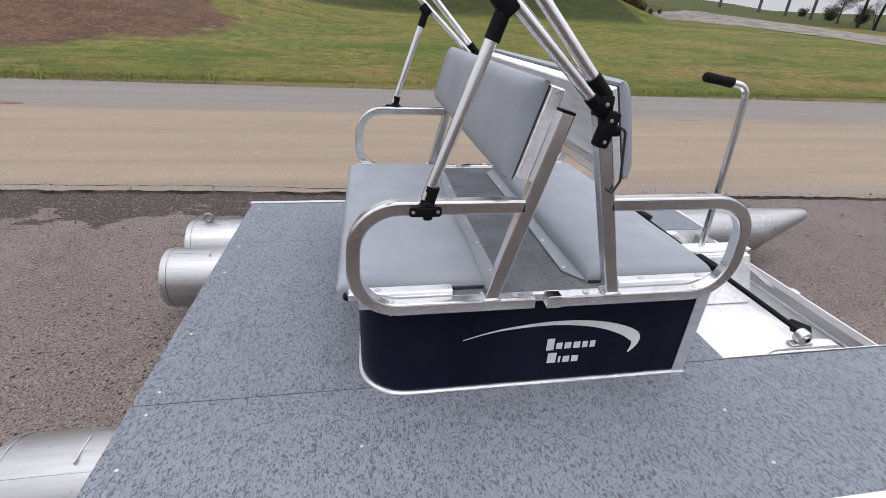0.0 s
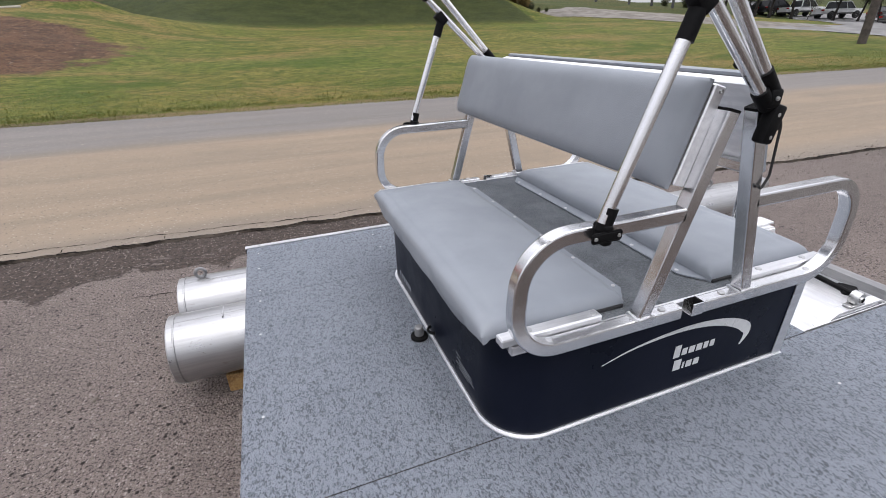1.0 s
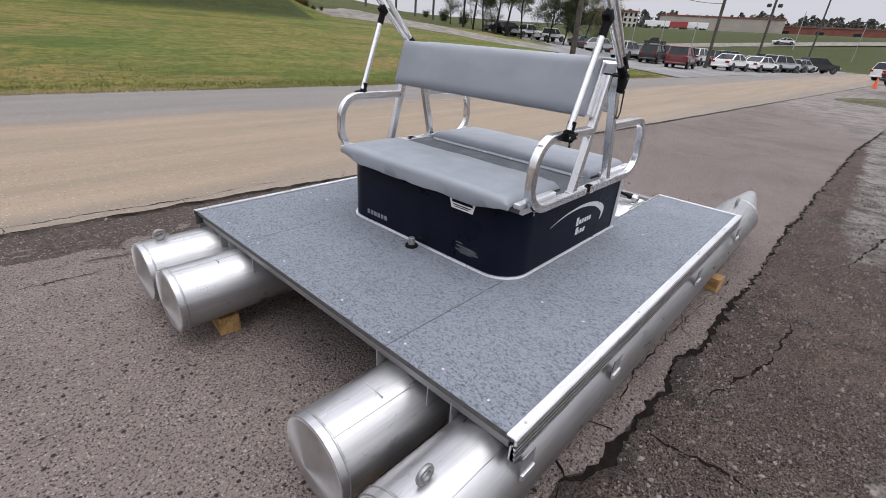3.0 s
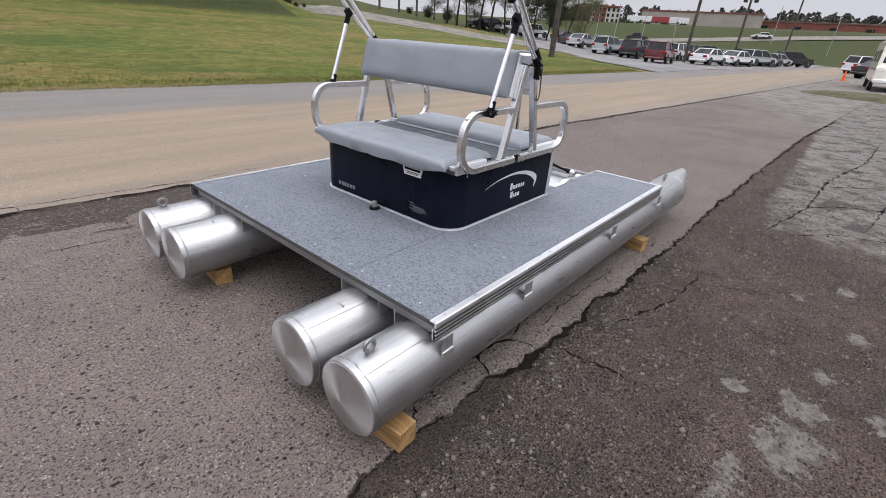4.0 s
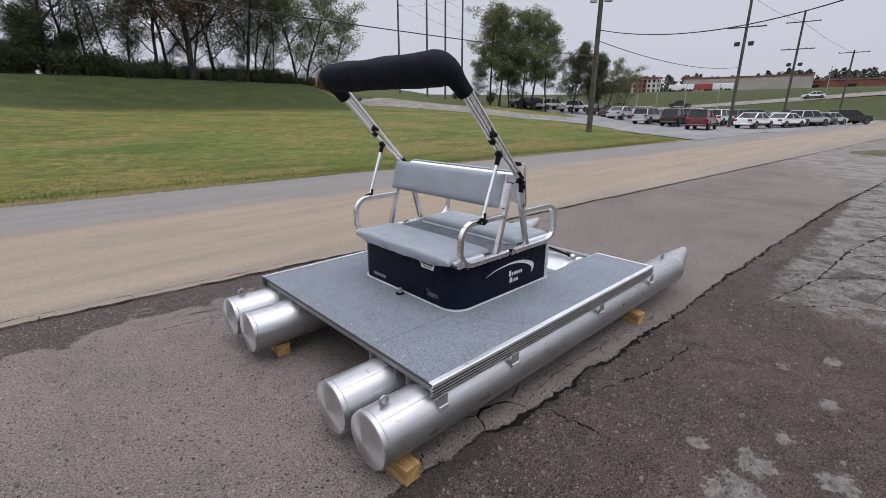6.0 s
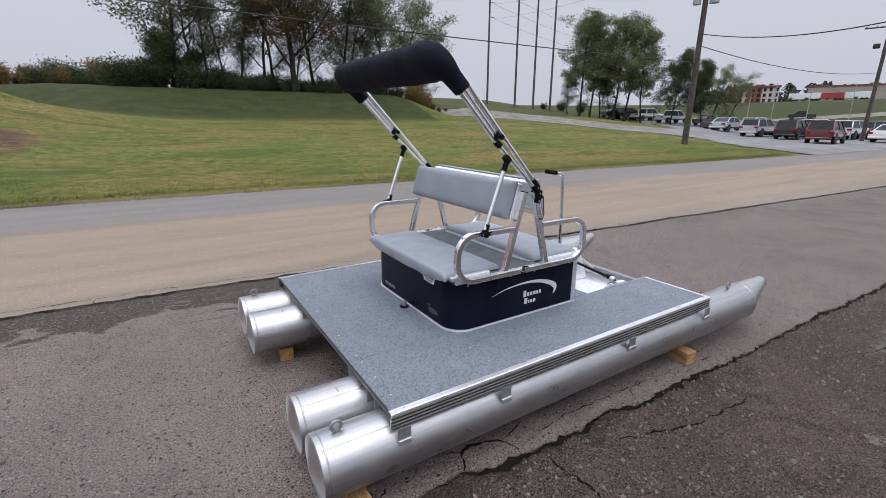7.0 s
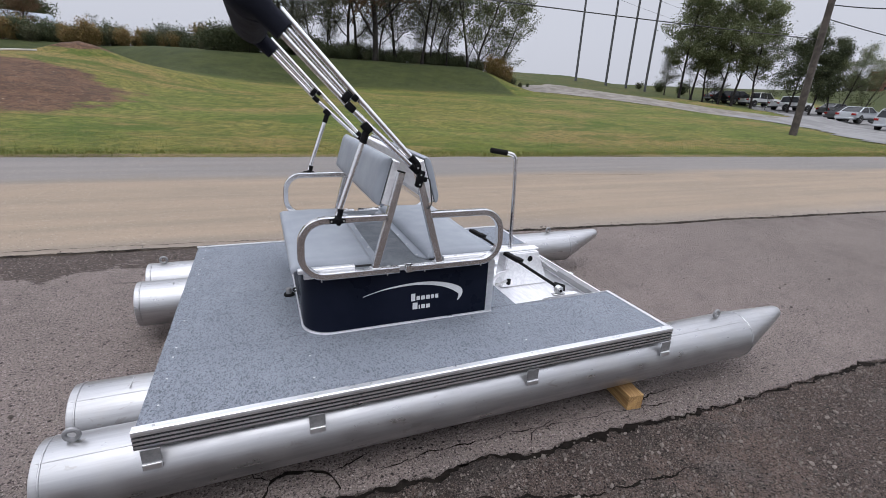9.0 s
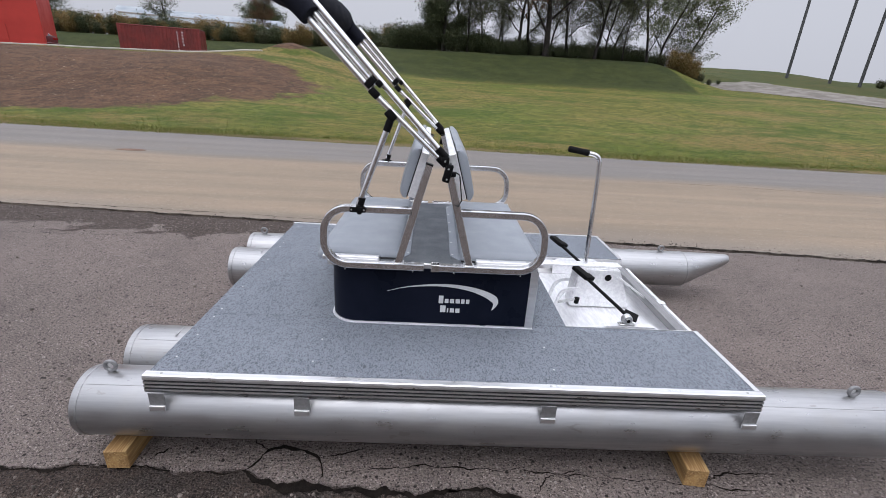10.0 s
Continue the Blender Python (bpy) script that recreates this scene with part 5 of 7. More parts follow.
# foot well with rudder trunk, tiller and pedal cranks
WY0, WY1 = SEAM_1 + 0.006, SEAM_2 - 0.006
bm = bmesh.new()
block(bm, WELL_X - 0.03, LENGTH + 0.03, WY0, WY1, 0.318, 0.322, 0)
block(bm, WELL_X - 0.004, WELL_X - 0.001, WY0, WY1, 0.322, DECK_Z - 0.023, 0)
well = part("foot_well", bm, ALU_SHEET, boat, "bright sheet aluminium foot well")
for y0, y1 in ((WY0, WY0 + 0.003), (WY1 - 0.003, WY1)):
    bm = boxed(WELL_X, LENGTH, y0, y1, 0.3225, DECK_Z - 0.001, 0)
    part("well_side", bm, ALU_SHEET, well)
for y0, y1 in ((WY0, 0.93), (0.94, WY1)):
    bm = boxed(LENGTH - 0.006, LENGTH - 0.001, y0, y1, 0.3225, 0.368, 0.001)
    block(bm, LENGTH + 0.042, LENGTH + 0.062, y0, y1, 0.31, 0.372, 0.002)
    block(bm, LENGTH - 0.0008, LENGTH + 0.0418, y0, y1, 0.318, 0.323, 0)
    part("bow_channel", bm, ALU_SHEET, well, "aluminium channel across the bow")
bm = boxed(LENGTH - 0.06, LENGTH + 0.064, 0.915, 0.955, 0.3722, 0.380, 0.002)
part("channel_strap", bm, ALU_SHEET, well)
# rudder trunk: box under a flat bar
bm = bmesh.new()
outline = [(1.93, 0.324), (2.30, 0.324), (2.20, 0.572), (1.955, 0.572)]
extruded(outline, 0.11, lambda a, b, d: Vector((a, 0.94 + d, b)), bm)
bmesh.ops.bevel(bm, geom=list(bm.edges), offset=0.008, segments=2, affect="EDGES")
trunk = part("rudder_trunk", bm, ALU_SHEET, boat, "sloped sheet aluminium trunk", 40)
bm = boxed(1.595, 2.215, 0.965, 1.03, 0.5735, 0.585, 0.002)
part("flat_bar", bm, ALU_SHEET, trunk)
for yy in (0.925, 1.065):
    bm = sweep(bmesh.new(), fillet([(1.84, yy, 0.33), (1.87, yy, 0.44), (1.97, yy, 0.45)], 0.07, 7), square_profile(0.012, 0.022, 0.002), side=(0, 1, 0))
    part("gusset", bm, ALU_SHEET, trunk, "", 14)
hole = lathe(bmesh.new(), [(0.9385, 0, 2.135, 0.52), (0.9385, 0.02, 2.135, 0.52), (0.9395, 0.02, 2.135, 0.52)], 18, "y")
part("pin_hole", hole, RUBBER, trunk, "dark round hole in the trunk")
bm = sweep(bmesh.new(), [(2.19, 0.95, 0.53), (2.40, 0.95, 0.385)], square_profile(0.03, 0.01, 0.002), side=(0, 1, 0))
part("brace", bm, ALU_SHEET, trunk, "", 14)
bm = tube(fillet([(2.008, 1.0, 0.55), (1.996, 1.012, 1.08), (1.992, 1.017, 1.214), (1.90, 1.017, 1.23)], 0.05, 7), 0.0125)
tiller = part("tiller", bm, ALU_BRIGHT, boat, "bent aluminium tiller with black grip", 40)
bm = lathe(bmesh.new(), [(0, 0, 0, 0), (0.002, 0.014, 0, 0), (0.01, 0.0175, 0, 0), (0.06, 0.0165, 0, 0), (0.115, 0.018, 0, 0), (0.12, 0.012, 0, 0), (0.121, 0, 0, 0)], 14, "x")
moved(bm, pose(1.808, 1.017, 1.245, 0, 9, 0))
part("grip", bm, RUBBER, tiller, "black rubber grip", 40)

for side in (False, True):
    yb = 0.54 if not side else mirror_y(0.54)
    # low arched bearing bracket
    bm = sweep(bmesh.new(), fillet([(1.925, yb, 0.385), (1.985, yb, 0.43), (2.235, yb, 0.43), (2.305, yb, 0.385)], 0.05, 6), square_profile(0.034, 0.012, 0.002), side=(0, 1, 0))
    bracket = part("bearing_bracket", bm, ALU_SHEET, boat, "arched aluminium bearing bracket", 14)
    bm = boxed(1.95, 2.28, yb - 0.002, yb + 0.002, 0.324, 0.40, 0)
    part("web", bm, ALU_SHEET, bracket)
    by, shift = (0.54, 0.0) if not side else (1.085, 0.535)
    bm = lathe(bmesh.new(), [(by - 0.022, 0, 2.095, 0.468), (by - 0.022, 0.010, 2.095, 0.468), (by - 0.016, 0.011, 2.095, 0.468), (by - 0.0165, 0.022, 2.095, 0.468), (by - 0.012, 0.026, 2.095, 0.468), (by + 0.012, 0.027, 2.095, 0.468), (by + 0.014, 0.012, 2.095, 0.468), (by + 0.014, 0, 2.095, 0.468)], 20, "y")
    block(bm, 2.055, 2.135, by - 0.016, by + 0.014, 0.437, 0.446, 0.002)
    bearing = part("bearing", bm, STEEL, bracket, "round steel bearing", 40)
    part("axle_end", lathe(bmesh.new(), [(by - 0.0225, 0, 2.095, 0.468), (by - 0.0235, 0.009, 2.095, 0.468), (by - 0.0225, 0.0095, 2.095, 0.468)], 14, "y"), RUBBER, bearing)
    # crank: plate at the bearing, arm and double pedal
    bm = bmesh.new()
    sweep(bm, [(2.115, 0.571 + shift, 0.466), (1.965, 0.815 + shift, 0.562)], ring_profile(0.0095, 10))
    crank = part("crank", bm, BLACK_PLASTIC, boat, "black pedal crank", 40)
    bm = boxed(-0.036, 0.036, -0.026, 0.026, -0.006, 0.006, 0.003)
    part("crank_plate", moved(bm, pose(2.132, 0.583 + shift, 0.466, 24, 14, -28)), BLACK_PLASTIC, crank, "", 40)
    bm = boxed(-0.028, 0.028, -0.058, 0.058, -0.012, 0.012, 0.005, 2)
    block(bm, -0.034, 0.034, -0.07, -0.02, -0.008, 0.016, 0.005, 2)
    part("pedal", moved(bm, pose(1.945, 0.862 + shift, 0.578, 12, 12, 28)), RUBBER, crank, "black rubber pedal", 40)
bm = tube([(1.83, 0.84, 0.40), (1.97, 0.90, 0.40)], 0.008)
part("push_rod", bm, STEEL, boat, "", 40)
bm = lathe(bmesh.new(), [(0.375, 0, 1.95, 0.885), (0.376, 0.014, 1.95, 0.885), (0.41, 0.014, 1.95, 0.885), (0.411, 0, 1.95, 0.885)], 12, "z")
part("rod_knob", bm, RUBBER, boat, "", 40)

# deck fitting at the foot of the seat box
bm = lathe(bmesh.new(), [(DECK_Z + 0.0005, 0.03, 0.563, 0.972), (DECK_Z + 0.010, 0.029, 0.563, 0.972), (DECK_Z + 0.013, 0.022, 0.563, 0.972), (DECK_Z + 0.012, 0, 0.563, 0.972)], 20, "z")
socket = part("flag_socket", bm, RUBBER, boat, "black rubber socket on the deck", 40)
bm = lathe(bmesh.new(), [(DECK_Z + 0.0125, 0.016, 0.563, 0.972), (DECK_Z + 0.042, 0.015, 0.563, 0.972), (DECK_Z + 0.046, 0.011, 0.563, 0.972), (DECK_Z + 0.046, 0, 0.563, 0.972)], 18, "z")
part("peg", bm, ALU_SHADE, socket, "grey metal peg", 40)
bm = sweep(bmesh.new(), [Vector((0.600 - 0.016 * math.sin(a), 0.935 + 0.02 * math.cos(a), DECK_Z + 0.046)) for a in np.linspace(0, math.pi, 9)], ring_profile(0.005, 8))
part("cord_hook", bm, BLACK_PLASTIC, boat, "", 40)
bm = tube(fillet([(1.165, 0.40, 1.20), (1.185, 0.402, 1.19), (1.20, 0.404, 1.08), (1.185, 0.404, 1.05), (1.175, 0.404, 1.06)], 0.015, 4), 0.003, 6)
part("cord", bm, CABLE, boat, "", 40)

# timber blocks under the pontoons
for x, y, turn, name_label in ((2.255, 0.10, -7, ""), (-0.165, 0.115, 3, ""), (-0.085, 1.62, -6, ""), (2.24, 1.84, 4, "")):
    bm = boxed(-0.045, 0.045, -0.15, 0.15, 0, 0.0895, 0.003)
    for v in bm.verts:
        v.co += Vector((noise.noise(v.co * 9 + Vector((x, y, 0))), noise.noise(v.co * 7 + Vector((y, x, 0))), 0)) * 0.002
    b = part("timber_block", bm, TIMBER)
    b.matrix_basis = pose(x, y, 0, 0, 0, turn)
    tagged(b, "short sawn pine post under a pontoon", "block", "timber blocks under the boat")

# ---- trees, brush and grass ----


def grow(rng, height_m, spread, levels, lean=0.0, bare=0.25, oval=False, stout=0.0095):
    """The limbs of a tree as (points, start radius, end radius), and the tips where leaves hang."""
    limbs, tips = [], []
    r0 = height_m * stout

    def limb(p, way, length, r, level):
        pts, n = [p.copy()], max(3, int(length / (0.9 if level == 0 else 0.6)))
        bend = (0.06 if oval else 0.13, 0.2, 0.3, 0.34)[min(level, 3)]
        for _ in range(n):
            way = (way + Vector((rng.uniform(-bend, bend), rng.uniform(-bend, bend), rng.uniform(-0.04, 0.10)))).normalized()
            pts.append(pts[-1] + way * (length / n))
        limbs.append((pts, r, r * (0.3 if level == 0 else 0.3)))
        if level >= levels:
            tips.extend((pts[k], way) for k in range(max(1, n // 3), n + 1))
            return
        kids = rng.randint(10, 13) if level == 0 else rng.randint(4, 5)
        for c in range(kids):
            u = (c + rng.uniform(0.1, 0.9)) / kids
            t = bare + (1 - bare) * u if level == 0 else 0.25 + 0.75 * u
            k = min(n, max(1, int(t * n)))
            az = 2.4 * c + rng.uniform(-0.5, 0.5)
            rise = rng.uniform(0.45, 1.0) if level == 0 else rng.uniform(-0.1, 0.8)
            side = Vector((math.cos(az) * spread, math.sin(az) * spread, rise))
            w = (side.normalized() + way * 0.4).normalized()
            if level == 0:
                size = length * (0.17 + 0.19 * math.sin(math.pi * min(1.0, 0.15 + 0.8 * u))) * rng.uniform(0.85, 1.15) if oval else length * rng.uniform(0.30, 0.46) * (1.1 - 0.6 * u)
            else:
                size = length * rng.uniform(0.38, 0.58)
            limb(pts[k], w, size, max(0.010, r * (1 - 0.65 * t) * 0.5), level + 1)
        tips.append((pts[-1], way))

    limb(Vector((0, 0, -0.1)), Vector((lean, 0, 1)).normalized(), height_m * 0.88, r0, 0)
    return limbs, tips


def leaf_cards(rng, places, count, size, reach):
    """Small bent leaves and sprays scattered round the given places."""
    verts, faces = [], []
    for _ in range(count):
        p = places[rng.randrange(len(places))]
        c = Vector((p[0] + rng.gauss(0, reach), p[1] + rng.gauss(0, reach), p[2] + rng.gauss(0, reach * 0.8)))
        a = Vector((rng.gauss(0, 1), rng.gauss(0, 1), rng.gauss(0, 0.7))).normalized()
        b = a.cross(Vector((rng.gauss(0, 1), rng.gauss(0, 1), rng.gauss(0, 1)))).normalized()
        s = size * rng.uniform(0.6, 1.5)
        n = len(verts)
        verts += [c - a * s, c + b * s * 0.45 + a.cross(b) * s * 0.15, c + a * s, c - b * s * 0.45]
        faces.append((n, n + 1, n + 2, n + 3))
    return verts, faces


def tree(seed, height_m, spread, leaves, size, reach, material, label, levels=2, bare=0.25, lean=0.0, oval=False, stout=0.0095):
    rng = random.Random(seed)
    limbs, tips = grow(rng, height_m, spread, levels, lean, bare, oval, stout)
    ob = thing("tree", label, "tree")
    bm = bmesh.new()
    for pts, r0, r1 in limbs:
        n = len(pts)
        sizes = [r0 + (r1 - r0) * k / (n - 1) for k in range(n)]
        if pts[0].z < 0:
            sizes[0] *= 1.35
        sweep(bm, pts, ring_profile(1.0, 7 if r0 > 0.1 else 4), sizes=sizes, cap=False)
    part("trunk", bm, BARK, ob, "", 60)
    verts, faces = leaf_cards(rng, [t[0] for t in tips], leaves, size, reach)
    raw("crown", verts, faces, material, ob)
    return ob


KINDS = {
    "full": tree(1, 17, 1.25, 17000, 0.125, 0.36, LEAF_GREEN, "tall tree with full green oval crown", levels=3, bare=0.26, oval=True, stout=0.0115),
    "full_b": tree(2, 13, 1.6, 17000, 0.115, 0.36, LEAF_DARK, "broad tree with dense dark green crown", levels=3, bare=0.20, stout=0.0125),
    "thin": tree(3, 12, 1.1, 9000, 0.075, 0.30, LEAF_OLIVE, "slender tree with thin olive autumn leaves", levels=3, bare=0.13, lean=0.08),
    "thin_b": tree(4, 14, 1.35, 12500, 0.088, 0.32, LEAF_OLIVE, "tall tree with sparse green leaves", levels=3, bare=0.13),
    "pale": tree(9, 12.5, 1.35, 11500, 0.08, 0.32, LEAF_GREEN, "spreading tree with sparse pale green leaves", levels=3, bare=0.10, lean=-0.1),
    "bare": tree(5, 10, 1.2, 2600, 0.06, 0.3, LEAF_OLIVE, "nearly bare tree with dark branches", levels=3, bare=0.12, lean=0.12, stout=0.008),
    "rust": tree(6, 15, 1.3, 15000, 0.10, 0.42, LEAF_RUST, "stout tree with rust-brown autumn leaves", levels=3, bare=0.16, stout=0.0175),
    "dark": tree(7, 7, 1.4, 11000, 0.10, 0.42, LEAF_DARK, "low tree with dark green leaves", bare=0.05),
}
used_kinds = set()


def plant(kind, x, y, scale=1.0, turn=0.0, group="trees behind the lawn"):
    m = pose(x, y, height(x, y) - 0.05, 0, 0, turn) @ Matrix.Scale(scale, 4)
    if kind in used_kinds:
        ob = copy_thing(KINDS[kind], m)
        ob.scale = (scale, scale, scale)
    else:
        used_kinds.add(kind)
        ob = KINDS[kind]
        ob.matrix_basis = m
    return tagged(ob, group=group)


rng = random.Random(11)


def beyond(x, y, f=1.18):
    """A place beside the parking lot, set back along the line from the boat."""
    return -1.27 + (x + 1.27) * f, -1.21 + (y + 1.21) * f




for kind, x, y, s in (
    ("dark", 0.2, 40.4, 0.62), ("thin_b", 1.6, 40.5, 1.15), ("thin", 3.7, 40.6, 0.8), ("bare", 5.2, 40.5, 0.85), ("thin_b", 8.0, 40.6, 1.0), ("rust", 10.5, 40.5, 1.02), ("thin_b", 14.8, 40.6, 1.0),
    ("thin", 15.8, 40.9, 0.8), ("bare", 17.3, 40.7, 0.8), ("pale", 19.4, 40.5, 0.98), ("pale", 20.7, 41.0, 0.9), ("bare", 12.6, 41.0, 0.75), ("pale", 23.6, 42.2, 0.8), ("thin", 6.6, 42.5, 0.75), ("bare", 22.3, 41.8, 0.65),
    ("dark", 1.5, 41.9, 0.66), ("thin_b", 9.3, 42.4, 1.0), ("thin_b", 12.9, 42.8, 0.95), ("dark", 2.9, 41.6, 0.5), ("thin", 11.6, 43.5, 0.8), ("pale", 17.4, 43.5, 0.8), ("thin_b", 3.2, 44.5, 0.9),
    ("bare", -12.5, 52, 0.3), ("bare", -8.0, 53, 0.26), ("rust", -22.5, 65, 0.5), ("rust", -49, 59, 0.45), ("dark", -26, 84, 1.2), ("dark", -31, 84, 1.3), ("thin", -33, 62, 0.9), ("dark", -46, 60, 1.1),
):
    plant(kind, x, y, s, rng.uniform(0, 360))
for i in range(17):
    x = 0.4 + i * 1.45 + rng.uniform(-0.5, 0.5)
    plant(("bare", "thin", "bare", "bare", "bare")[i % 5], x, 43 + rng.uniform(-1.5, 3.0), rng.uniform(0.28, 0.55), rng.uniform(0, 360))
# the grove: tall oval crowns at one end, broad dark ones at the other
for kind, x, y, s in (
    ("full", 57.0, 49.4, 0.84), ("full", 58.4, 48.6, 0.80), ("full", 60.3, 45.6, 0.84), ("full", 61.6, 44.6, 0.82), ("full", 62.6, 42.4, 0.72), ("full_b", 64.8, 38.9, 0.80), ("full_b", 66.0, 37.0, 0.70), ("pale", 67.3, 34.2, 0.70),
    ("full_b", 67.4, 35.6, 0.60), ("pale", 68.4, 32.6, 0.64), ("full", 59.4, 47.4, 0.66), ("thin", 56.2, 51.4, 0.6), ("bare", 55.6, 50.6, 0.45), ("bare", 59.0, 46.2, 0.55), ("bare", 63.4, 41.0, 0.5), ("thin", 61.0, 47.0, 0.55), ("bare", 57.6, 48.0, 0.55),
):
    plant(kind, x, y, s * 1.04, rng.uniform(0, 360), "grove beside the parking lot")


def shrub(seed, wide, tall, leaves, material, label):
    rg = random.Random(seed)
    ob = thing("shrub", label, "shrub")
    bm, places = bmesh.new(), []
    for _ in range(14):
        a, lean = rg.uniform(0, 6.28), rg.uniform(0.1, 0.6)
        top = Vector((math.cos(a) * lean * wide, math.sin(a) * lean * wide * 0.7, tall * rg.uniform(0.4, 1.1)))
        pts = [Vector((0, 0, -0.05)), top * 0.5 + Vector((0, 0, 0.15)), top]
        sweep(bm, pts, ring_profile(0.018, 4), cap=False)
        places += [top * t for t in (0.3, 0.5, 0.7, 0.85, 1.0)]
    part("stems", bm, BARK, ob)
    verts, faces = leaf_cards(rg, places, leaves, 0.075, wide * 0.17)
    raw("leaves", [(v[0], v[1], max(v[2], 0.0)) for v in verts], faces, material, ob)
    return ob


BRUSH = [shrub(21, 1.5, 1.6, 3000, LEAF_BRUSH, "rust and gold autumn brush on the rise"), shrub(22, 1.5, 1.6, 3000, LEAF_DARK, "dark green undergrowth bush"), shrub(23, 1.3, 1.2, 1900, LEAF_OLIVE, "olive scrub bush at the lawn edge")]
placed = set()


def bush(k, x, y, s, group):
    m = pose(x, y, height(x, y), 0, 0, rng.uniform(0, 360)) @ Matrix.Scale(s, 4)
    if k in placed:
        ob = copy_thing(BRUSH[k], m)
        ob.scale = (s, s, s)
    else:
        placed.add(k)
        ob = BRUSH[k]
        ob.matrix_basis = m
    tagged(ob, group=group)


for i in range(170):
    x = -46 + i * 0.275 + rng.uniform(-0.4, 0.4)
    bush(0 if rng.random() < (0.55 if x < -7 else 0.3) else 2 if rng.random() < 0.45 else 1, x, 49.0 + rng.uniform(-1.2, 2.2), rng.uniform(0.5, 1.3) * (0.84 if x < -11 else 1), "brush along the rise")
for i in range(74):
    x = -2.8 + i * 0.40 + rng.uniform(-0.5, 0.5)
    tall = 1.0 if x < 7 else 0.62 if x < 18 else 0.4
    bush(1 if rng.random() < 0.7 else 2, x, 40.4 + rng.uniform(-0.6, 2.2), rng.uniform(0.25, 1.15) * tall, "undergrowth below the trees")
for i in range(44):
    bush(1 if rng.random() < 0.6 else 2, 3.5 + i * 0.43 + rng.uniform(-0.3, 0.3), 43.2 + rng.uniform(-0.7, 1.0), rng.uniform(0.55, 0.85), "undergrowth below the trees")
for x, y, s, k in ((21.6, 38.3, 0.9, 0), (20.8, 38.6, 0.8, 0), (22.4, 38.0, 0.75, 0), (23.2, 38.4, 0.5, 2), (20.2, 39.3, 0.7, 2), (60.5, 61, 0.8, 2), (63, 59, 1.0, 1), (66, 57, 1.1, 1), (70, 54, 1.0, 1), (73, 51, 1.0, 2), (77, 46, 1.0, 1)):
    bush(k, x, y, s, "scrub at the lawn's far edge")


def make_grass():
    """Blades and weeds along the road's verge and over the near lawn."""
    rg = random.Random(5)
    verts, faces = [], []
    for i in range(60000):
        x = rg.uniform(-14, 27)
        t = rg.random()
        y = verge(x) + (rg.uniform(-0.15, 0.5) if i % 5 < 2 else 0.1 + 3.0 * t * t)
        if dirt_amount(x, y) > 0.4:
            continue
        z, tall = height(x, y), rg.uniform(0.012, 0.035) * (1.8 if i % 5 < 2 else 1)
        a, w = rg.uniform(0, 6.28), rg.uniform(0.006, 0.012)
        dx, dy, lx, ly = math.cos(a) * w, math.sin(a) * w, rg.gauss(0, 0.03), rg.gauss(0, 0.03)
        n = len(verts)
        verts += [(x - dx, y - dy, z - 0.005), (x + dx, y + dy, z - 0.005), (x + lx, y + ly, z + tall)]
        faces.append((n, n + 1, n + 2))
    ob = raw("grass", verts, faces, GRASS_BLADE)
    tagged(ob, "short green and straw-coloured lawn grass", "grass", kind="stuff")


make_grass()


def make_gravel():
    rg = random.Random(8)
    verts, faces = [], []
    base = bmesh.new()
    bmesh.ops.create_icosphere(base, subdivisions=1, radius=1)
    bv, bf = [v.co.copy() for v in base.verts], [[v.index for v in f.verts] for f in base.faces]
    base.free()
    for i in range(25000):
        if i < 19000:
            x, y = rg.uniform(-2.5, 7), -0.12 - abs(rg.gauss(0, 0.85))
            z = -0.011
        elif i < 22200:
            x, y = rg.uniform(-4, 7), rg.uniform(-0.1, 2.9)
            z = 0.001
        else:
            x = rg.uniform(-5, 9)
            y = min(joint(x) - 0.05, joint(x) - 0.2 + rg.gauss(0, 0.25)) if x < 1.5 else joint(x) + rg.gauss(0, 0.1)
            z = 0.003 if y < joint(x) else 0.009
        if i < 19000 and y > lot_edge(x) - 0.01:
            continue
        s = min(0.014, 0.0024 + rg.expovariate(1 / 0.0022))
        m = Matrix.Translation((x, y, z + s * 0.3)) @ Euler((rg.uniform(0, 6), rg.uniform(0, 6), rg.uniform(0, 6))).to_matrix().to_4x4() @ Matrix.Diagonal((s, s * rg.uniform(0.6, 1), s * rg.uniform(0.5, 0.9), 1))
        n = len(verts)
        verts += [m @ (v * rg.uniform(0.8, 1.2)) for v in bv]
        faces += [[n + k for k in f] for f in bf]
    ob = raw("gravel", verts, faces, STONE)
    tagged(ob, "loose grey gravel on the asphalt", "gravel", kind="stuff")


make_gravel()


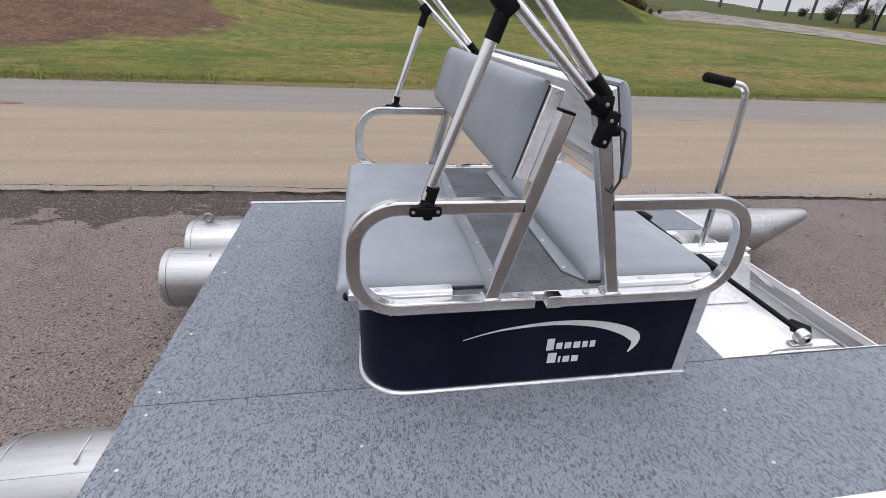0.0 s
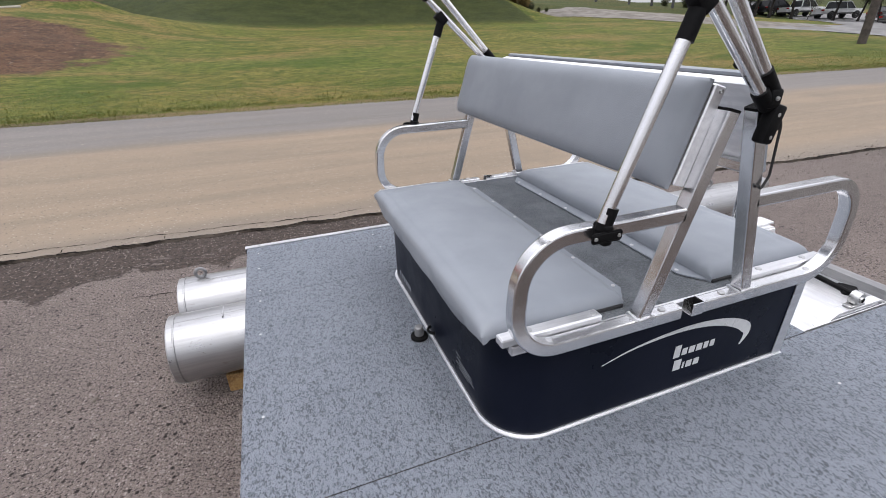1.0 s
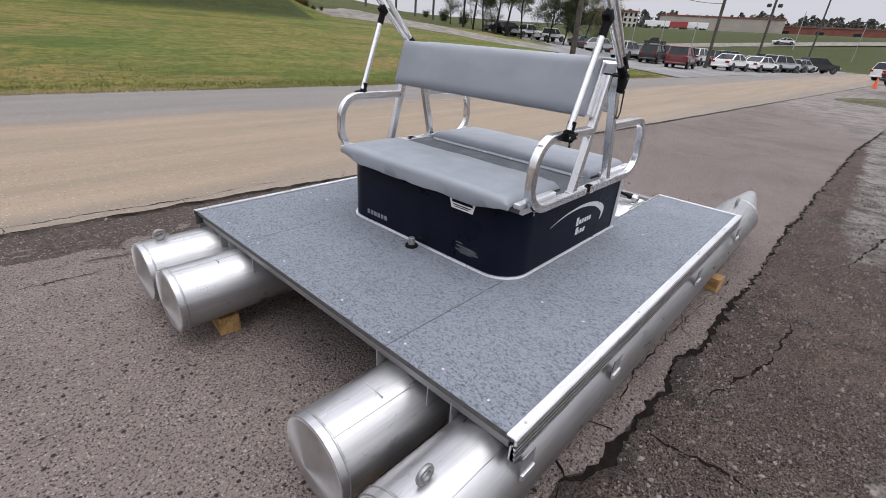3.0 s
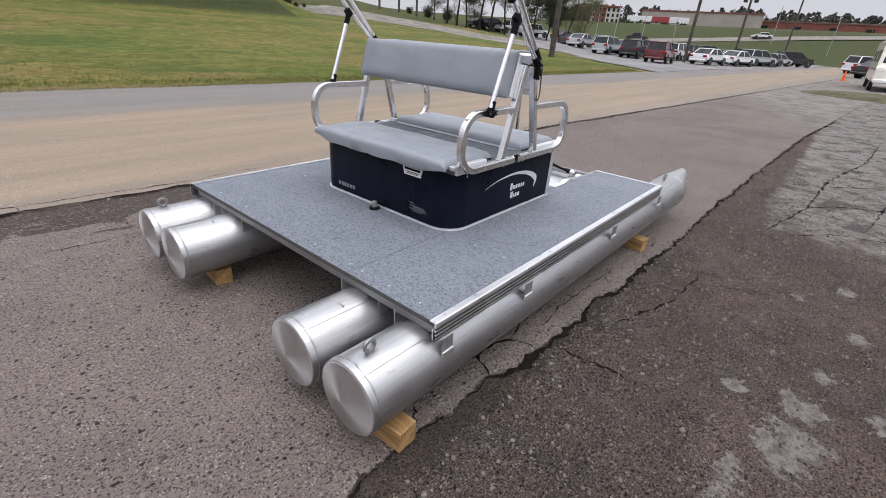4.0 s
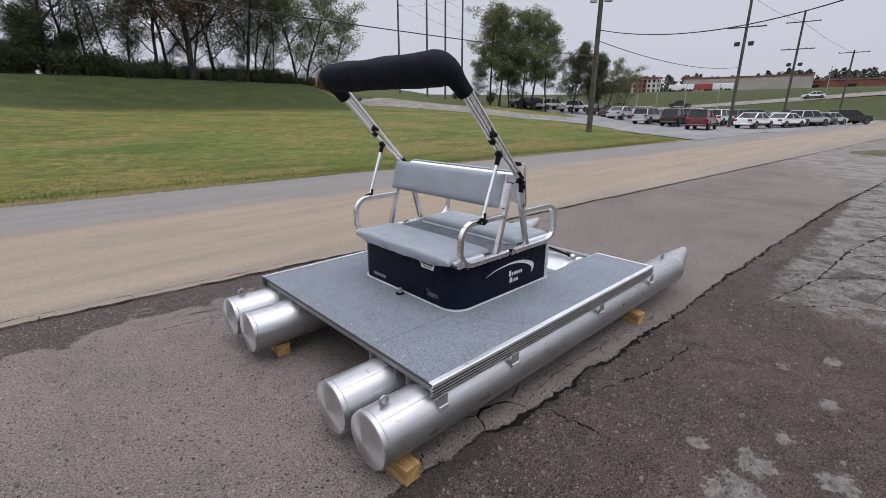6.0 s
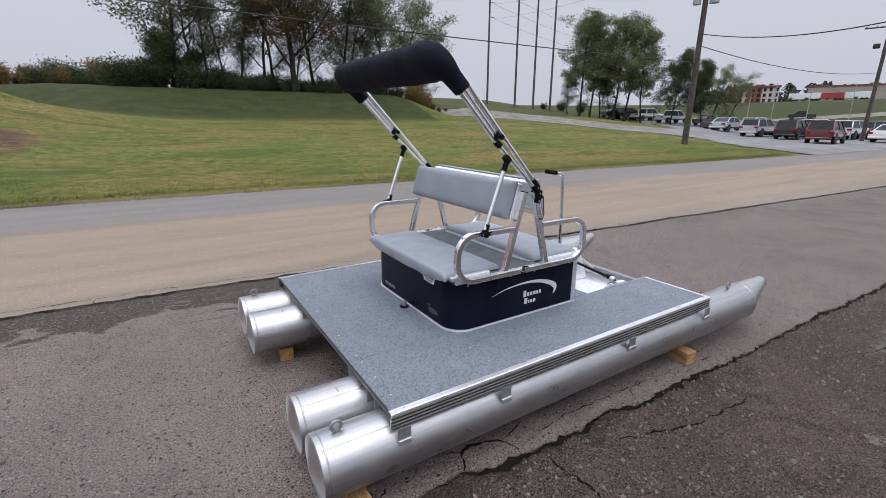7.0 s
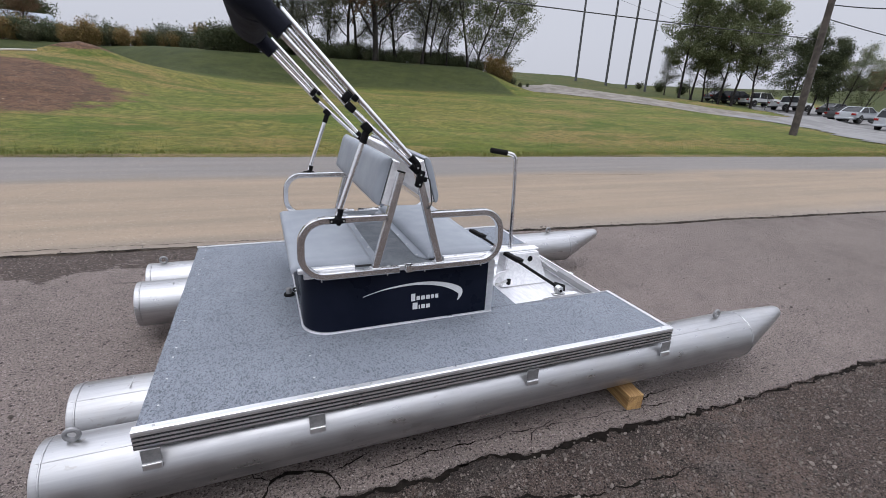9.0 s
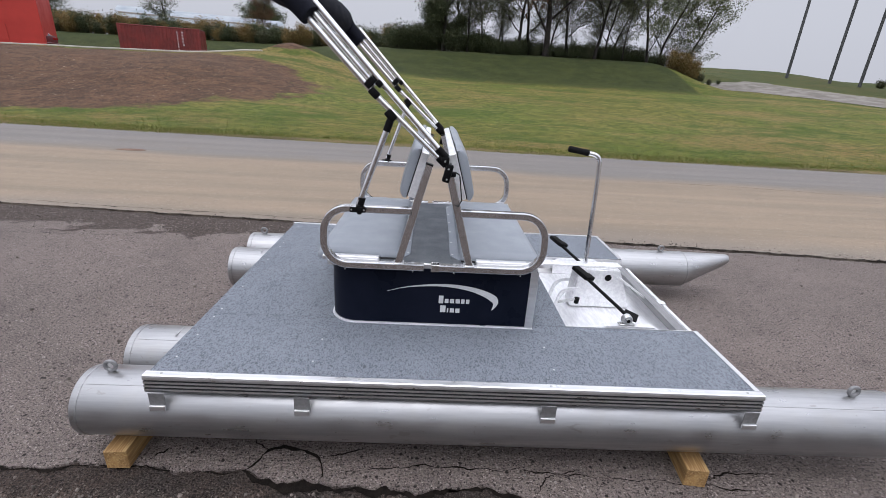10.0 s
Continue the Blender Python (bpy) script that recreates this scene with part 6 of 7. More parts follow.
# ---- poles and cables ----
def utility_pole(x, y, tall, arms, lamps, transformer, label, turn=0.0):
    z = height(x, y)
    ob = thing("utility_pole", label, "utility pole", pose(x, y, z, 0, 0, turn), "utility poles along the road")
    bm = sweep(bmesh.new(), [(0, 0, -0.3), (0, 0, tall * 0.5), (0, 0, tall)], ring_profile(1, 12), sizes=[0.17, 0.14, 0.11])
    part("post", bm, POLE_WOOD, ob, "", 50)
    for h, w in arms:
        bm = boxed(-0.06, 0.06, -w / 2, w / 2, h, h + 0.11, 0.01)
        arm = part("crossarm", bm, POLE_WOOD, ob)
        for k in (-0.46, -0.25, 0.25, 0.46):
            b2 = lathe(bmesh.new(), [(h + 0.11, 0.03, 0, k * w), (h + 0.2, 0.05, 0, k * w), (h + 0.24, 0.02, 0, k * w), (h + 0.25, 0, 0, k * w)], 8, "z")
            part("insulator", b2, TRANSFORMER, arm)
    for s in (-1, 1) if lamps else ():
        bm = boxed(-0.25, 0.2, s * 0.35, s * 0.85, lamps, lamps + 0.4, 0.06) if s > 0 else boxed(-0.25, 0.2, -0.85, -0.35, lamps, lamps + 0.4, 0.06)
        part("floodlight", bm, CABLE, ob, "black floodlight")
    if transformer:
        for yy, r, h in ((-0.42, 0.24, 0.95), (0.4, 0.2, 0.85)):
            b2 = lathe(bmesh.new(), [(transformer, 0, 0, yy), (transformer, r, 0, yy), (transformer + h, r, 0, yy), (transformer + h + 0.1, r * 0.6, 0, yy), (transformer + h + 0.1, 0, 0, yy)], 14, "z")
            can = part("transformer", b2, TRANSFORMER, ob, "grey transformer can", 40)
            for dx in (-0.08, 0.08):
                b3 = lathe(bmesh.new(), [(transformer + h + 0.08, 0.03, dx, yy), (transformer + h + 0.3, 0.02, dx, yy), (transformer + h + 0.31, 0, dx, yy)], 6, "z")
                part("bushing", b3, TRANSFORMER, can)
    return ob


utility_pole(25.3, 13.5, 11.2, ((9.4, 2.4),), 0, 7.3, "leaning-grain timber utility pole with two transformers", 28)
utility_pole(*beyond(47.0, 11.7), 15.6, ((12.6, 3.6), (9.8, 3.4)), 8.1, 0, "timber utility pole with crossarms and floodlights", 15)
utility_pole(*beyond(63.6, 10.9), 13.9, ((12.5, 3.6), (9.3, 3.6)), 7.3, 0, "timber utility pole with crossarms and floodlights", 12)
utility_pole(*beyond(82.2, 8.2), 10.8, ((10.4, 3.8),), 0, 0, "dark timber utility pole with one crossarm", 10)
for x, y, tall in ((45.1, 57.9, 22), (48.5, 55.2, 23), (50.7, 53.4, 23), (52.6, 51.6, 23)):
    z = height(x, y)
    ob = thing("transmission_pole", "tall slim dark transmission pole on the rise", "utility pole", pose(x, y, z), "tall poles on the rise")
    bm = sweep(bmesh.new(), [(0, 0, -0.3), (0, 0, tall)], ring_profile(1, 10), sizes=[0.17, 0.11])
    part("post", bm, POLE_GREY, ob, "", 50)
    for h in (12.5, 14.5, 16.5) if x < 46 else ():
        part("insulator_arm", boxed(0.1, 0.9, -0.05, 0.05, h, h + 0.1, 0.02), TRANSFORMER, ob)
for x, y, tall, r in ((104, 42, 7.5, 0.07), (118, 34, 8.5, 0.07), (98, 34, 6.5, 0.06), (140, 18, 8.0, 0.07), (90, 40, 5.0, 0.06), (130, 6, 7.0, 0.06)):
    ob = part("light_pole", sweep(bmesh.new(), [(x, y, height(x, y) - 0.2), (x, y, height(x, y) + tall)], ring_profile(r, 8)), TRANSFORMER)
    tagged(ob, "slim grey steel light pole", "light pole", "light poles beyond the lot")


def cable(a, b, sag, r, label="black overhead cable between timber poles"):
    a, b = Vector(a), Vector(b)
    pts = [a.lerp(b, k / 24) - Vector((0, 0, sag * 4 * (k / 24) * (1 - k / 24))) for k in range(25)]
    ob = part("overhead_cable", tube(pts, r, 6), CABLE)
    tagged(ob, label, "cable", "overhead cables")


cable((25.2, 13.5, 4.75), (-28, 13.9, 4.95), 0.25, 0.02)
cable((25.4, 13.4, 6.2), (22, -4, 7.6), 1.5, 0.025)
cable((25.4, 13.4, 5.6), (*beyond(47, 11.7), 6.0), 0.6, 0.022)
cable((25.3, 13.5, 9.9), (*beyond(47, 11.7), 12.6), 0.5, 0.012)
cable((*beyond(47, 11.7), 12.6), (*beyond(63.6, 10.9), 12.5), 0.3, 0.014)
cable((*beyond(63.6, 10.9), 12.5), (*beyond(82.2, 8.2), 10.3), 0.3, 0.014)
for k in range(3):
    cable((45.6, 57.6, 12.5 + 4.1 + k * 2.0), (24, 14 + k, 9.2 + k * 0.6), 0.4, 0.01)
    cable((45.6, 57.6, 12.5 + 4.1 + k * 2.0), (140, 90, 20 + 2 * k), 2, 0.015)


# ---- parked vehicles ----
PAINTS = {}


def paint(name, c):
    if name not in PAINTS:
        k = Nodes(name + "_car_paint")
        k.done(k.mix(k.ramp(k.noise(3, 4), 0.35, 0.7, 0, 0.25), c, tuple(v * 0.7 + 0.03 for v in c)), 0.28, 0.0, **{"Coat Weight": 0.6})
        PAINTS[name] = k.mat
    return PAINTS[name]


SHAPES = {
    # lower body outline and cabin outline, along the length and up
    "sedan": (4.7, 1.8, [(-2.35, 0.32), (-2.38, 0.62), (-2.3, 0.95), (-1.5, 1.02), (0.9, 0.98), (2.1, 0.82), (2.35, 0.62), (2.33, 0.3)], [(-1.75, 0.98), (-1.05, 1.42), (0.25, 1.46), (1.15, 0.97)]),
    "suv": (4.65, 1.86, [(-2.3, 0.38), (-2.33, 0.75), (-2.28, 1.08), (0.95, 1.08), (2.1, 0.98), (2.32, 0.72), (2.3, 0.36)], [(-2.22, 1.06), (-1.95, 1.66), (0.15, 1.72), (1.1, 1.07)]),
    "pickup": (5.6, 1.95, [(-2.8, 0.5), (-2.82, 1.05), (0.0, 1.08), (1.6, 1.1), (2.65, 1.02), (2.8, 0.75), (2.78, 0.45)], [(-0.95, 1.06), (-0.8, 1.82), (0.75, 1.84), (1.5, 1.09)]),
}


def car(shape, colour, name_colour, x, y, turn, z=None):
    length, width, body, cabin = SHAPES[shape]
    kind_name = {"sedan": "car", "suv": "car", "pickup": "pickup_truck"}[shape]
    ob = thing(kind_name, "%s %s parked on the asphalt" % (name_colour, {"sedan": "sedan car", "suv": "sport utility car", "pickup": "pickup truck"}[shape]), kind_name.split("_")[0], pose(x, y, (height(x, y) + 0.07) if z is None else z, 0, 0, turn), "parked vehicles")
    mat = paint(name_colour, colour)
    bm = extruded(body, width, lambda a, b, d: Vector((a, d - width / 2, b)))
    bmesh.ops.bevel(bm, geom=[e for e in bm.edges if abs(e.verts[0].co.y - e.verts[1].co.y) < 0.01], offset=0.17, segments=4, affect="EDGES")
    shell = part("body", bm, mat, ob, "", 35)
    # glasshouse, narrower at the roof
    bm = bmesh.new()
    rows = []
    for a, b in cabin:
        inset = 0.07 if b < 1.2 else 0.21
        rows.append((bm.verts.new((a, -width / 2 + inset, b)), bm.verts.new((a, width / 2 - inset, b))))
    for r0, r1 in zip(rows, rows[1:]):
        bm.faces.new((r0[0], r0[1], r1[1], r1[0]))
    bm.faces.new([r[0] for r in rows])
    bm.faces.new([r[1] for r in reversed(rows)])
    bmesh.ops.recalc_face_normals(bm, faces=bm.faces)
    glass = part("window", bm, GLASS_DARK, ob)
    (x0, z0), (x1, z1), (x2, z2), (x3, z3) = cabin
    bm = boxed(x1 - 0.02, x2 + 0.06, -width / 2 + 0.19, width / 2 - 0.19, max(z1, z2) - 0.05, max(z1, z2) + 0.03, 0.03, 2)
    part("roof", bm, mat, ob)
    for s in (-1, 1):
        for (ax, az), (cx, cz) in (((x0, z0), (x1, z1)), ((x3, z3), (x2, z2)), (((x0 + x3) / 2 + 0.1, z0), ((x1 + x2) / 2 + 0.1, z1))):
            part("pillar", sweep(bmesh.new(), [(ax, s * (width / 2 - 0.075), az - 0.02), (cx, s * (width / 2 - 0.20), cz)], square_profile(0.10, 0.05, 0.006)), mat, ob)
    for wx in (-length * 0.3, length * 0.31):
        for s in (-1, 1):
            r = 0.33 if shape == "sedan" else 0.37
            bm = lathe(bmesh.new(), [(s * (width / 2 - 0.2), 0, wx, r), (s * (width / 2 - 0.2), r, wx, r), (s * (width / 2 + 0.0), r, wx, r), (s * (width / 2 + 0.02), r * 0.92, wx, r), (s * (width / 2 + 0.02), r * 0.66, wx, r)], 18, "y")
            wheel = part("wheel", bm, TYRE, ob, "", 40)
            bm = lathe(bmesh.new(), [(s * (width / 2 + 0.012), r * 0.66, wx, r), (s * (width / 2 - 0.01), r * 0.5, wx, r), (s * (width / 2 + 0.005), 0.06, wx, r), (s * (width / 2 + 0.01), 0, wx, r)], 14, "y")
            part("rim", bm, RIM, wheel, "", 40)
    for s in (-1, 1):
        zt = body[2][1] - 0.16
        yy = sorted((s * (width / 2 - 0.06), s * (width / 2 - 0.4)))
        part("tail_lamp", boxed(-length / 2 - 0.04, -length / 2 + 0.1, *yy, zt - 0.1, zt + 0.08, 0.02), LAMP_RED, ob)
        part("headlight", boxed(length / 2 - 0.2, length / 2 - 0.02, *yy, 0.62, 0.76, 0.03), LAMP_CLEAR, ob)
    for wx in (-length * 0.3, length * 0.31):
        for s in (-1, 1):
            r = 0.40 if shape == "sedan" else 0.45
            arch = lathe(bmesh.new(), [(s * (width / 2 - 0.15), r * 0.9, wx, r - 0.06), (s * (width / 2 + 0.006), r, wx, r - 0.06), (s * (width / 2 + 0.006), 0.0, wx, r - 0.06)], 20, "y")
            part("wheel_arch", arch, TYRE, ob, "", 40)
    part("side_sill", boxed(-length * 0.18, length * 0.2, -width / 2 - 0.004, width / 2 + 0.004, body[0][1] - 0.02, body[0][1] + 0.1, 0.02), CABLE, ob)
    part("bumper", boxed(-length / 2 - 0.06, -length / 2 + 0.1, -width / 2 + 0.08, width / 2 - 0.08, 0.34, 0.5, 0.04), CABLE if shape == "pickup" else mat, ob)
    return ob


SILVER, BLACK, RED, WHITE, BLUE, GREY = (0.42, 0.44, 0.46), (0.012, 0.013, 0.015), (0.11, 0.012, 0.015), (0.75, 0.76, 0.77), (0.04, 0.1, 0.3), (0.12, 0.125, 0.13)
LOT_CARS = [
    ("sedan", SILVER, "silver", 48.3, 22.7, 205), ("suv", SILVER, "silver", 46.7, 19.0, 205), ("suv", BLACK, "black", 45.7, 16.0, 210), ("suv", RED, "dark red", 44.5, 13.2, 212),
    ("suv", WHITE, "white", 51.7, 13.9, 208), ("sedan", WHITE, "white", 47.6, 9.9, 205), ("sedan", GREY, "grey", 54, 21.0, 205), ("suv", BLACK, "black", 54.5, 17.5, 205), ("sedan", WHITE, "white", 57, 15.5, 25),
    ("sedan", GREY, "grey", 54.5, 11.3, 200), ("suv", SILVER, "silver", 58.1, 7.7, 200), ("sedan", BLACK, "black", 60.5, 10.5, 30), ("sedan", GREY, "grey", 61.5, 7.4, 200), ("suv", BLACK, "black", 68.4, 5.6, 190),
    ("sedan", WHITE, "white", 66.5, 8.6, 20), ("sedan", WHITE, "white", 78, 6.9, 20), ("suv", GREY, "grey", 63, 13.5, 30), ("sedan", SILVER, "silver", 67, 12.0, 205), ("sedan", RED, "dark red", 71, 9.5, 200), ("suv", WHITE, "white", 60, 19, 30), ("sedan", BLACK, "black", 50.8, 24.5, 30),
    ("sedan", GREY, "grey", 52.5, 19.6, 205), ("sedan", SILVER, "silver", 50.5, 17.6, 208), ("sedan", BLACK, "black", 49.3, 14.6, 206), ("suv", GREY, "grey", 55.5, 13.2, 205), ("sedan", SILVER, "silver", 57.0, 9.6, 203),
    ("suv", BLACK, "black", 61.5, 9.2, 202), ("sedan", SILVER, "silver", 64.5, 6.9, 202), ("suv", SILVER, "silver", 57.5, 24.0, 205), ("sedan", WHITE, "white", 52.8, 8.6, 204),
    ("pickup", WHITE, "white", 58.0, 34.6, 195), ("pickup", WHITE, "white", 57.4, 38.0, 195), ("suv", BLACK, "black", 56.2, 40.0, 195), ("sedan", BLACK, "black", 55.0, 41.5, 195), ("sedan", GREY, "grey", 60.0, 31.0, 200),
    ("suv", WHITE, "white", 65.6, -1.2, 195), ("sedan", GREY, "grey", 59.6, -2.6, 195), ("sedan", BLACK, "black", 52.0, -2.3, 195),
]
for shape, colour, name_colour, x, y, turn in LOT_CARS:
    car(shape, colour, name_colour, *(beyond(x, y, 1.03 if name_colour == "dark red" else 1.13 if y < 27 else 1.18) if y > 4 else (x, y)), math.degrees(math.atan2(y + 1, x + 1)) - 27 + (turn - 204) * (2.0 if 190 <= turn <= 215 else 0.1), None if y > 4 else 0.0)
for shape, colour, name_colour, x, y, turn in ((sh, c, n, 154 - 0.42 * yy, yy, 113) for sh, c, n, yy in (("sedan", WHITE, "white", 21), ("suv", SILVER, "silver", -9), ("pickup", BLACK, "black", 48))):
    car(shape, colour, name_colour, x, y, turn, height(x, y) + 0.08)


def motorhome(x, y, turn):
    ob = thing("motorhome", "cream motorhome with dark windows and a blue stripe", "motorhome", pose(x, y, 0, 0, 0, turn) @ Matrix.Scale(0.78, 4))
    shell, stripe = paint("cream", (0.66, 0.63, 0.56)), paint("blue stripe", (0.05, 0.09, 0.2))
    out = [(-4.6, 0.55), (-4.6, 2.9), (-4.4, 3.05), (2.6, 3.05), (3.1, 2.85), (3.6, 1.55), (4.1, 1.35), (4.2, 0.55)]
    bm = extruded(out, 2.4, lambda a, b, d: Vector((a, d - 1.2, b)))
    bmesh.ops.bevel(bm, geom=list(bm.edges), offset=0.06, segments=2, affect="EDGES")
    body = part("body", bm, shell, ob, "", 35)
    for s in (-1, 1):
        yy = sorted((s * 1.198, s * 1.212))
        for a, b in ((-4.0, -2.8), (-1.9, -0.5), (0.6, 1.6), (2.2, 2.95)):
            part("window", boxed(a, b, *yy, 1.7, 2.4, 0.005), GLASS_DARK, ob)
        part("stripe", boxed(-4.5, 4.0, *yy, 1.22, 1.34, 0.002), stripe, ob)
        for wx in (-2.6, 2.9):
            bm = lathe(bmesh.new(), [(s * 1.0, 0, wx, 0.42), (s * 1.0, 0.42, wx, 0.42), (s * 1.2, 0.42, wx, 0.42), (s * 1.21, 0.26, wx, 0.42), (s * 1.19, 0, wx, 0.42)], 18, "y")
            part("wheel", bm, TYRE, ob, "", 40)
    bm = sweep(bmesh.new(), [(3.16, 0, 2.62), (3.56, 0, 1.66)], square_profile(0.02, 2.0, 0.005), side=(1, 0, 0.4))
    part("windscreen", bm, GLASS_DARK, ob)
    part("bumper", boxed(4.15, 4.35, -1.15, 1.15, 0.5, 0.75, 0.05), WHITE_VINYL, ob)
    part("roof_unit", boxed(-1.5, -0.6, -0.4, 0.4, 3.05, 3.3, 0.05), WHITE_VINYL, ob)


motorhome(33.6, -2.1, 182)

bm = lathe(bmesh.new(), [(0.03, 0.15, 0, 0), (0.7, 0.035, 0, 0), (0.71, 0, 0, 0)], 16, "z")
cone = thing("traffic_cone", "orange plastic traffic cone on the lot", "traffic cone", pose(41.7, 0.0, 0.0) @ Matrix.Scale(0.9, 4))
ORANGE = plain("orange_plastic", (0.75, 0.12, 0.02), (0.6, 0.09, 0.02), 10, 0.5)
part("body", bm, ORANGE, cone, "", 40)
part("base", boxed(-0.2, 0.2, -0.2, 0.2, 0, 0.035, 0.01), ORANGE, cone)

bm = bmesh.new()
bmesh.ops.create_grid(bm, x_segments=30, y_segments=14, size=1)
for v in bm.verts:
    d = max(0.0, 1 - (v.co.x ** 2 + v.co.y ** 2)) * (1 + 0.3 * noise.noise(v.co * 4))
    v.co = Vector((24.4 + v.co.x * 2.3, -2.2 + v.co.y * 3.2, -0.02 + 0.14 * min(1, d * 2.2)))
isle = part("grass_island", bm, plain("dry_grass_tuft", (0.085, 0.072, 0.028), (0.045, 0.044, 0.016), 3, 0.95, depth=0.03))
tagged(isle, "low island of dry grass in the lot", "grass", kind="structure")

# ---- buildings ----
BRICK_RED = plain("dull_red_brick", (0.22, 0.075, 0.055), (0.16, 0.06, 0.045), 0.4, 0.9, depth=0.01)
PALE_WALL = plain("pale_render", (0.55, 0.52, 0.47), (0.46, 0.43, 0.39), 0.3, 0.9)
BEIGE_WALL = plain("beige_metal_cladding", (0.36, 0.32, 0.28), (0.3, 0.27, 0.24), 0.2, 0.7)
GREY_ROOF = plain("grey_metal_roof", (0.30, 0.33, 0.36), (0.22, 0.25, 0.28), 0.5, 0.5, 0.2)
CONTAINER_RED = plain("red_painted_steel", (0.2, 0.025, 0.022), (0.14, 0.02, 0.018), 0.8, 0.5)
BARN_RED = plain("bright_red_cladding", (0.5, 0.035, 0.025), (0.42, 0.03, 0.022), 0.5, 0.6)


def facing(x, y, turn):
    return pose(x, y, height(x, y) - 0.3, 0, 0, turn)


def hotel():
    ob = thing("hotel_building", "four-storey red and cream hotel on the far slope", "building", pose(181, 81, 6.2, 0, 0, -62))
    part("wall", boxed(-7.5, 7.5, 0, 12, 0, 7.2, 0.05), PALE_WALL, ob)
    for x0 in (-7.6, -1.8):
        part("brick_bay", boxed(x0, x0 + 4.2, -0.35, 0.2, 0, 7.0, 0.05), BRICK_RED, ob)
    part("parapet", boxed(-7.8, 7.8, -0.5, 12.2, 7.2, 7.8, 0.05), BRICK_RED, ob)
    for f in range(4):
        for c in range(9):
            x, proud = -6.9 + c * 1.7, -0.42 if (-7.6 < -6.9 + c * 1.7 < -3.4 or -1.8 < -6.9 + c * 1.7 < 2.4) else -0.07
            part("window", boxed(x - 0.4, x + 0.4, proud, proud + 0.1, 0.6 + f * 1.75, 1.7 + f * 1.75, 0), GLASS_DARK, ob)


hotel()


def shed(name, label, x, y, turn, w, d, h, wall, band, doors):
    ob = thing(name, label, "building", facing(x, y, turn))
    part("wall", boxed(-w / 2, w / 2, 0, d, 0, h, 0.03), wall, ob)
    part("parapet", boxed(-w / 2 - 0.2, w / 2 + 0.2, -0.2, d + 0.2, h, h + band[1], 0.03), band[0], ob)
    for k in range(doors):
        xx = -w / 2 + (k + 0.7) * w / (doors + 0.4)
        part("door", boxed(xx - 1.2, xx + 1.2, -0.08, 0.1, 0.3, 3.0, 0.02), GLASS_DARK, ob)
    for k in range(int(w / 6)):
        xx = -w / 2 + 3 + k * 6
        part("pilaster", boxed(xx - 0.15, xx + 0.15, -0.12, 0.05, 0, h - 0.05, 0.01), wall, ob)
    return ob


shed("warehouse", "long beige warehouse with a red parapet", 209, 53, -76, 42, 30, 6.0, BEIGE_WALL, (BRICK_RED, 0.5), 0)
shed("brick_building", "long low red brick building on the far slope", 222, 12, -86, 56, 25, 4.2, BRICK_RED, (plain("brown_coping", (0.16, 0.1, 0.08), None, 0.5, 0.8), 0.5), 5)
for x, y, c, n in ((184, 66.5, WHITE, "white"), (186, 61, (0.3, 0.03, 0.03), "red"), (188, 55, WHITE, "white")):
    ob = thing("semi_trailer", n + " semi-trailer parked by the warehouse", "trailer", pose(x, y, height(x, y), 0, 0, 100), "trailers by the warehouse")
    part("box", boxed(-4.2, 4.2, -1.25, 1.25, 0.8, 2.7, 0.05), paint(n + " trailer", c), ob)
    for wx in (-3.2, -2.2):
        part("wheel", lathe(bmesh.new(), [(-1.3, 0, wx, 0.5), (-1.3, 0.5, wx, 0.5), (1.3, 0.5, wx, 0.5), (1.3, 0, wx, 0.5)], 12, "y"), TYRE, ob)
    part("landing_leg", boxed(2.2, 2.4, -0.8, 0.8, 0, 0.95, 0), CABLE, ob)


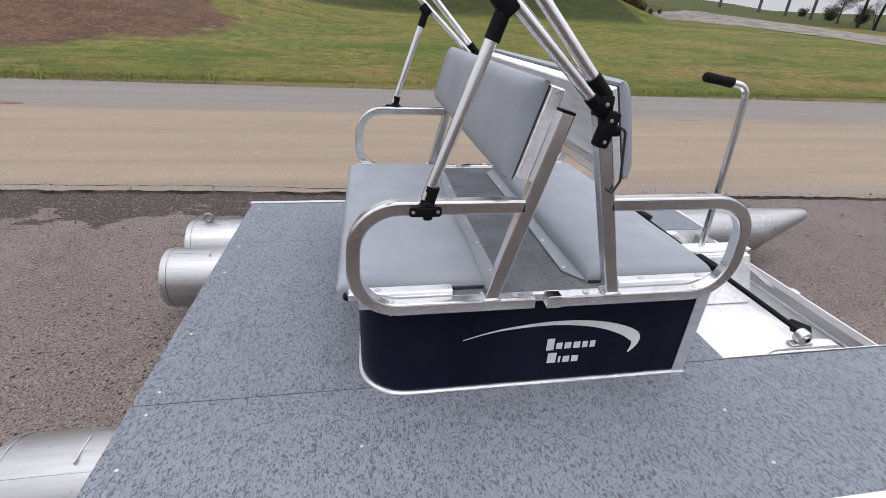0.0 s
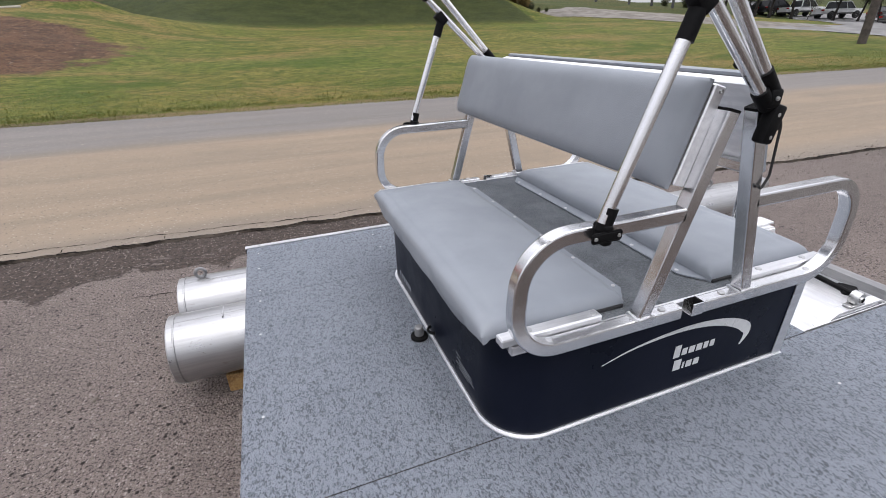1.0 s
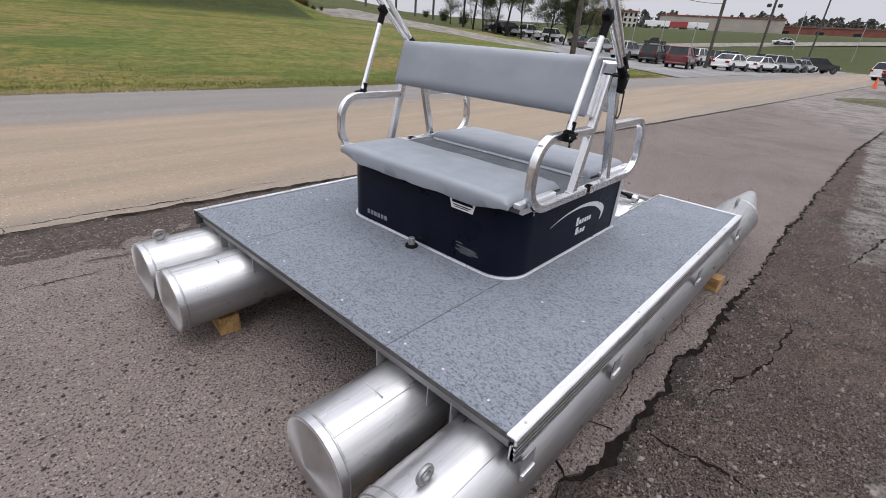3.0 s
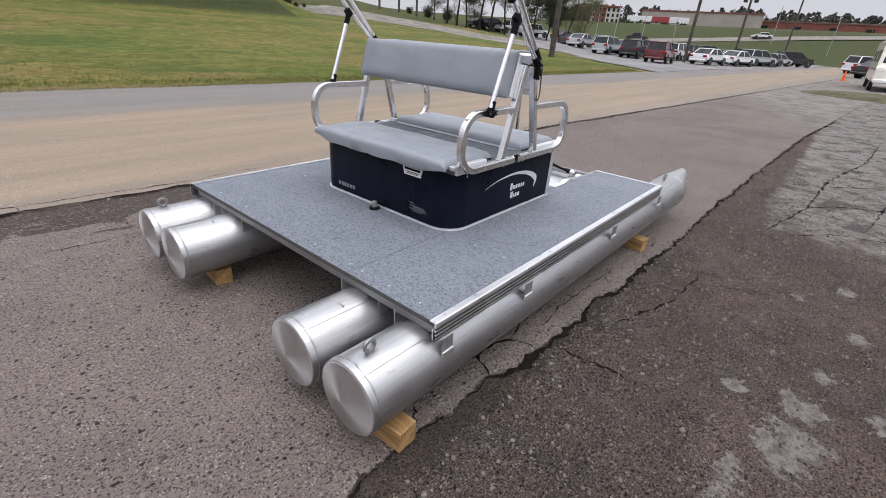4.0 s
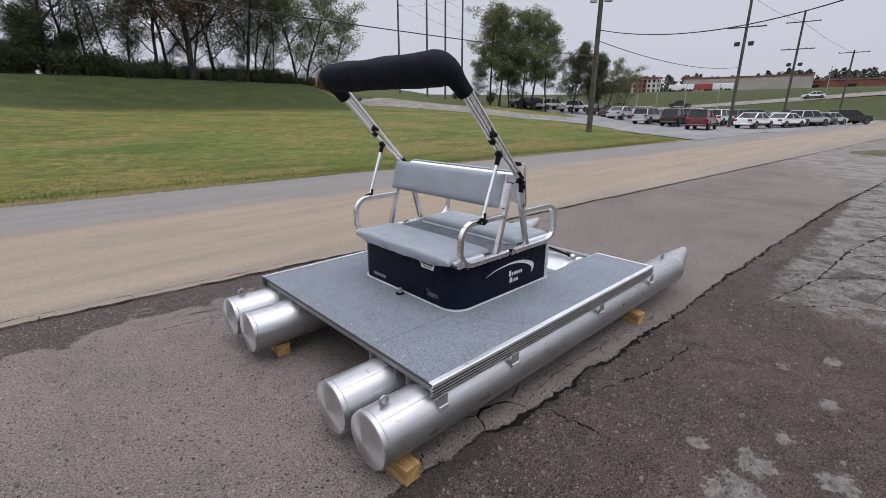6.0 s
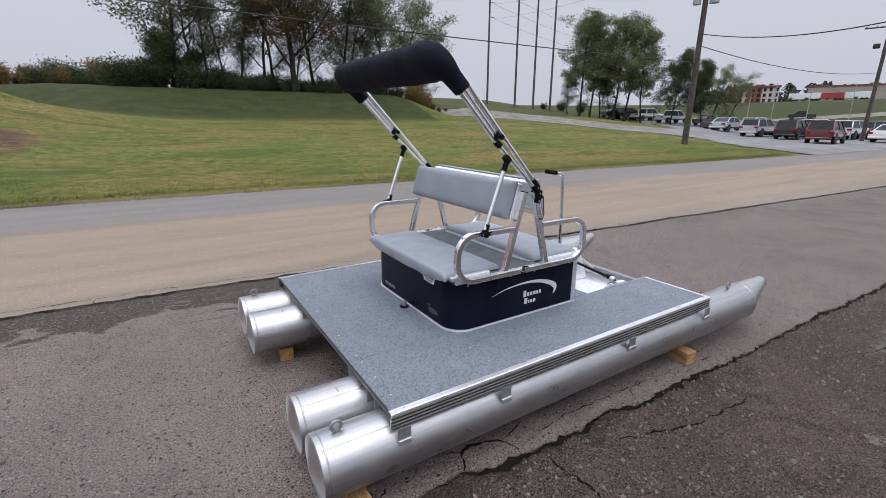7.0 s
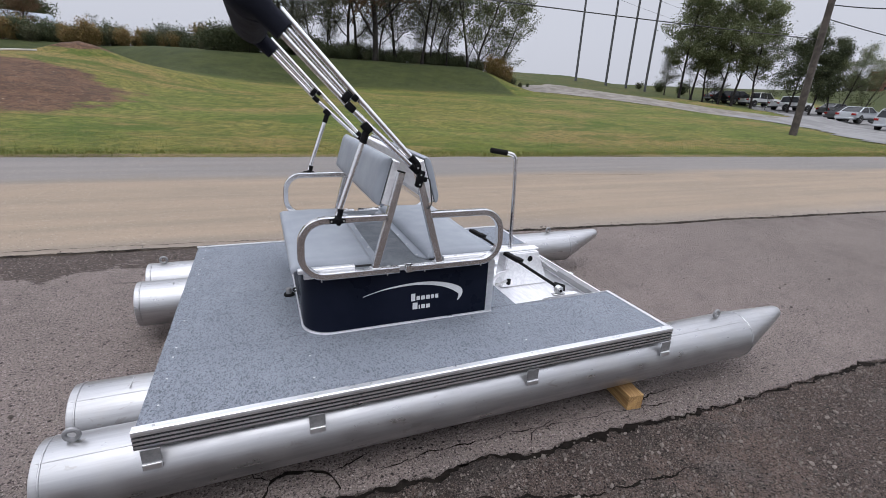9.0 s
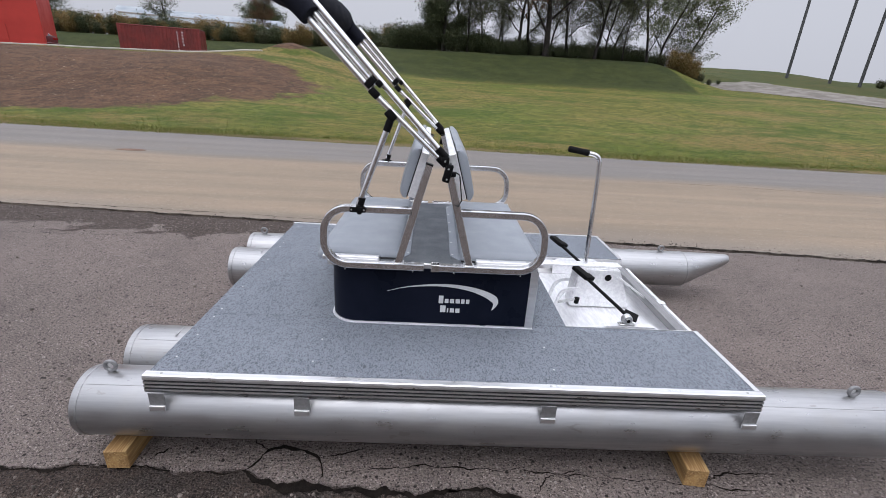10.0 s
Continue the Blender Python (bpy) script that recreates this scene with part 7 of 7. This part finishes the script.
def container(x, y, turn):
    z = height(x, y)
    ob = thing("shipping_container", "dark red corrugated steel shipping container on the rise", "container", pose(x, y, z - 0.3, 0, 0, turn))
    L, W, H = 6.06, 2.44, 2.59
    bm = bmesh.new()
    n = 44
    for s in (-1, 1):
        prev = None
        for k in range(n * 2 + 1):
            xx = -L / 2 + 0.1 + (L - 0.2) * k / (n * 2)
            yy = s * (W / 2 - (0.036 if (k // 2) % 2 else 0.0))
            pair = (bm.verts.new((xx, yy, 0.15)), bm.verts.new((xx, yy, H - 0.1)))
            if prev:
                bm.faces.new((prev[0], pair[0], pair[1], prev[1]))
            prev = pair
    part("corrugated_side", bm, CONTAINER_RED, ob)
    part("roof", boxed(-L / 2, L / 2, -W / 2, W / 2, H - 0.1, H, 0.02), CONTAINER_RED, ob)
    part("floor_frame", boxed(-L / 2, L / 2, -W / 2, W / 2, 0, 0.15, 0.02), CONTAINER_RED, ob)
    for sx in (-1, 1):
        part("end_wall", boxed(min(sx * L / 2, sx * (L / 2 - 0.06)), max(sx * L / 2, sx * (L / 2 - 0.06)), -W / 2 + 0.1, W / 2 - 0.1, 0.15, H - 0.1, 0.01), CONTAINER_RED, ob)
        for sy in (-1, 1):
            part("corner_post", boxed(*sorted((sx * (L / 2 + 0.004), sx * (L / 2 - 0.12))), *sorted((sy * (W / 2 + 0.004), sy * (W / 2 - 0.12))), 0, H + 0.005, 0.01), CONTAINER_RED, ob)
    bm = bmesh.new()
    for r in range(7):
        block(bm, 1.28, 1.33, -W / 2 - 0.012, -W / 2 - 0.008, 2.15 - r * 0.22, 2.27 - r * 0.22, 0)
        if r < 5:
            block(bm, 1.62, 1.78 - 0.04 * (r % 2), -W / 2 - 0.012, -W / 2 - 0.008, 2.2 - r * 0.24, 2.27 - r * 0.24, 0)
    part("marking", bm, WHITE_VINYL, ob, "white bars of container markings")


container(-22.3, 41.2, 15)
ob = thing("red_shed", "bright red metal shed behind the earth heap", "building", pose(-30.8, 34.0, height(-28, 34) - 0.5, 0, 0, 30))
part("wall", boxed(-3.5, 3.2, 0, 6, 0, 6.2, 0.02), BARN_RED, ob)
part("roof", extruded([(-0.4, 6.15), (3.0, 7.7), (6.4, 6.15), (6.4, 6.3), (3.0, 7.85), (-0.4, 6.3)], 7.1, lambda a, b, d: Vector((-3.7 + d, a, b))), GREY_ROOF, ob)
part("door", boxed(-1.5, 1.2, -0.05, 0.06, 0, 2.6, 0.01), BARN_RED, ob)
ob = thing("long_building", "long low building with pale grey metal roof", "building", pose(-31.0, 68.0, 6.2, 0, 0, 24))
part("wall", boxed(-10, 10, 0, 9, -3.0, 1.6, 0.02), BEIGE_WALL, ob)
part("roof", extruded([(-0.5, 0.9), (0.3, 1.7), (2.2, 2.4), (4.5, 2.7), (6.8, 2.4), (8.7, 1.7), (9.5, 0.9)], 20.8, lambda a, b, d: Vector((-10.4 + d, a, b))), GREY_ROOF, ob, "", 30)
car("suv", BLUE, "blue", -34.2, 53.2, 150, height(-34.2, 53.2))
car("sedan", RED, "dark red", -30.6, 37.0, 160, height(-30.6, 37.0) + 0.3)
bm = sweep(bmesh.new(), [(x, 27.3 + 0.04 * x, height(x, 27.3 + 0.04 * x) + 0.05) for x in np.arange(-34, -8.2, 1.0)], square_profile(0.12, 0.08, 0.02))
kerb = part("concrete_kerb", bm, PALE_WALL)
tagged(kerb, "pale concrete kerb above the earth heap", "kerb")


# ---- far woods ----
def far_woods():
    rg = random.Random(31)
    verts, faces = [], []
    for i in range(520):
        az = radians(rg.uniform(62, 118))
        d = rg.uniform(300, 400)
        x, y = math.sin(az) * d, math.cos(az) * d
        z = 9 + 12 * smooth_step((d - 300) / 90) + 3.5 * noise.noise((az * 9, 1, 1)) + 2.0 * noise.noise((az * 31, 4, 1))
        wide, tall = rg.uniform(2.6, 5.0), rg.uniform(4.5, 8.0)
        for _ in range(110):
            u, w, h = rg.gauss(0, 0.42), rg.gauss(0, 0.42), rg.random()
            f = math.sqrt(max(0.05, 1 - (2 * h - 0.9) ** 2)) if h > 0.45 else 1.0
            c = Vector((x + u * wide * f, y + w * wide * f, z - 2 + tall * h))
            a = Vector((rg.gauss(0, 1), rg.gauss(0, 1), rg.gauss(0, 1))).normalized()
            b = a.cross(Vector((rg.gauss(0, 1), rg.gauss(0, 1), rg.gauss(0, 1)))).normalized()
            s, n = rg.uniform(0.5, 1.2), len(verts)
            verts += [c - a * s, c + b * s * 0.7, c + a * s, c - b * s * 0.7]
            faces.append((n, n + 1, n + 2, n + 3))
    ob = raw("far_woods", verts, faces, LEAF_FAR)
    tagged(ob, "far wooded hill in autumn colours greyed by painted haze", "woods", kind="stuff")


far_woods()
for i in range(9):
    x, y = 172 + rng.uniform(-3, 3), 74 - i * rng.uniform(1.5, 3.4)
    bush(1, x, y, rng.uniform(0.3, 0.6), "shrubs on the far slope")
